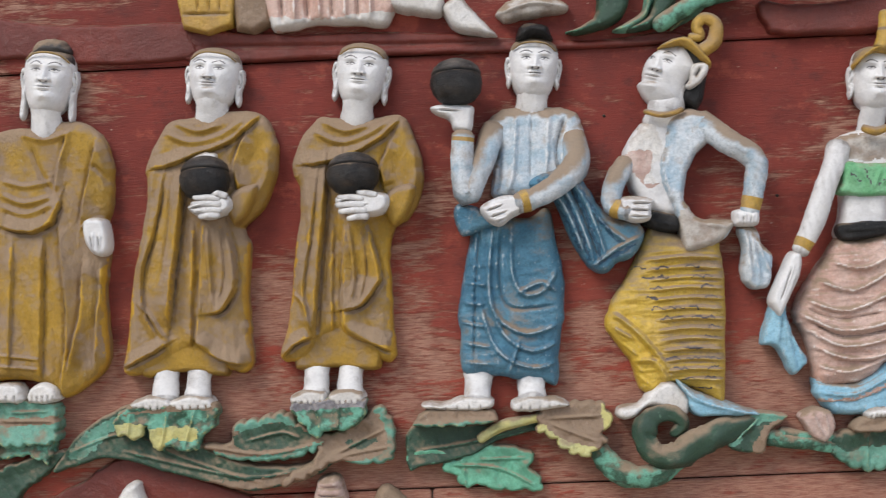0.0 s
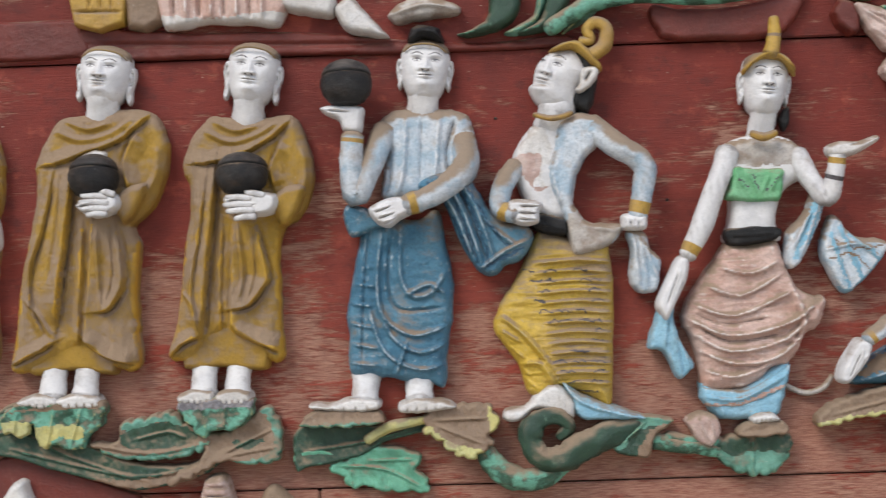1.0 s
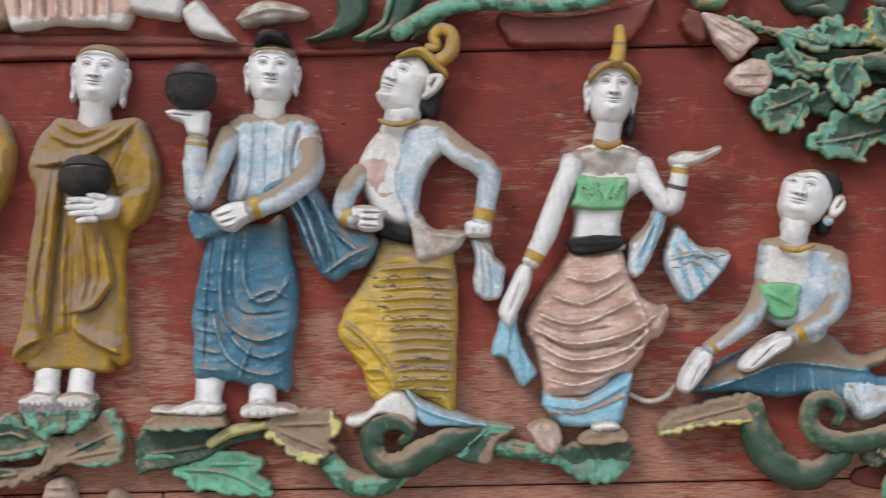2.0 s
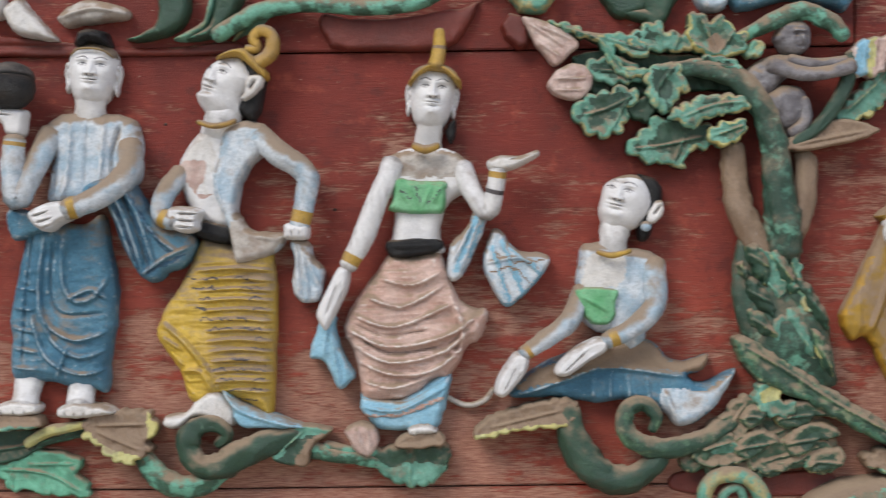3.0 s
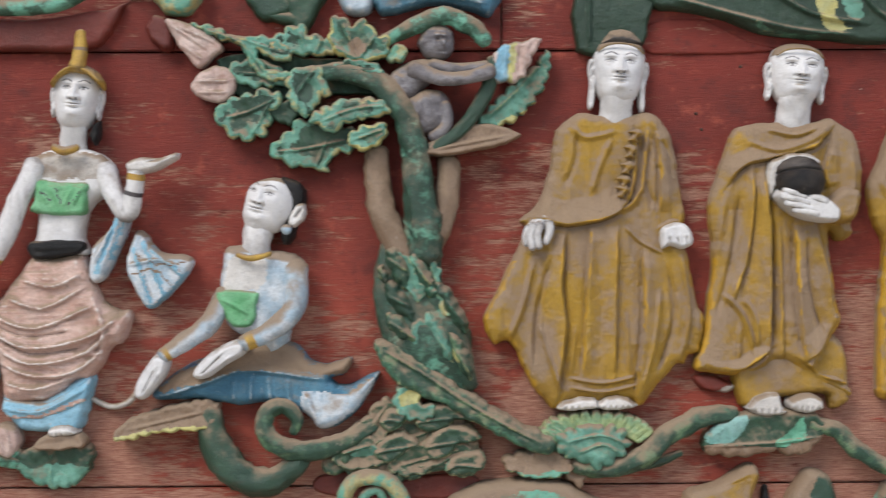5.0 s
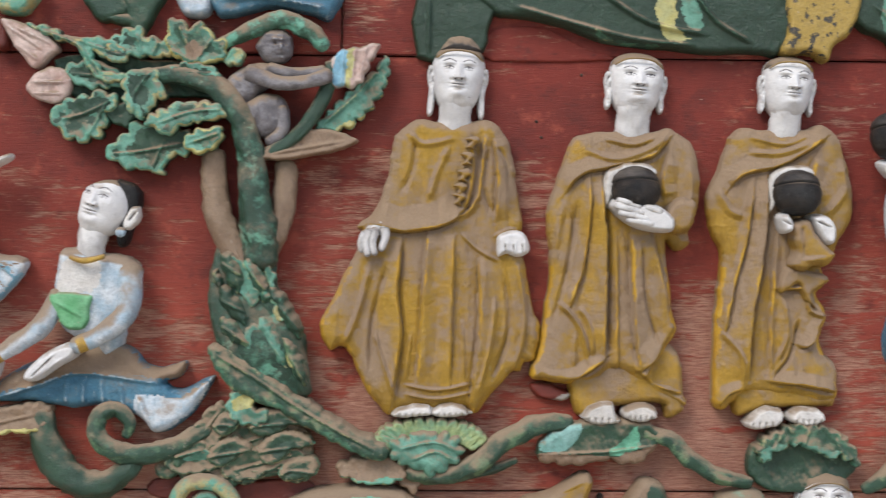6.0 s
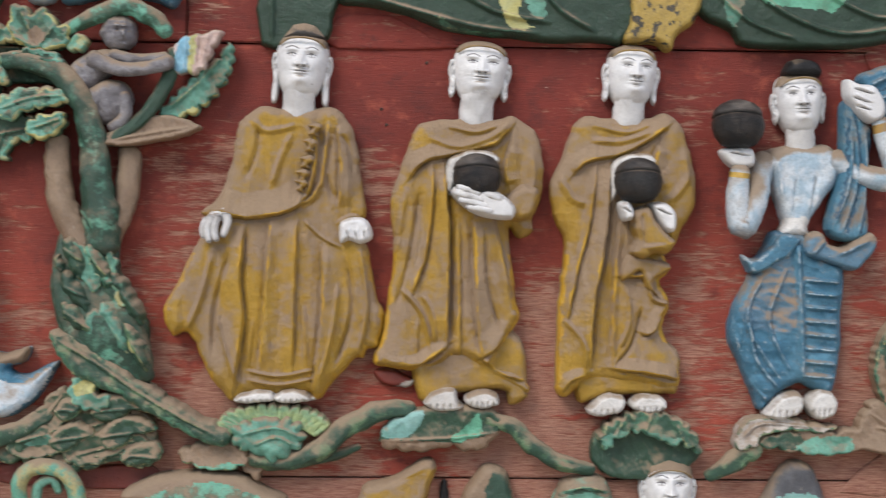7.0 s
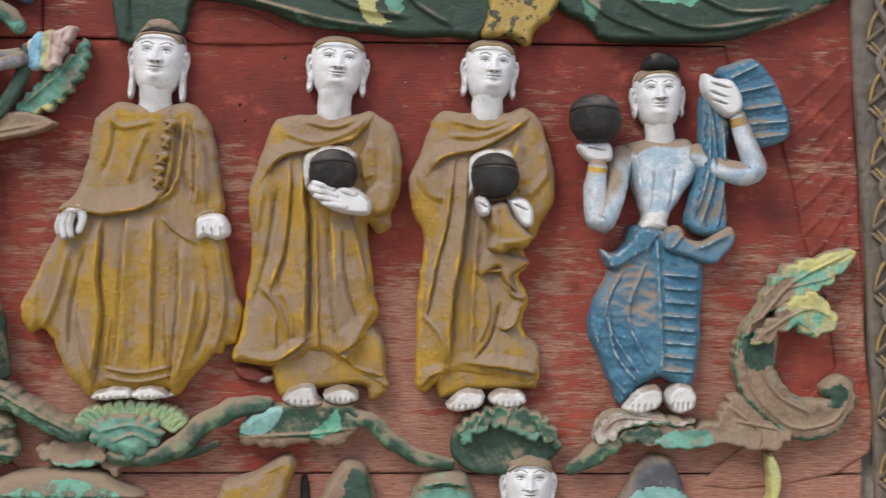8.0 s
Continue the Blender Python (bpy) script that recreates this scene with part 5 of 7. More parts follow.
C.patch([(2736, 1726), (2789, 1731), (2838, 1733), (2860, 1715), (2866, 1674), (2839, 1631), (2808, 1582), (2808, 1556), (2751, 1557), (2757, 1587), (2739, 1641), (2728, 1673), (2715, 1683), (2720, 1713)], 44, pale_blue, edge=24, ridges=[([(2779, 1673), (2772, 1588)], 3, -4), ([(2817, 1674), (2807, 1599)], 4, -5), ([(2741, 1705), (2753, 1630)], 6, 4)], paint=[([(2748, 1587), (2804, 1590), (2805, 1556), (2746, 1555)], 0, dusty_white)])
C.patch([(2679, 1522), (2701, 1514), (2727, 1534), (2748, 1561), (2786, 1555), (2771, 1523), (2738, 1501), (2701, 1482), (2685, 1496)], 58, blue, edge=9, back=15)
C.patch([(2797, 1556), (2824, 1567), (2841, 1545), (2868, 1540), (2905, 1565), (2930, 1562), (2929, 1530), (2895, 1494), (2857, 1500), (2814, 1513), (2794, 1523)], 60, blue_dust, edge=10, back=15, ridges=[([(2808, 1523), (2830, 1550)], 4, 5), ([(2857, 1524), (2916, 1551)], 8, 5)])
C.tube([(2716, 1703, 24), (2699, 1630, 58), (2673, 1576, 62), (2662, 1619, 64), (2666, 1683, 66)], [22, 22, 25, 24, 17], pale_blue, bands=[(0.9, 0.95, gold)])
hand(C, [(2628, 1717), (2660, 1726), (2690, 1720), (2693, 1689), (2661, 1683), (2641, 1693)], 74, [[(2644, 1713), (2682, 1707)]], back=40)
bowl(C, *(2660, 1766), 50, 46, 66)
C.patch([(2864, 1803), (2883, 1816), (2902, 1782), (2921, 1766), (2919, 1718), (2912, 1642), (2916, 1600), (2913, 1556), (2868, 1548), (2837, 1572), (2850, 1631), (2865, 1717)], 58, blue, edge=14, back=10, cell=2, paint=[([(2884, 1790), (2896, 1674), (2872, 1567)], 2.6, navy), ([(2908, 1750), (2912, 1653), (2900, 1566)], 2.6, navy), ([(2871, 1780), (2870, 1674), (2852, 1590)], 2, navy)], ridges=[([(2880, 1781), (2890, 1674), (2862, 1567)], 5, 6), ([(2902, 1760), (2907, 1653), (2891, 1556)], 5, 6), ([(2875, 1792), (2877, 1674), (2848, 1577)], 4, 5)])
C.patch([(2895, 1856), (2928, 1878), (2965, 1887), (2998, 1858), (3028, 1804), (3038, 1767), (3033, 1735), (2979, 1716), (2951, 1739), (2929, 1793)], 46, blue, edge=14, back=5, cell=2, paint=[([(2925, 1833), (2990, 1855)], 2.6, navy), ([(2935, 1803), (3014, 1818)], 2.6, navy), ([(2946, 1774), (3028, 1784)], 2.6, navy), ([(2958, 1747), (3030, 1755)], 2.2, navy)], ridges=[([(2917, 1846), (2971, 1873)], 5, 7), ([(2928, 1819), (3004, 1836)], 5, 7), ([(2940, 1787), (3021, 1799)], 5, 7), ([(2951, 1761), (3032, 1767)], 5, 6), ([(2968, 1734), (3027, 1742)], 5, 6)])
C.tube([(2854, 1704, 24), (2920, 1669, 58), (2963, 1675, 64), (2943, 1729, 66), (2927, 1777, 68)], [22, 22, 24, 19, 15], pale_blue, bands=[(0.88, 0.95, gold)])
hand(C, [(2863, 1854), (2887, 1846), (2917, 1841), (2937, 1809), (2934, 1782), (2913, 1771), (2891, 1782), (2873, 1803), (2861, 1824)], 86, [[(2874, 1835), (2912, 1825)], [(2872, 1819), (2907, 1808)], [(2877, 1803), (2907, 1795)]], back=45)
head(C, (2783, 1859), (2789, 1746), 92, turn=-0.02, ears="high")
C.patch([(2757, 1862), (2760, 1884), (2776, 1893), (2802, 1893), (2819, 1884), (2820, 1862)], 56, black, edge=16, rim=0.3, back=10, cell=1.6)
finish(C, "carved_statue", "carved figure statue in blue trousers with scarf and black bowl", group="dancing statues")

for x, z in ((0.313, 1.779), (0.633, 1.613), (2.075, 1.879), (1.99, 1.79), (2.0, 1.76), (-0.27, 1.66), (2.36, 1.5), (1.02, 1.3)):
    N = Carving()
    N.ball(x * 1000, z * 1000, 0, 3.2, 3, 2, black, seg=8)
    finish(N, "nail", "rusty nail head driven into the red boards", "nail", "nails")


# ---- carved foliage ----
def scallop(pts, amp=5, size=16, n=6):
    """An outline with lobes cut into its edge."""
    c = spline(pts, True, n)
    d = np.linalg.norm(np.roll(c, -1, 0) - c, axis=1)
    s = np.concatenate([[0], np.cumsum(d)])
    q = np.arange(0, s[-1], 2.5)
    closed = np.concatenate([c, c[:1]])
    p = np.stack([np.interp(q, s, closed[:, 0]), np.interp(q, s, closed[:, 1])], 1)
    t = np.roll(p, -3, 0) - np.roll(p, 3, 0)
    t /= np.linalg.norm(t, axis=1)[:, None] + 1e-9
    area = np.sum(p[:, 0] * np.roll(p[:, 1], -1) - p[:, 1] * np.roll(p[:, 0], -1))
    nrm = np.stack([t[:, 1], -t[:, 0]], 1) * (1 if area > 0 else -1)
    size = s[-1] / max(round(s[-1] / size), 3)
    odd = lumps(np.stack([q + p[0, 0], 0 * q], 1), size * 1.3)
    wave = np.abs(np.sin(pi * (q + 6 * odd) / size)) ** 0.7
    return p + nrm * (amp * (1.25 + 0.9 * odd) * (wave - 0.65) + 1.5 * lumps(p, 9))[:, None]


def part(name, C, parent, label=""):
    ob = C.build(name, parent)
    return tagged(ob, label) if label else ob


def leaf(parent, outline, depth, mat, amp=4, size=17, veins=(), paint=(), back=0, edge=7, lean=0.0, name="leaf", rim=0.7, dome=-7.0, hem=None):
    C = Carving()
    o = scallop(outline, amp * 1.25, size * 1.55) if amp else spline(outline)
    C.patch(o, depth, mat, edge=edge, back=back, cell=2.2, ridges=[(v, 4, 3.5) for v in veins], paint=paint, lean=lean, rim=rim, dome=dome, smooth=False, rough=1.1, drape=(14, 40, 2.2, 0.4), hem=hem)
    return part(name, C, parent)


def stem(parent, pts, radii, mat, depth=30, squash=0.8, name="stem"):
    C = Carving()
    C.tube(pts, radii, mat, depth, squash, seg=22, uneven=0.2)
    return part(name, C, parent)


F = thing("carved_scroll", *(-805, 1200), "carved green leaf stack with mint and yellow edges", "carving", "foliage scrolls")
leaf(F, [(-899, 1287), (-813, 1288), (-750, 1279), (-745, 1246), (-751, 1208), (-795, 1202), (-903, 1208)], 56, mint, veins=[[(-858, 1250), (-755, 1246)], [(-835, 1265), (-760, 1265)]], lean=14, paint=[([(-857, 1253), (-749, 1253), (-750, 1241), (-858, 1240)], 0, dust_wood)])
leaf(F, [(-902, 1220), (-816, 1209), (-760, 1207), (-769, 1164), (-812, 1181), (-904, 1172)], 44, leaf_green, lean=14)
leaf(F, [(-907, 1097), (-873, 1149), (-817, 1174), (-757, 1187), (-730, 1186), (-775, 1145), (-820, 1115), (-842, 1094)], 36, green, amp=2)

F = thing("carved_scroll", *(-429, 1174), "carved green scroll of leaves with chipped mint edges", "carving", "foliage scrolls")
leaf(F, [(-762, 1149), (-730, 1197), (-696, 1228), (-641, 1260), (-576, 1270), (-524, 1215), (-461, 1181), (-387, 1149), (-302, 1142), (-248, 1161), (-199, 1180), (-249, 1127), (-325, 1104), (-390, 1098), (-453, 1113), (-538, 1138), (-613, 1162), (-666, 1169), (-721, 1156)], 40, green, amp=0, lean=14, veins=[[(-720, 1186), (-621, 1214), (-516, 1167), (-388, 1125), (-281, 1136)], [(-623, 1182), (-495, 1147), (-367, 1116)]], paint=[([(-731, 1176), (-697, 1219), (-630, 1252), (-642, 1226), (-698, 1174)], 0, mint), ([(-496, 1124), (-389, 1119), (-292, 1137), (-215, 1171), (-260, 1125), (-336, 1105), (-411, 1103)], 0, dust_wood)], name="stem")
leaf(F, [(-636, 1247), (-597, 1271), (-533, 1270), (-452, 1273), (-439, 1249), (-449, 1223), (-469, 1206), (-483, 1182), (-513, 1180), (-531, 1191), (-553, 1181), (-568, 1201), (-575, 1231), (-587, 1207), (-602, 1203), (-615, 1216), (-630, 1212), (-636, 1234)], 66, leaf_green, amp=2, back=20, veins=[[(-533, 1259), (-547, 1190)], [(-479, 1262), (-504, 1188)], [(-603, 1256), (-611, 1208)]], paint=[([(-631, 1236), (-577, 1231), (-589, 1202), (-616, 1201), (-630, 1209)], 0, pale_yellow), ([(-569, 1223), (-481, 1224), (-487, 1198), (-525, 1205), (-558, 1182)], 0, pale_yellow), ([(-636, 1252), (-436, 1276), (-442, 1258), (-598, 1254)], 0, dust_wood)])
leaf(F, [(-411, 1225), (-368, 1234), (-319, 1247), (-293, 1227), (-257, 1205), (-241, 1186), (-264, 1168), (-323, 1154), (-409, 1157), (-461, 1178), (-466, 1191), (-420, 1190)], 54, dust_wood, amp=3, back=10, paint=[([(-401, 1214), (-320, 1225), (-269, 1204), (-284, 1183), (-354, 1175), (-407, 1184)], 0, green), ([(-405, 1232), (-319, 1249), (-290, 1222), (-341, 1226), (-401, 1210)], 0, mint), ([(-467, 1181), (-408, 1168), (-322, 1168), (-247, 1188), (-258, 1167), (-323, 1153), (-430, 1158)], 0, mint)], veins=[[(-386, 1194), (-321, 1207), (-289, 1195)], [(-450, 1184), (-354, 1168), (-257, 1183)]])
leaf(F, [(-257, 1197), (-214, 1203), (-159, 1236), (-135, 1250), (-119, 1231), (-109, 1206), (-108, 1174), (-120, 1145), (-174, 1141), (-216, 1149), (-265, 1125), (-325, 1104), (-303, 1131), (-259, 1157)], 52, dust_wood, amp=4, back=10, lean=20, veins=[[(-215, 1166), (-128, 1205)], [(-205, 1160), (-119, 1173)]], paint=[([(-148, 1246), (-132, 1253), (-105, 1204), (-106, 1172), (-121, 1141), (-174, 1137), (-216, 1145), (-141, 1156), (-124, 1178), (-126, 1210)], 0, mint), ([(-202, 1184), (-140, 1188), (-173, 1168)], 0, green)])
leaf(F, [(-302, 1259), (-254, 1270), (-168, 1268), (-159, 1247), (-170, 1223), (-198, 1208), (-235, 1207), (-257, 1193), (-271, 1211), (-288, 1230)], 68, leaf_green, amp=3, back=20, veins=[[(-254, 1258), (-246, 1210)], [(-211, 1259), (-213, 1214)]], paint=[([(-302, 1263), (-163, 1270), (-160, 1253), (-298, 1248)], 0, grey)])

F = thing("carved_scroll", *(82, 1154), "carved leaf ledge, dusty top over bright mint leaves", "carving", "foliage scrolls")
leaf(F, [(-82, 1203), (0, 1208), (74, 1205), (148, 1213), (196, 1211), (169, 1191), (94, 1177), (50, 1153), (-3, 1140), (-68, 1128), (-87, 1127)], 34, green, amp=0, veins=[[(-66, 1160), (51, 1176), (159, 1206)]], name="stem", lean=12)
leaf(F, [(-69, 1218), (-47, 1238), (22, 1239), (77, 1233), (87, 1215), (53, 1208), (-64, 1207)], 68, dust_wood, amp=1.5, back=15, lean=14, paint=[([(-69, 1215), (85, 1213), (53, 1205), (-64, 1204)], 0, mint)])
leaf(F, [(-25, 1131), (29, 1150), (83, 1165), (146, 1149), (151, 1135), (139, 1120), (154, 1107), (162, 1079), (100, 1079), (60, 1083), (42, 1094), (21, 1084), (-5, 1113)], 30, mint_bright, amp=4, size=24, veins=[[(-4, 1131), (81, 1122), (153, 1085)], [(50, 1139), (135, 1139)], [(17, 1125), (21, 1091)]])
leaf(F, [(-84, 1158), (-34, 1164), (-6, 1147), (-36, 1135), (-85, 1133)], 36, mint_bright, amp=2)
leaf(F, [(159, 1206), (170, 1233), (224, 1242), (277, 1239), (297, 1220), (298, 1198), (283, 1183), (286, 1162), (267, 1152), (251, 1139), (214, 1149), (189, 1173), (163, 1187)], 60, dust_wood, amp=4, back=12, lean=18, veins=[[(180, 1214), (276, 1215)], [(185, 1203), (268, 1168)]], paint=[([(159, 1204), (163, 1183), (189, 1169), (214, 1143), (251, 1135), (275, 1152), (252, 1158), (210, 1170), (179, 1195)], 0, pale_yellow), ([(279, 1239), (306, 1198), (284, 1180), (281, 1210)], 0, pale_yellow)])
stem(F, [(51, 1179, 36), (95, 1204, 44), (170, 1216, 46)], [9, 10, 8], pale_yellow)

F = thing("carved_scroll", *(472, 1138), "carved dusty green vine curling into a round scroll", "carving", "foliage scrolls")
stem(F, [(268, 1157, 34), (297, 1116, 36), (344, 1096, 38), (397, 1108, 38), (443, 1140, 38)], [18, 22, 21, 20, 14], leaf_green)
stem(F, [(559, 1193, 38), (506, 1179, 48), (458, 1158, 52), (414, 1134, 54), (373, 1142, 54), (356, 1175, 54), (370, 1208, 54), (405, 1217, 54), (429, 1195, 50), (411, 1175, 46)], [20, 24, 25, 23, 23, 22, 20, 17, 13, 9], green)
leaf(F, [(500, 1161), (540, 1197), (570, 1211), (628, 1200), (592, 1174), (575, 1132), (525, 1141), (509, 1152)], 56, green, amp=0, back=10, veins=[[(526, 1157), (570, 1198)]], paint=[([(500, 1159), (544, 1201), (576, 1210), (633, 1201), (580, 1189), (548, 1178), (525, 1147)], 0, mint), ([(556, 1135), (577, 1132), (595, 1176), (633, 1197), (590, 1189), (568, 1161)], 0, dust_wood)])
stem(F, [(589, 1160, 34), (641, 1151, 36), (709, 1140, 34)], [15, 14, 12], leaf_green)
leaf(F, [(649, 1200), (681, 1214), (706, 1203), (713, 1176), (699, 1151), (673, 1156), (658, 1179)], 62, pink_white, amp=0, back=5, edge=20, veins=[[(670, 1204), (689, 1161)], [(691, 1206), (699, 1166)]], name="bud")

F = thing("carved_scroll", *(770, 1111), "carved round green leaf as a foot ledge", "carving", "foliage scrolls")
leaf(F, [(699, 1145), (745, 1169), (837, 1170), (846, 1141), (829, 1110), (797, 1089), (749, 1095), (718, 1115)], 46, green, amp=3, paint=[([(703, 1145), (734, 1128), (771, 1138), (834, 1131), (845, 1141), (823, 1099), (791, 1084), (728, 1102)], 0, mint)], veins=[[(772, 1164), (770, 1101)]], edge=16)
leaf(F, [(742, 1173), (768, 1194), (820, 1194), (839, 1175), (814, 1167), (761, 1164)], 66, dust_wood, amp=0, back=15, lean=12)
stem(F, [(613, 1166, 32), (666, 1156, 34), (713, 1153, 34)], [14, 12, 12], leaf_green)

F = thing("carved_scroll", *(1119, 1153), "carved long dusty leaf and dark green curling stem", "carving", "foliage scrolls")
leaf(F, [(888, 1189), (908, 1213), (971, 1239), (1067, 1255), (1086, 1238), (1061, 1201), (971, 1194), (905, 1180)], 62, dust_wood, amp=2, back=12, lean=16, veins=[[(918, 1202), (1056, 1233)]], paint=[([(892, 1189), (971, 1202), (1066, 1209), (1066, 1196), (971, 1188), (902, 1176)], 0, pale_yellow)])
stem(F, [(1069, 1236, 40), (1082, 1164, 42), (1124, 1113, 42), (1177, 1102, 42), (1225, 1129, 42), (1246, 1157, 40)], [20, 30, 28, 24, 22, 14], green)
stem(F, [(1379, 1209, 40), (1320, 1178, 48), (1257, 1161, 50), (1204, 1168, 52), (1172, 1200, 52), (1178, 1235, 52), (1209, 1244, 50), (1232, 1218, 46), (1223, 1193, 42)], [14, 18, 19, 19, 18, 16, 14, 11, 8], spotted_green)
leaf(F, [(1275, 1122), (1304, 1168), (1347, 1210), (1395, 1234), (1458, 1214), (1556, 1209), (1561, 1107), (1500, 1121), (1447, 1102), (1378, 1096), (1320, 1111)], 40, root_leaf, amp=6, size=26, veins=[[(1309, 1130), (1394, 1162), (1479, 1193)], [(1352, 1120), (1447, 1151), (1553, 1150)], [(1373, 1109), (1500, 1134), (1553, 1123)], [(1331, 1162), (1395, 1209)], [(1394, 1151), (1479, 1172), (1553, 1182)]], lean=14, edge=16)
leaf(F, [(1331, 1178), (1352, 1215), (1395, 1257), (1416, 1236), (1405, 1193), (1368, 1162)], 56, root_leaf, dome=-12, amp=3, size=20, back=20, veins=[[(1352, 1178), (1400, 1241)]])
leaf(F, [(1294, 1152), (1331, 1167), (1384, 1172), (1405, 1151), (1378, 1128), (1320, 1124)], 58, root_leaf, dome=-12, amp=3, size=20, back=20, paint=[([(1331, 1167), (1378, 1170), (1373, 1151), (1331, 1151)], 0, mint)])
leaf(F, [(1405, 1146), (1458, 1172), (1532, 1177), (1558, 1150), (1511, 1134), (1458, 1113), (1415, 1114)], 52, root_leaf, dome=-12, amp=3, size=24, back=20, veins=[[(1426, 1130), (1543, 1161)]])
leaf(F, [(1371, 1154), (1392, 1186), (1435, 1196), (1461, 1169), (1434, 1154), (1402, 1133)], 60, root_leaf, amp=2, size=30, back=20, edge=12, rim=0.4, dome=-6, paint=[([(1391, 1157), (1403, 1173), (1426, 1178), (1441, 1164), (1426, 1157), (1408, 1146)], 0, green)], hem=[(leaf_pale, 2.2, 2.0)], veins=[[(1371, 1154), (1397, 1159), (1461, 1169)]])
leaf(F, [(1465, 1164), (1497, 1201), (1550, 1205), (1576, 1179), (1539, 1169), (1497, 1137)], 62, root_leaf, amp=2, size=30, back=20, edge=12, rim=0.4, dome=-6, paint=[([(1490, 1167), (1508, 1185), (1537, 1187), (1551, 1174), (1531, 1169), (1508, 1153)], 0, green)], hem=[(leaf_pale, 2.2, 2.0)], veins=[[(1465, 1164), (1497, 1169), (1576, 1179)]])
leaf(F, [(1450, 1211), (1482, 1243), (1535, 1245), (1561, 1221), (1529, 1211), (1487, 1190)], 60, root_leaf, amp=2, size=30, back=20, edge=12, rim=0.4, dome=-6, paint=[([(1476, 1213), (1493, 1229), (1523, 1230), (1537, 1218), (1519, 1213), (1496, 1202)], 0, green)], hem=[(leaf_pale, 2.2, 2.0)], veins=[[(1450, 1211), (1484, 1216), (1561, 1221)]])
leaf(F, [(1308, 1155), (1330, 1186), (1372, 1191), (1377, 1170), (1345, 1154), (1324, 1131)], 58, root_leaf, amp=2, size=30, back=20, edge=12, rim=0.4, dome=-6, paint=[([(1324, 1157), (1336, 1172), (1359, 1175), (1362, 1164), (1344, 1156), (1332, 1145)], 0, green)], hem=[(leaf_pale, 2.2, 2.0)], veins=[[(1308, 1155), (1327, 1158), (1377, 1170)]])
leaf(F, [(1381, 1213), (1408, 1239), (1439, 1236), (1434, 1212), (1407, 1195)], 66, root_leaf, amp=2, size=30, back=20, edge=12, rim=0.4, dome=-6, paint=[([(1396, 1213), (1411, 1226), (1428, 1224), (1425, 1212), (1410, 1204)], 0, green)], hem=[(leaf_pale, 2.2, 2.0)], veins=[[(1381, 1213), (1407, 1217), (1434, 1212)]])
leaf(F, [(1508, 1121), (1529, 1152), (1577, 1157), (1580, 1125), (1540, 1108)], 56, root_leaf, amp=2, size=30, back=20, edge=12, rim=0.4, dome=-6, paint=[([(1525, 1124), (1537, 1139), (1563, 1142), (1565, 1126), (1543, 1117)], 0, green)], hem=[(leaf_pale, 2.2, 2.0)], veins=[[(1508, 1121), (1534, 1130), (1580, 1125)]])

tree = thing("carved_tree", *(1480, 1256), "carved relief tree with dark trunk and mint-edged leaves", "carving")
C = Carving()
C.tube([(1467, 1595, 20), (1456, 1542, 28), (1451, 1479, 32), (1461, 1415, 32), (1491, 1346, 32), (1538, 1267, 30)], [16, 34, 54, 66, 76, 32], trunk_green, squash=0.55, seg=28)
C.tube([(1409, 1580, 22), (1403, 1522, 32), (1401, 1448, 40), (1427, 1363, 44), (1480, 1299, 44)], [8, 20, 26, 30, 22], trunk_green, squash=0.8)
C.tube([(1494, 1600, 24), (1488, 1542, 36), (1486, 1468, 46), (1523, 1383, 48), (1556, 1277, 40)], [8, 18, 22, 26, 16], trunk_green, squash=0.8)
part("trunk", C, tree)
leaf(tree, [(1398, 1522), (1412, 1543), (1435, 1527), (1447, 1491), (1439, 1459), (1415, 1480)], 78, spotted_green, amp=2, size=20, back=40, edge=18, rim=0.15, dome=0, veins=[[(1398, 1522), (1447, 1491)]], name="bark")
leaf(tree, [(1392, 1455), (1408, 1481), (1434, 1459), (1457, 1423), (1449, 1397), (1418, 1418)], 78, green, amp=2, size=20, back=40, edge=18, rim=0.15, dome=0, veins=[[(1392, 1455), (1457, 1423)]], name="bark")
leaf(tree, [(1440, 1522), (1458, 1532), (1486, 1495), (1499, 1453), (1481, 1443), (1457, 1480)], 78, leaf_green, amp=2, size=20, back=40, edge=18, rim=0.15, dome=0, veins=[[(1440, 1522), (1499, 1453)]], name="bark")
leaf(tree, [(1394, 1408), (1413, 1423), (1439, 1402), (1462, 1365), (1438, 1360), (1412, 1376)], 78, spotted_green, amp=2, size=20, back=40, edge=18, rim=0.15, dome=0, veins=[[(1394, 1408), (1462, 1365)]], name="bark")
leaf(tree, [(1486, 1469), (1505, 1474), (1538, 1432), (1556, 1385), (1538, 1380), (1507, 1422)], 78, green, amp=2, size=20, back=40, edge=18, rim=0.15, dome=0, veins=[[(1486, 1469), (1556, 1385)]], name="bark")
leaf(tree, [(1467, 1407), (1486, 1422), (1517, 1375), (1529, 1323), (1508, 1328), (1485, 1365)], 78, mint, amp=2, size=20, back=40, edge=18, rim=0.15, dome=0, veins=[[(1467, 1407), (1529, 1323)]], name="bark")
leaf(tree, [(1511, 1375), (1532, 1380), (1560, 1333), (1563, 1291), (1542, 1302)], 78, spotted_green, amp=2, size=20, back=40, edge=18, rim=0.15, dome=0, veins=[[(1511, 1375), (1563, 1291)]], name="bark")
leaf(tree, [(1382, 1491), (1393, 1510), (1405, 1491), (1403, 1465)], 78, spotted_green, amp=2, size=20, back=40, edge=18, rim=0.15, dome=0, veins=[[(1382, 1491), (1403, 1465)]], name="bark")
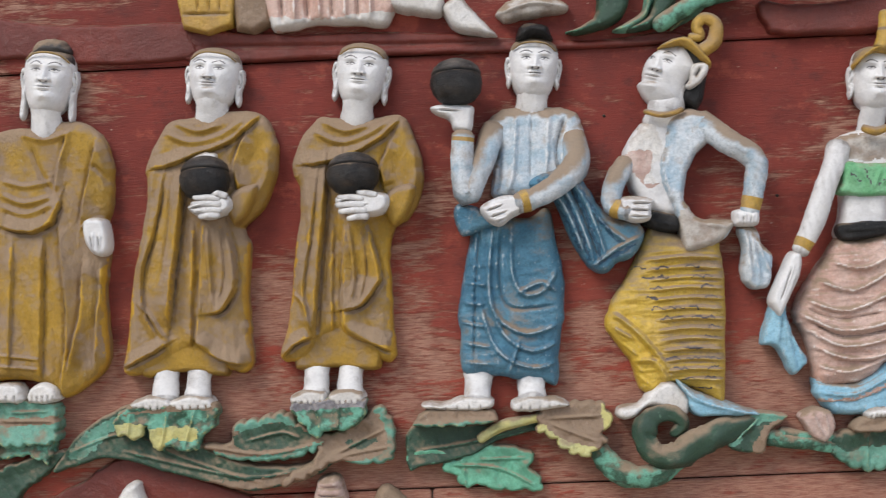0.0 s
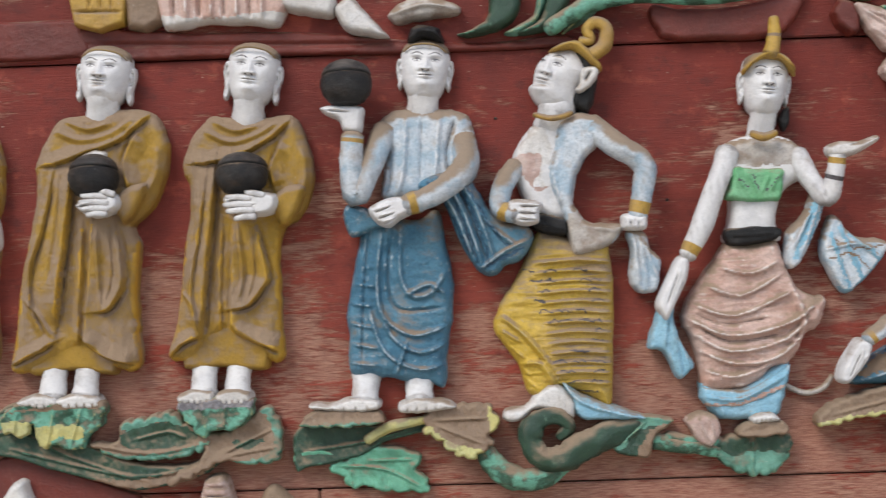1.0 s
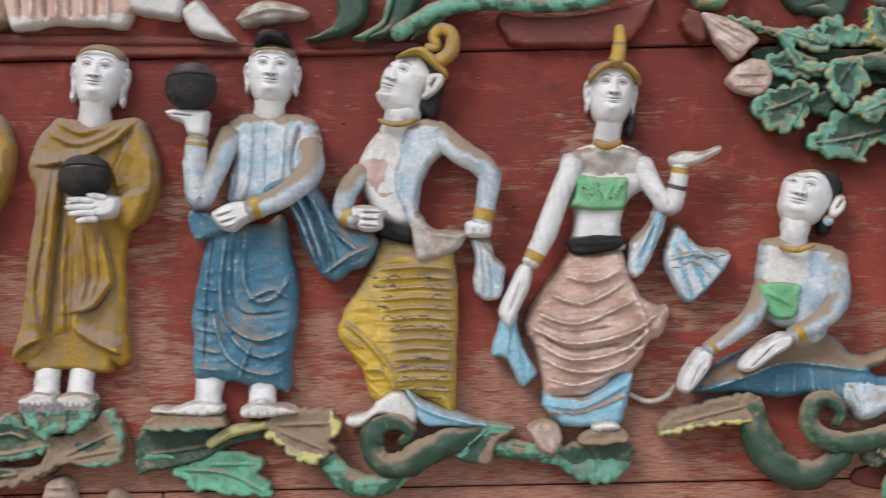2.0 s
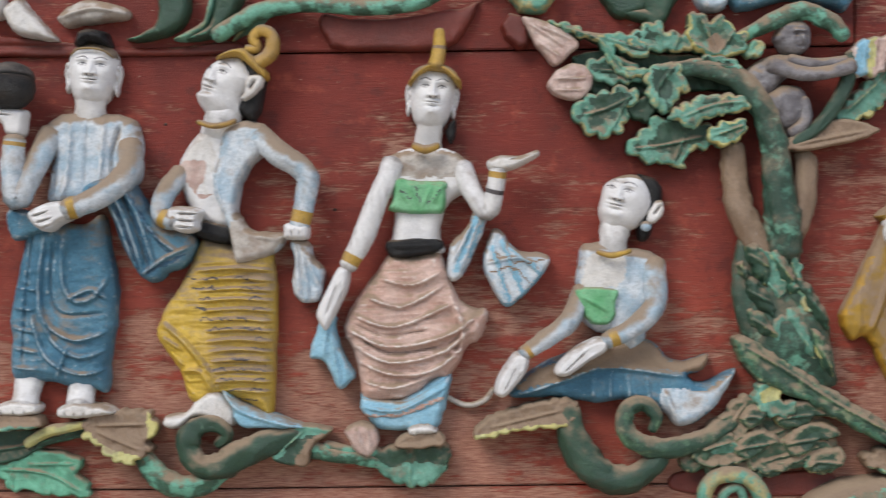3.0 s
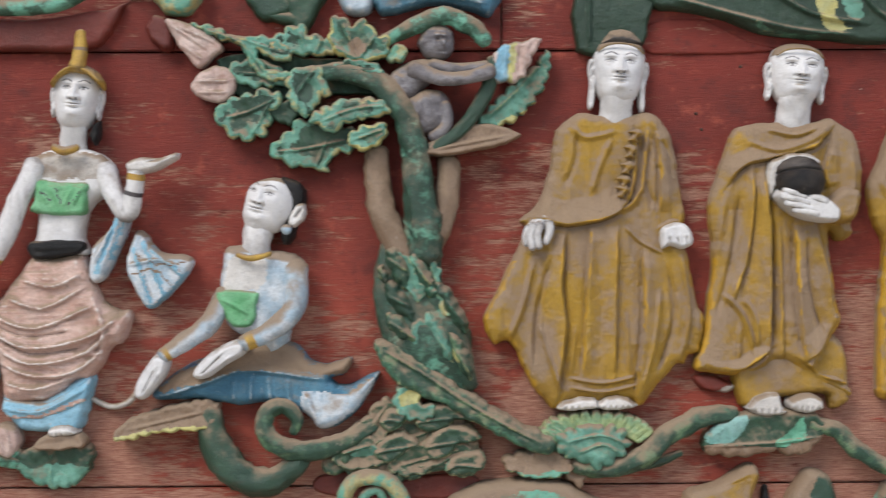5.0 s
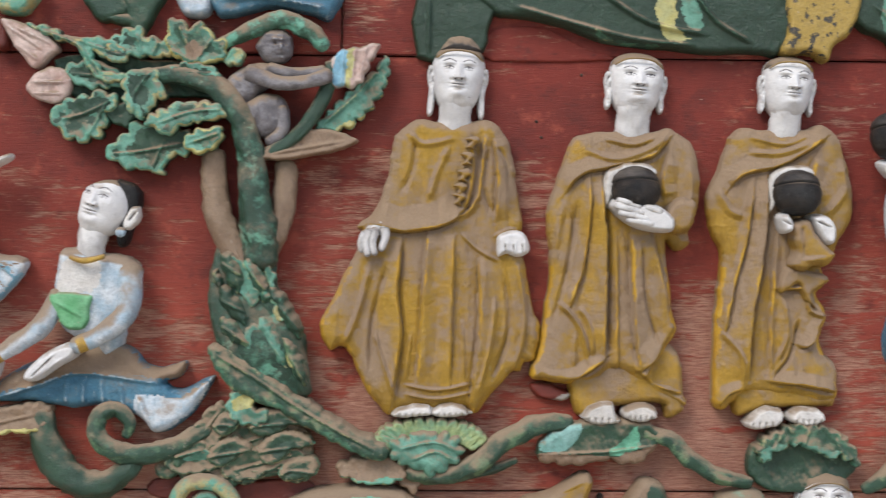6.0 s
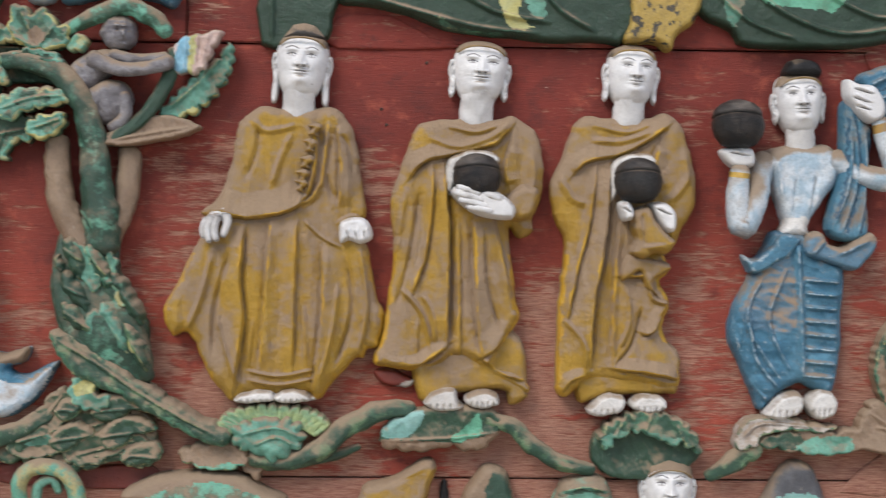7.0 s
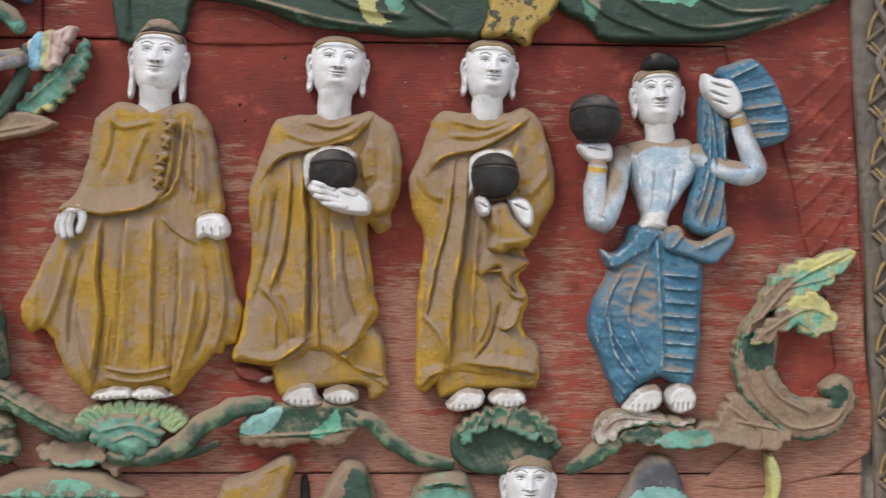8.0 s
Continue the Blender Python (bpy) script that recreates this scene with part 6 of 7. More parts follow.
for o, m in (([(1420, 1532), (1444, 1521), (1462, 1484), (1475, 1458), (1459, 1437), (1436, 1474)], mint), ([(1443, 1389), (1459, 1405), (1480, 1399), (1501, 1373), (1499, 1350), (1475, 1339), (1454, 1354)], mint), ([(1493, 1468), (1515, 1449), (1521, 1415), (1502, 1420)], leaf_pale), ([(1523, 1362), (1544, 1349), (1546, 1320), (1528, 1332)], pale_yellow), ([(1486, 1516), (1500, 1500), (1500, 1473), (1487, 1489)], mint)):
    leaf(tree, o, 74, m, amp=1.5, size=14, back=48, edge=8, name="leaf")
stem(tree, [(1382, 1721, 26), (1385, 1649, 32), (1402, 1580, 36), (1444, 1516, 40)], [22, 24, 27, 24], dust_wood, name="limb")
stem(tree, [(1516, 1701, 26), (1516, 1632, 32), (1494, 1574, 36), (1465, 1516, 40)], [21, 23, 26, 24], dust_wood, name="limb")
stem(tree, [(1251, 1863, 48), (1314, 1867, 50), (1383, 1849, 52), (1430, 1796, 54), (1453, 1733, 56), (1461, 1648, 56), (1471, 1585, 54), (1476, 1521, 50)], [12, 18, 22, 24, 24, 26, 32, 34], trunk_green, name="limb")
leaf(tree, [(1378, 1365), (1417, 1361), (1461, 1333), (1514, 1296), (1575, 1254), (1649, 1211), (1712, 1180), (1699, 1149), (1636, 1173), (1564, 1211), (1501, 1248), (1437, 1274), (1395, 1315)], 76, spotted_green, amp=2, size=40, back=10, edge=20, hem=[(leaf_dust, 9, 2.0)], veins=[[(1390, 1350), (1459, 1310), (1564, 1240), (1691, 1170)]], name="branch")
leaf(tree, [(1416, 1268), (1443, 1286), (1474, 1278), (1460, 1251), (1490, 1244), (1485, 1219), (1448, 1216), (1416, 1234)], 66, mint, amp=4, back=20, paint=[([(1427, 1267), (1469, 1280), (1458, 1251), (1427, 1244)], 0, pale_yellow)])
leaf(tree, [(1098, 1899), (1188, 1909), (1261, 1897), (1325, 1892), (1388, 1860), (1404, 1828), (1324, 1829), (1250, 1824), (1166, 1811), (1118, 1830), (1087, 1878)], 26, green, amp=0, name="bough")
leaf(tree, [(990, 1968), (1030, 1961), (1072, 1941), (1095, 1916), (1082, 1899), (1052, 1879), (1029, 1899), (1008, 1931)], 54, pink_white, amp=0, edge=20, back=8, veins=[[(1003, 1955), (1072, 1909)], [(1019, 1952), (1082, 1923)], [(1019, 1920), (1061, 1891)]], name="bud")
leaf(tree, [(1037, 1841), (1061, 1872), (1098, 1879), (1121, 1862), (1115, 1830), (1092, 1811), (1060, 1818)], 54, pink_white, amp=0, edge=20, back=8, veins=[[(1050, 1851), (1108, 1851)], [(1052, 1830), (1103, 1830)]], name="bud")
leaf(tree, [(1035, 1959), (1082, 1954), (1124, 1935), (1177, 1935), (1219, 1919), (1221, 1888), (1177, 1898), (1158, 1912), (1179, 1877), (1221, 1869), (1219, 1855), (1177, 1855), (1147, 1882), (1130, 1916), (1082, 1933)], 58, green, hem=[(mint, 19, 2.0), (leaf_pale, 6, 2.0)], amp=3, back=15, veins=[[(1061, 1948), (1135, 1919), (1177, 1866)], [(1146, 1925), (1214, 1901)]])
leaf(tree, [(1079, 1788), (1103, 1817), (1145, 1830), (1192, 1835), (1210, 1813), (1187, 1790), (1181, 1761), (1155, 1745), (1123, 1742), (1097, 1760)], 50, green, hem=[(mint, 19, 2.0), (leaf_pale, 6, 2.0)], amp=5, size=20, back=10, veins=[[(1198, 1819), (1145, 1793), (1102, 1783)], [(1187, 1814), (1155, 1756)]], paint=[([(1113, 1814), (1187, 1824), (1187, 1803), (1145, 1793)], 0, green)])
leaf(tree, [(1221, 1863), (1261, 1880), (1284, 1871), (1290, 1845), (1300, 1829), (1274, 1808), (1261, 1785), (1234, 1791), (1219, 1824)], 70, green, hem=[(mint, 19, 2.0), (leaf_pale, 6, 2.0)], amp=4, size=18, back=30, veins=[[(1272, 1871), (1240, 1829), (1240, 1797)]], edge=14)
leaf(tree, [(1259, 1780), (1293, 1806), (1356, 1818), (1398, 1812), (1411, 1790), (1366, 1779), (1324, 1769), (1303, 1751), (1276, 1766)], 74, green, hem=[(mint, 19, 2.0), (leaf_pale, 6, 2.0)], amp=4, size=18, back=30, veins=[[(1282, 1774), (1345, 1797), (1403, 1802)]], edge=14)
leaf(tree, [(1330, 1744), (1356, 1765), (1398, 1771), (1402, 1744), (1382, 1727), (1345, 1723)], 72, leaf_dust, hem=[(mint, 14, 2.0), (pale_yellow, 4, 2.0)], amp=4, size=18, back=30, veins=[[(1340, 1739), (1398, 1759)]])
leaf(tree, [(1178, 1719), (1208, 1750), (1240, 1778), (1292, 1776), (1358, 1749), (1329, 1717), (1298, 1711), (1292, 1681), (1260, 1689), (1228, 1690), (1202, 1703)], 46, green, hem=[(mint, 19, 2.0), (leaf_pale, 6, 2.0)], amp=5, size=22, back=8, veins=[[(1324, 1739), (1250, 1724), (1197, 1719)], [(1292, 1744), (1271, 1692)]], paint=[([(1239, 1761), (1303, 1771), (1350, 1746), (1292, 1721), (1260, 1718)], 0, green)])
leaf(tree, [(1297, 1950), (1315, 1974), (1341, 1955), (1362, 1965), (1383, 1939), (1412, 1927), (1401, 1897), (1356, 1885), (1314, 1896), (1299, 1918)], 64, leaf_dust, hem=[(mint, 14, 2.0), (pale_yellow, 4, 2.0)], amp=4, size=22, back=15, veins=[[(1351, 1892), (1320, 1960)], [(1354, 1892), (1383, 1934)], [(1346, 1892), (1304, 1913)]], paint=[([(1333, 1921), (1351, 1929), (1365, 1913), (1351, 1897), (1335, 1902)], 0, dust_wood)])
leaf(tree, [(1188, 1929), (1241, 1958), (1264, 1936), (1295, 1934), (1306, 1900), (1240, 1899), (1203, 1903)], 56, green, hem=[(mint, 19, 2.0), (leaf_pale, 6, 2.0)], amp=5, size=20, back=12, veins=[[(1251, 1903), (1241, 1945)], [(1272, 1903), (1283, 1929)]], paint=[([(1241, 1929), (1283, 1924), (1288, 1905), (1246, 1905)], 0, mint)])
leaf(tree, [(1298, 1873), (1335, 1892), (1383, 1883), (1398, 1860), (1356, 1855), (1319, 1858)], 66, green, hem=[(mint, 9, 2.0)], amp=3, back=20, veins=[[(1309, 1871), (1388, 1868)]])
leaf(tree, [(1108, 1881), (1156, 1893), (1203, 1880), (1219, 1850), (1166, 1840), (1124, 1851)], 48, green, hem=[(mint, 9, 2.0)], amp=4, back=10, veins=[[(1119, 1867), (1208, 1861)]])
leaf(tree, [(1187, 1803), (1235, 1819), (1240, 1792), (1224, 1771), (1187, 1782)], 44, green, amp=3, back=5)
leaf(tree, [(1404, 1904), (1431, 1921), (1441, 1902), (1425, 1886), (1407, 1889)], 60, leaf_pale, amp=3, back=20)
stem(tree, [(1372, 1913, 40), (1441, 1946, 46), (1510, 1971, 48), (1557, 1954, 48), (1589, 1922, 46)], [10, 15, 17, 18, 14], leaf_green, name="branch")
leaf(tree, [(1572, 1772), (1610, 1816), (1652, 1858), (1684, 1881), (1703, 1910), (1712, 1889), (1696, 1837), (1664, 1795), (1625, 1767)], 42, mint, amp=4, size=17, back=5, veins=[[(1588, 1779), (1652, 1837), (1700, 1895)]], paint=[([(1609, 1772), (1662, 1795), (1700, 1842), (1713, 1891), (1716, 1868), (1694, 1810), (1630, 1763)], 0, pale_yellow)])
leaf(tree, [(1474, 1726), (1525, 1758), (1588, 1770), (1649, 1752), (1641, 1740), (1588, 1723), (1487, 1709)], 62, dust_wood, amp=0, back=15, lean=14, veins=[[(1493, 1722), (1630, 1747)]])
stem(tree, [(1605, 1890, 44), (1588, 1827, 50), (1541, 1758, 52), (1482, 1720, 50)], [13, 14, 13, 12], green, name="branch")
leaf(tree, [(1601, 1858), (1612, 1911), (1652, 1921), (1693, 1929), (1675, 1892), (1658, 1856), (1626, 1846)], 62, pink_white, amp=2, back=20, veins=[[(1647, 1916), (1641, 1858)], [(1668, 1921), (1657, 1869)], [(1626, 1911), (1622, 1853)]], paint=[([(1604, 1858), (1615, 1913), (1640, 1916), (1633, 1848)], 0, sky_blue), ([(1633, 1915), (1644, 1917), (1639, 1850), (1631, 1848)], 0, pale_yellow)], name="bud")

C = Carving()
C.patch([(1398, 1820), (1405, 1858), (1437, 1885), (1481, 1893), (1517, 1884), (1515, 1864), (1481, 1846), (1453, 1815), (1421, 1809)], 56, grey, edge=24, back=12, drape=(18, 30, 4, 0.4), cell=2)
C.tube([(1451, 1872, 52), (1504, 1853, 68), (1557, 1855, 72), (1599, 1867, 70)], [17, 14, 12, 14], grey)
C.tube([(1488, 1880, 44), (1536, 1871, 56), (1589, 1877, 58)], [12, 11, 10], grey)
C.patch([(1434, 1786), (1447, 1817), (1481, 1836), (1510, 1829), (1524, 1802), (1510, 1768), (1482, 1749), (1455, 1758)], 66, grey, edge=32, back=15, drape=(18, 30, 4, 0.2), cell=2)
C.tube([(1509, 1806, 50), (1514, 1769, 52), (1488, 1743, 48)], [13, 12, 11], grey)
C.patch([(1462, 1931), (1475, 1954), (1499, 1960), (1524, 1947), (1530, 1922), (1521, 1899), (1500, 1889), (1477, 1897), (1464, 1912)], 62, grey, edge=30, back=15, cell=1.6, ridges=[([(1494, 1935), (1519, 1933)], 5, 4), ([(1509, 1926), (1511, 1914)], 6, 5), ([(1500, 1905), (1519, 1905)], 4, -3), ([(1496, 1927), (1502, 1926)], 4, -4), ([(1517, 1926), (1521, 1926)], 4, -4)], drape=(14, 14, 2, 0))
finish(C, "carved_figurine", "small grey carved figurine crouching in the tree, reaching out", "statue")

F = thing("carved_scroll", *(1801, 1165), "carved mint lotus with yellow-green petals under the statue", "carving", "foliage scrolls")
for k in range(13):
    a = (k - 6) / 6
    x, z = (1793, 1191)
    px, pz = x + 88 * sin(a * 1.35), z + 38 * cos(a * 1.2) - 18
    dx, dz = sin(a * 1.1), cos(a * 1.1)
    leaf(F, [(px - 11 * dz - 20 * dx, pz + 11 * dx - 20 * dz), (px - 11 * dz + 12 * dx, pz + 11 * dx + 12 * dz), (px + 22 * dx, pz + 22 * dz), (px + 11 * dz + 12 * dx, pz - 11 * dx + 12 * dz), (px + 11 * dz - 20 * dx, pz - 11 * dx - 20 * dz)], 58, lotus, amp=0, back=10, edge=8, name="petal")
leaf(F, [(1715, 1173), (1738, 1199), (1801, 1207), (1846, 1191), (1852, 1159), (1824, 1136), (1797, 1122), (1764, 1136), (1733, 1146)], 72, mint, amp=5, size=18, back=12, edge=22, veins=[[(1738, 1175), (1801, 1188), (1843, 1170)], [(1759, 1154), (1801, 1170), (1833, 1154)]])
leaf(F, [(1614, 1132), (1648, 1151), (1717, 1158), (1751, 1132), (1733, 1109), (1664, 1104)], 52, dust_wood, amp=4, size=20, back=5, lean=14, paint=[([(1622, 1124), (1664, 1111), (1738, 1120), (1727, 1100), (1654, 1100)], 0, leaf_green)])
leaf(F, [(1736, 1113), (1778, 1120), (1768, 1088), (1748, 1092)], 44, dust_wood, amp=2)
stem(F, [(1754, 1126, 40), (1822, 1124, 44), (1886, 1148, 46), (1933, 1189, 46), (1992, 1217, 44), (2055, 1223, 40)], [16, 19, 19, 20, 20, 14], spotted_green)
stem(F, [(1865, 1120, 28), (1912, 1133, 30), (1955, 1149, 30)], [8, 10, 6], green)

F = thing("carved_scroll", *(2120, 1165), "carved leaf ledge with flaking mint paint and dusty lip", "carving", "foliage scrolls")
leaf(F, [(1994, 1160), (2013, 1199), (2077, 1225), (2183, 1226), (2228, 1203), (2213, 1171), (2184, 1146), (2120, 1150), (2077, 1140), (2013, 1144)], 56, green, amp=3, size=24, lean=-8, back=5, edge=14, paint=[([(1997, 1176), (2018, 1213), (2077, 1224), (2056, 1176), (2013, 1165)], 0, pale_mint), ([(2128, 1171), (2162, 1198), (2181, 1219), (2183, 1176), (2141, 1163)], 0, mint_bright), ([(1992, 1160), (2056, 1165), (2141, 1161), (2210, 1182), (2226, 1177), (2184, 1142), (2077, 1133), (2003, 1138)], 0, dust_wood)], veins=[[(2013, 1163), (2119, 1168), (2210, 1179)]])
stem(F, [(2196, 1203, 42), (2242, 1193, 44), (2285, 1155, 44), (2334, 1125, 42), (2398, 1110, 38)], [13, 15, 17, 16, 12], spotted_green)

F = thing("carved_scroll", *(2505, 1134), "carved dark green leaf with ragged mint edge", "carving", "foliage scrolls")
leaf(F, [(2398, 1129), (2404, 1177), (2451, 1190), (2559, 1186), (2598, 1154), (2605, 1134), (2554, 1100), (2463, 1089), (2418, 1104)], 40, green, amp=0, edge=20)
leaf(F, [(2410, 1186), (2451, 1214), (2505, 1227), (2559, 1210), (2591, 1183), (2605, 1140), (2575, 1158), (2538, 1161), (2483, 1183), (2441, 1169), (2432, 1151), (2414, 1155)], 66, leaf_dust, amp=5, size=16, back=15, veins=[[(2451, 1204), (2435, 1166)], [(2505, 1215), (2494, 1183)], [(2553, 1199), (2570, 1161)]], paint=[([(2410, 1166), (2440, 1186), (2505, 1186), (2570, 1167), (2603, 1137), (2570, 1150), (2484, 1172), (2446, 1161), (2430, 1145)], 0, mint)])

F = thing("carved_scroll", *(2939, 1157), "carved acanthus scroll, dusty with yellow and mint leaf tips", "carving", "foliage scrolls")
stem(F, [(2619, 1097, 32), (2657, 1121, 38), (2694, 1145, 40), (2716, 1156, 40)], [10, 20, 22, 12], spotted_green)
leaf(F, [(2667, 1167), (2677, 1197), (2704, 1212), (2753, 1217), (2807, 1206), (2860, 1198), (2835, 1183), (2770, 1187), (2726, 1178), (2705, 1156), (2678, 1150)], 60, dust_white, amp=3, size=22, back=10, lean=10, hem=[(leaf_dust, 5, 2.0)], veins=[[(2683, 1178), (2721, 1202), (2829, 1194)]])
leaf(F, [(2710, 1162), (2775, 1191), (2873, 1187), (2911, 1206), (2926, 1239), (2992, 1242), (3052, 1198), (3031, 1146), (2972, 1137), (2922, 1150), (2857, 1140), (2786, 1146)], 50, dust_wood, amp=4, size=26, back=5, lean=16, veins=[[(2927, 1222), (2982, 1179), (2982, 1146)], [(2938, 1195), (3025, 1179)]], paint=[([(2792, 1167), (2862, 1180), (2893, 1170), (2884, 1146), (2830, 1140), (2786, 1151)], 0, mint), ([(2710, 1162), (2775, 1191), (2797, 1167), (2765, 1151)], 0, green)])
leaf(F, [(2968, 1395), (2941, 1352), (2934, 1303), (2950, 1249), (2992, 1200), (3048, 1163), (3091, 1157), (3140, 1179), (3169, 1221), (3169, 1261), (3144, 1282), (3116, 1272), (3105, 1250), (3121, 1238), (3090, 1238), (3057, 1244), (3029, 1266), (3015, 1303), (3020, 1352), (3006, 1385)], 54, dust_wood, amp=1, size=60, back=5, edge=18, hem=[(leaf_dust, 6, 2.0)], veins=[[(2957, 1352), (2953, 1298), (2981, 1238), (3047, 1184), (3124, 1195), (3155, 1244), (3139, 1266)], [(2984, 1352), (2985, 1298), (3019, 1244), (3079, 1212)]], paint=[([(2949, 1352), (2984, 1368), (3010, 1352), (3004, 1303), (2975, 1292), (2953, 1309)], 0, green), ([(3103, 1246), (3128, 1266), (3152, 1260), (3150, 1231), (3123, 1220)], 0, green)], name="scroll")
leaf(F, [(2946, 1352), (2973, 1406), (3004, 1466), (3042, 1497), (3091, 1509), (3150, 1528), (3166, 1513), (3132, 1472), (3097, 1444), (3043, 1426), (2989, 1395)], 58, leaf_pale, amp=5, size=24, back=15, lean=14, veins=[[(2968, 1374), (3043, 1460), (3151, 1517)], [(3032, 1450), (3119, 1472)]], paint=[([(2936, 1352), (2967, 1411), (3005, 1455), (3042, 1471), (3043, 1433), (2989, 1390)], 0, dust_wood), ([(3026, 1493), (3151, 1526), (3164, 1513), (3086, 1484)], 0, pale_yellow)])
leaf(F, [(2963, 1352), (3016, 1412), (3065, 1444), (3100, 1434), (3118, 1412), (3127, 1380), (3079, 1355), (3046, 1376), (3014, 1361), (2985, 1341)], 70, leaf_pale, amp=5, size=22, back=25, veins=[[(2984, 1363), (3065, 1412), (3115, 1396)], [(3044, 1396), (3088, 1363)]], paint=[([(2963, 1352), (3011, 1406), (3038, 1406), (3014, 1358)], 0, dust_wood), ([(3021, 1422), (3070, 1448), (3109, 1428), (3126, 1385), (3087, 1407)], 0, pale_yellow)])

# ---- the frieze below: only its tops are seen ----
def bottom_piece(outline, depth, mat, label, name="carved_fragment", **more):
    C = Carving()
    C.patch(outline, depth, mat, edge=more.pop("edge", 16), cell=2.6, **more)
    return finish(C, name, label, "carving", "lower frieze")


bottom_piece([(-762, 1081), (-700, 1132), (-634, 1166), (-549, 1142), (-454, 1109), (-390, 1082), (-391, 1061)], 10, red, "raised red painted arched board edge", edge=6)
bottom_piece([(-645, 1076), (-634, 1106), (-612, 1123), (-597, 1117), (-592, 1095), (-589, 1074)], 50, dusty_white, "tip of a dusty white carving in the lower frieze")
bottom_piece([(-267, 1061), (-261, 1104), (-244, 1121), (-218, 1118), (-208, 1091), (-207, 1059)], 56, pink_white, "pinkish white carved tip with ring grooves", ridges=[([(-261, 1102), (-210, 1100)], 4, -5), ([(-264, 1085), (-208, 1083)], 4, -5)])
bottom_piece([(-156, 1052), (-146, 1091), (-122, 1096), (-97, 1071), (-82, 1049)], 40, dust_wood, "dusty yellowish carved tip of the lower frieze")
bottom_piece([(1521, 1044), (1553, 1086), (1638, 1101), (1723, 1098), (1775, 1072), (1807, 1042)], 60, dust_wood, "dusty rounded top with a green band below", lean=20, paint=[([(1585, 1065), (1659, 1081), (1722, 1076), (1775, 1042), (1563, 1044)], 0, leaf_green)])
C = Carving()
C.tube([(1325, 1035, 40), (1320, 1077, 48), (1346, 1107, 52), (1394, 1106, 52), (1423, 1077, 50), (1431, 1039, 46)], [14, 15, 15, 15, 16, 16], leaf_pale)
C.tube([(1351, 1045, 40), (1357, 1075, 44), (1383, 1085, 46), (1394, 1061, 44)], [10, 10, 9, 8], mint)
finish(C, "carved_fragment", "green curled leaf tip with cream edge", "carving", "lower frieze")
bottom_piece([(1267, 1104), (1341, 1114), (1394, 1098), (1553, 1109), (1569, 1065), (1394, 1061), (1272, 1072)], 8, red, "short red painted board edge below the leaves", edge=5)
bottom_piece([(1958, 1058), (1971, 1079), (2013, 1088), (2067, 1117), (2090, 1125), (2101, 1106), (2090, 1074), (2067, 1020), (1958, 1020)], 56, ochre, "ochre carved horn-like tip", ridges=[([(2003, 1079), (2077, 1112)], 6, 5)])
bottom_piece([(2110, 1020), (2111, 1077), (2125, 1080), (2127, 1020)], 14, black, "short black upright peg", edge=4)
bottom_piece([(2147, 1020), (2163, 1074), (2192, 1112), (2227, 1110), (2243, 1085), (2247, 1020)], 52, dust_wood, "dusty curled leaf tip with green hollow", paint=[([(2197, 1080), (2216, 1107), (2240, 1096), (2243, 1020), (2197, 1020)], 0, green)])
bottom_piece([(2326, 1020), (2334, 1074), (2361, 1095), (2404, 1099), (2431, 1080), (2438, 1021)], 58, mint, "mint green domed lid with dark band", ridges=[([(2332, 1067), (2382, 1080), (2433, 1069)], 5, 6)], edge=26, paint=[([(2334, 1060), (2382, 1072), (2433, 1063)], 3, green)])
bottom_piece([(2723, 1021), (2735, 1067), (2765, 1115), (2795, 1128), (2826, 1111), (2847, 1061), (2856, 1021)], 40, dark_grey, "dark grey pointed dome with mint base", paint=[([(2734, 1021), (2744, 1053), (2793, 1068), (2837, 1057), (2848, 1021)], 0, pale_mint)], edge=22)
bottom_piece([(3001, 1021), (3008, 1059), (3004, 1124), (3018, 1127), (3033, 1092), (3032, 1054), (3019, 1021)], 40, pale_yellow, "cream and yellow carved leaf spike", edge=7)
C = Carving()
head(C, (2547, 1121), (2544, 999), 96, cap=0.8, turn=0.0)
finish(C, "carved_statue", "white painted carved head of a lower statue", group="robed statues")

# ---- the frieze above: only its feet are seen ----
def top_piece(outline, depth, mat, label, name="carved_fragment", **more):
    C = Carving()
    C.patch(outline, depth, mat, edge=more.pop("edge", 14), cell=2.6, **more)
    return finish(C, name, label, "carving", "upper frieze")


top_piece([(-870, 2020), (-762, 2006), (-610, 1994), (-481, 1995), (-469, 1966), (-471, 1925), (-667, 1922), (-808, 1941), (-873, 1936)], 16, red, "raised red painted bracket board, worn corners", edge=8, n=3)
top_piece([(-471, 1976), (-267, 1962), (-53, 1956), (138, 1936), (307, 1924), (445, 1934), (444, 1911), (137, 1909), (-183, 1913), (-471, 1919)], 14, red, "dark red moulding ledge under the upper frieze", edge=8, ridges=[([(-467, 1946), (-76, 1932), (434, 1922)], 8, -4)])
top_piece([(-479, 2097), (-385, 2092), (-383, 1980), (-479, 1979)], 44, gold, "yellow carved pedestal block with grooves", n=2, edge=6, ridges=[([(-445, 2074), (-448, 2008)], 3, -6), ([(-424, 2073), (-426, 2007)], 3, -6), ([(-404, 2072), (-407, 2006)], 3, -6), ([(-478, 2005), (-386, 2002)], 4, -5)])
top_piece([(-378, 2092), (-315, 2089), (-309, 1981), (-379, 1972)], 40, dust_wood, "dusty brown carved block", n=2)
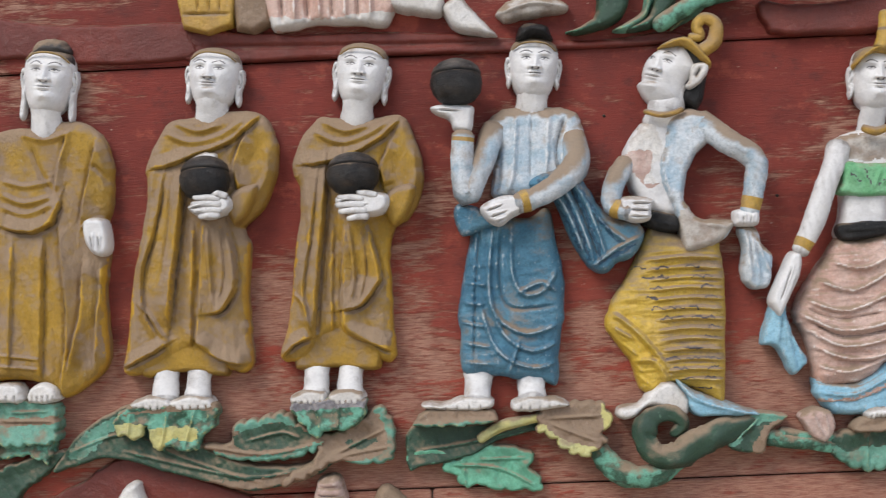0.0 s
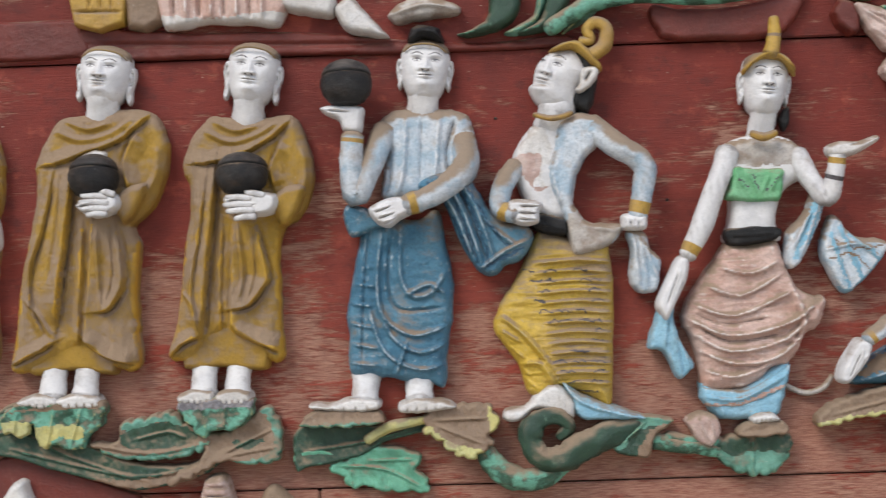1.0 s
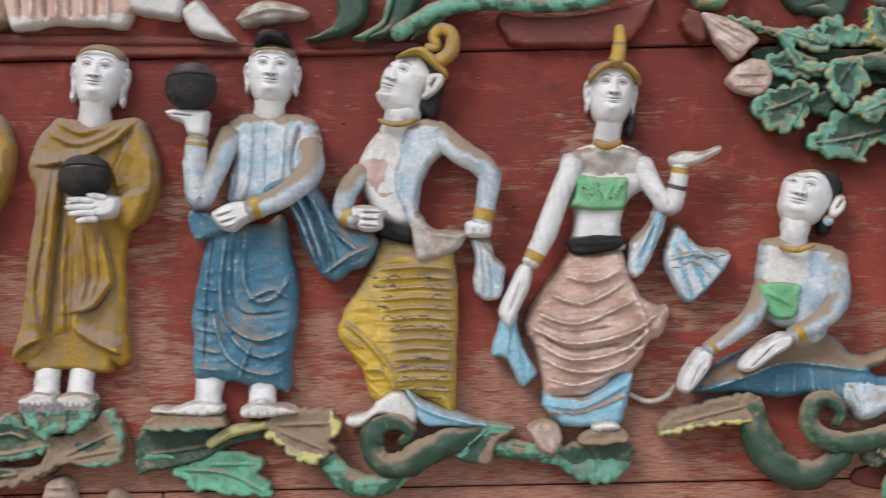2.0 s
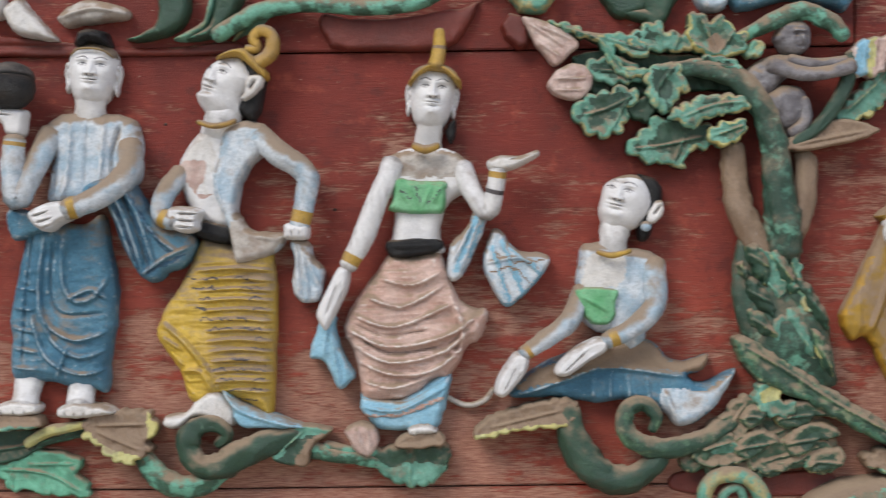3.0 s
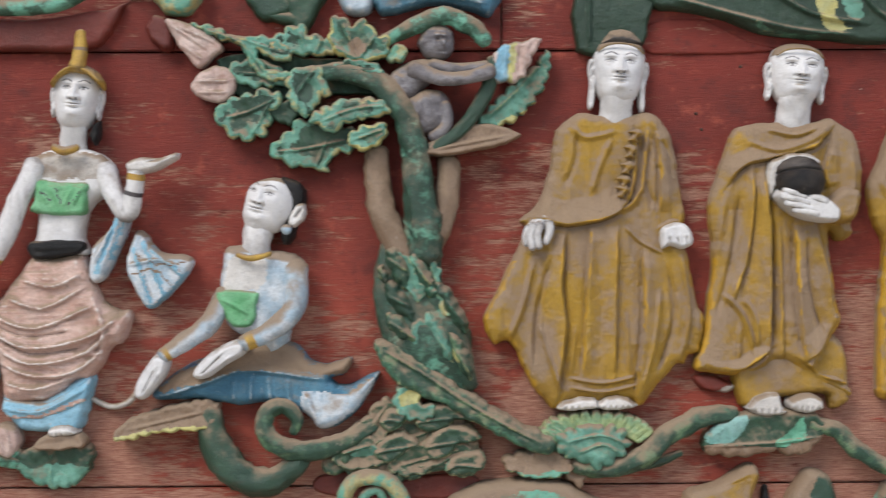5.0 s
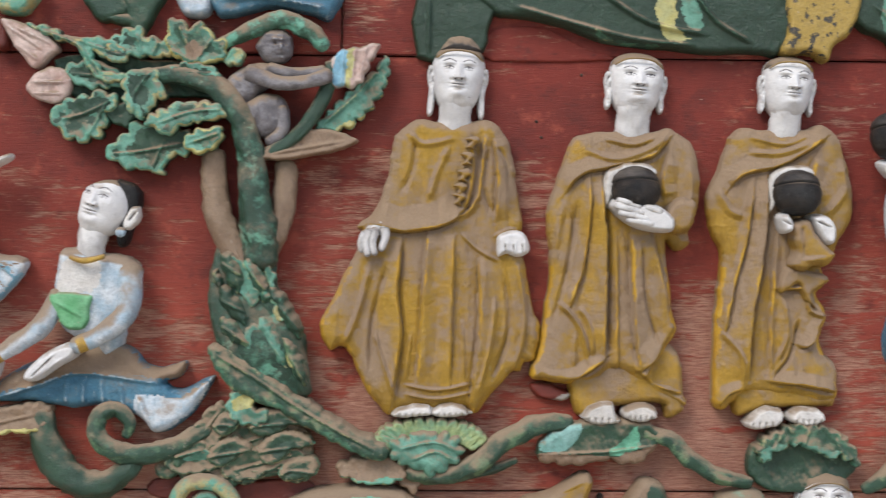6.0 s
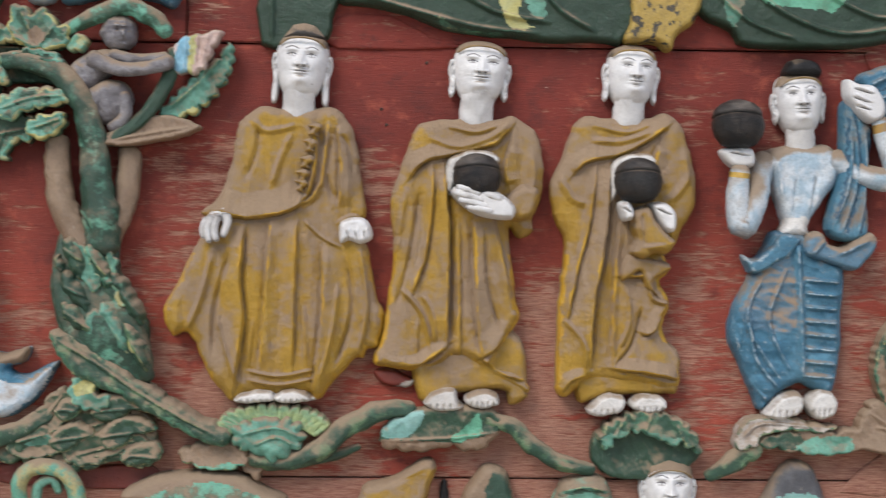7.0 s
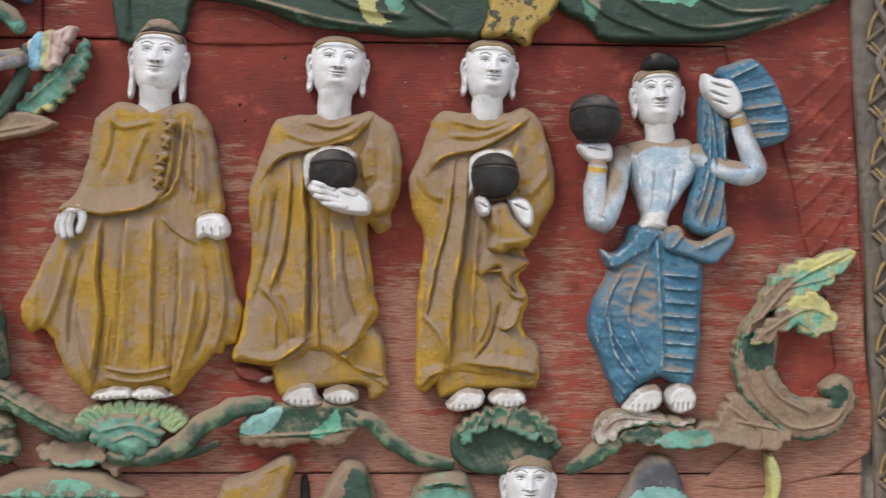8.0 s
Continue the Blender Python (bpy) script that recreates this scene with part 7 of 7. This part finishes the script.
top_piece([(-310, 2089), (-80, 2077), (-84, 1973), (-138, 1969), (-224, 1975), (-278, 1967), (-312, 1975)], 46, pink, "pinkish white carved drapery with vertical folds", ridges=[([((-289, 2077)[0] + 24 * k, (-289, 2077)[1]), ((-288, 1980)[0] + 24 * k, (-288, 1980)[1])], 7, 7 if k % 2 else -7) for k in range(8)], paint=[([(-309, 1992), (-223, 1982), (-84, 1992), (-85, 1962), (-288, 1964), (-312, 1973)], 0, dusty_white)])
top_piece([(-96, 2046), (-28, 2053), (16, 2019), (12, 1981), (-31, 1985), (-83, 1998)], 48, dusty_white, "white carved foot of an upper statue")
top_piece([(15, 1996), (46, 2018), (76, 1984), (117, 1939), (74, 1941), (32, 1956)], 44, dusty_white, "cream carved hoof-like fragment")
top_piece([(114, 1980), (139, 2002), (184, 2015), (249, 1995), (246, 1976), (203, 1971), (160, 1967), (134, 1962)], 40, dust_white, "greyish white carved scroll fragment", ridges=[([(129, 1979), (183, 1994), (236, 1987)], 6, 5)])
for o, m in (([(244, 1937), (298, 1963), (314, 2036), (365, 2034), (360, 1970), (308, 1939)], green), ([(350, 1937), (404, 1963), (423, 2031), (471, 2028), (447, 1971), (403, 1938)], green), ([(334, 1939), (389, 1969), (407, 2032), (426, 2031), (404, 1963), (366, 1936)], mint), ([(445, 1934), (473, 1965), (511, 1995), (539, 2025), (565, 2024), (521, 1983), (483, 1953)], mint)):
    top_piece(o, 46, m, "carved curling green leaf of the upper frieze", ridges=[(o[:3], 6, 5)])
C = Carving()
C.tube([(418, 1940, 36), (461, 1966, 40), (513, 1988, 44), (587, 1996, 44), (693, 1989, 44), (788, 1996, 44), (840, 2021, 44)], [16, 17, 17, 15, 15, 15, 15], leaf_green)
finish(C, "carved_vine", "carved green vine running along the upper frieze", "carving", "upper frieze")
top_piece([(613, 1981), (682, 1972), (787, 1977), (893, 1995), (935, 2021), (935, 2042), (903, 1979), (877, 1937), (840, 1914), (660, 1913), (620, 1936)], 26, red, "dark red curved ledge below the upper vine", edge=12)
top_piece([(935, 2042), (1062, 2041), (1035, 1982), (993, 1978), (977, 1994)], 50, leaf_pale, "carved mint leaf foot of the upper frieze")
top_piece([(951, 1947), (967, 1978), (990, 1973), (1003, 1947), (1000, 1915), (977, 1915)], 40, red, "small red carved drop", edge=10)
for o in ([(1125, 2041), (1189, 2040), (1230, 1992), (1188, 1966), (1156, 1977)], [(1210, 2040), (1294, 2039), (1273, 1976), (1241, 1934), (1220, 1966)], [(1167, 1977), (1220, 1956), (1251, 1955), (1230, 1987)]):
    top_piece(o, 34, green, "dark green carved leaf above the tree", ridges=[(o[:2], 6, 5)])
top_piece([(1310, 2039), (1378, 2039), (1373, 1984), (1341, 1976), (1320, 1989)], 46, pale_blue, "pale blue and white carved foot", )
top_piece([(1379, 2049), (1611, 2048), (1600, 1976), (1558, 1985), (1484, 1994), (1410, 1976), (1383, 1988)], 46, blue, "blue carved drapery hem of the upper frieze", ridges=[([(1399, 2007), (1484, 2011), (1589, 1995)], 5, 6)])
top_piece([(1764, 1908), (1766, 2042), (1915, 2045), (1906, 1990), (1896, 1955), (1889, 1920), (1823, 1905)], 30, deep_green, "dark green carved block of the upper frieze", edge=8, n=2, ridges=[([(1784, 2022), (1784, 1917)], 6, 5)])
top_piece([(1899, 2065), (2453, 2073), (2453, 1927), (2391, 1922), (2306, 1921), (2200, 1928), (2115, 1938), (2041, 1964), (1967, 1982), (1904, 1990)], 36, deep_green, "broad dark green carved foliage band of the upper frieze", edge=12, n=3, ridges=[([(1946, 2003), (2052, 1973), (2178, 1943), (2284, 1934)], 7, 7), ([(2115, 2026), (2199, 1975), (2306, 1955)], 7, 7), ([(2284, 2029), (2327, 1977), (2391, 1940)], 7, 7)], paint=[([(2210, 2017), (2247, 2018), (2250, 1965), (2274, 1946), (2242, 1940), (2221, 1959)], 0, pale_yellow), ([(2257, 2018), (2284, 2018), (2300, 1971), (2274, 1965)], 0, mint), ([(2094, 1963), (2136, 1942), (2221, 1931), (2179, 1924), (2115, 1934)], 0, leaf_dust)])
top_piece([(2587, 2075), (3206, 2085), (3169, 2041), (3110, 1989), (3013, 1948), (2927, 1923), (2862, 1915), (2690, 1916), (2652, 1947), (2593, 1978)], 36, deep_green, "broad dark green carved foliage band of the upper frieze", edge=12, n=3, ridges=[([(2689, 2024), (2765, 1972), (2873, 1941), (3013, 1965)], 7, 7), ([(2625, 2012), (2690, 1960), (2776, 1930)], 6, 6), ([(2818, 2026), (2926, 1974), (3034, 1981)], 6, 6)], paint=[([(2646, 2034), (2678, 2034), (2668, 1976), (2658, 1949), (2641, 1981)], 0, mint), ([(2710, 2024), (2871, 2027), (2850, 1986), (2818, 1990), (2732, 1993)], 0, mint_bright), ([(2959, 1930), (3077, 1983), (3110, 1987), (3035, 1946)], 0, dust_wood)])
top_piece([(1894, 1955), (1936, 1969), (1999, 1970), (2041, 1952), (2094, 1926), (2136, 1909), (1905, 1904)], 6, boards, "bare brown wood recess below the foliage band", edge=5)
top_piece([(2446, 1921), (2456, 1968), (2462, 2052), (2594, 2054), (2588, 1970), (2551, 1937), (2536, 1905), (2503, 1920)], 48, spotted_yellow, "yellow carved piece with black spots")

# ---- the right-hand border ----
spandrel = Carving()
spandrel.patch([(2935, 1922), (3066, 1963), (3154, 1971), (3170, 1786), (3185, 1547), (3201, 1306), (3213, 1130), (3059, 1068), (2882, 1063), (2980, 1151), (3143, 1295), (3073, 1546), (3026, 1742), (2925, 1881)], 4, boards, edge=5, cell=5, n=2, rough=0.2, rim=0.8,
               ridges=[([((2938, 1741)[0] + 12 * k, (2938, 1741)[1] - 46 * k - (k % 3) * 9), ((3047, 1796)[0] + 9 * k, (3047, 1796)[1] - 46 * k), ((3155, 1917)[0] + 4 * k, (3155, 1895)[1] - 44 * k)], 4, 3) for k in range(14)])
tagged(spandrel.build("panel_trim", None), "red corner board carved with slanting lines", "trim", kind="structure")
border = thing("border_trim", *(3216, 1525), "grey brown carved border post with gold rope lattice", "trim", kind="structure")
C = Carving()
C.patch([(3146, 2133), (3548, 2139), (3620, 908), (3230, 908), (3211, 1240), (3189, 1569), (3170, 1786)], 16, old_wood, edge=6, cell=5, n=1, smooth=False, rough=1.2)
part("post", C, border)
C = Carving()
x0, z0 = (3189, 1982)
for k in range(9):
    z = z0 - 120 * k + 60
    x = x0 + 5.5 * k
    C.tube([(x, z, 20), (x + 26, z - 38, 26), (x + 6, z - 84, 22), (x, z - 120, 20)], [2.5, 3.5, 3.5, 2.5], band_gold)
    C.tube([(x + 40, z, 20), (x + 14, z - 38, 22), (x + 34, z - 84, 24), (x + 40, z - 120, 20)], [6, 7, 7, 6], old_wood)
    C.tube([(x - 4, z - 10, 18), (x + 60, z - 62, 22)], [5, 5], old_wood)
    C.tube([(x + 64, z - 62, 18), (x + 2, z - 118, 22)], [5, 5], old_wood)
    C.tube([(x - 2, z - 14, 24), (x + 58, z - 66, 28)], [2, 2], band_gold)
    C.patch([(x + 46, z - 20), (x + 80, z - 50), (x + 76, z - 90), (x + 44, z - 70)], 26, old_wood, edge=9, back=10)
part("rope_lattice", C, border, "gold rope lattice")

C = Carving()
C.tube([(842, 1256, 10), (876, 1241, 12), (910, 1248, 14), (929, 1271, 16)], [5, 6, 6, 5], dust_white)
finish(C, "carved_fragment", "thin whitish curved carving beside the pink skirt", "carving")
C = Carving()
C.patch([(1979, 1288), (2002, 1296), (2036, 1288), (2060, 1275), (2045, 1260), (2002, 1266)], 20, red, edge=8, paint=[([(2029, 1270), (2060, 1275), (2055, 1257), (2029, 1260)], 0, dust_white)])
finish(C, "carved_fragment", "small red carved lump with a white chip", "carving")
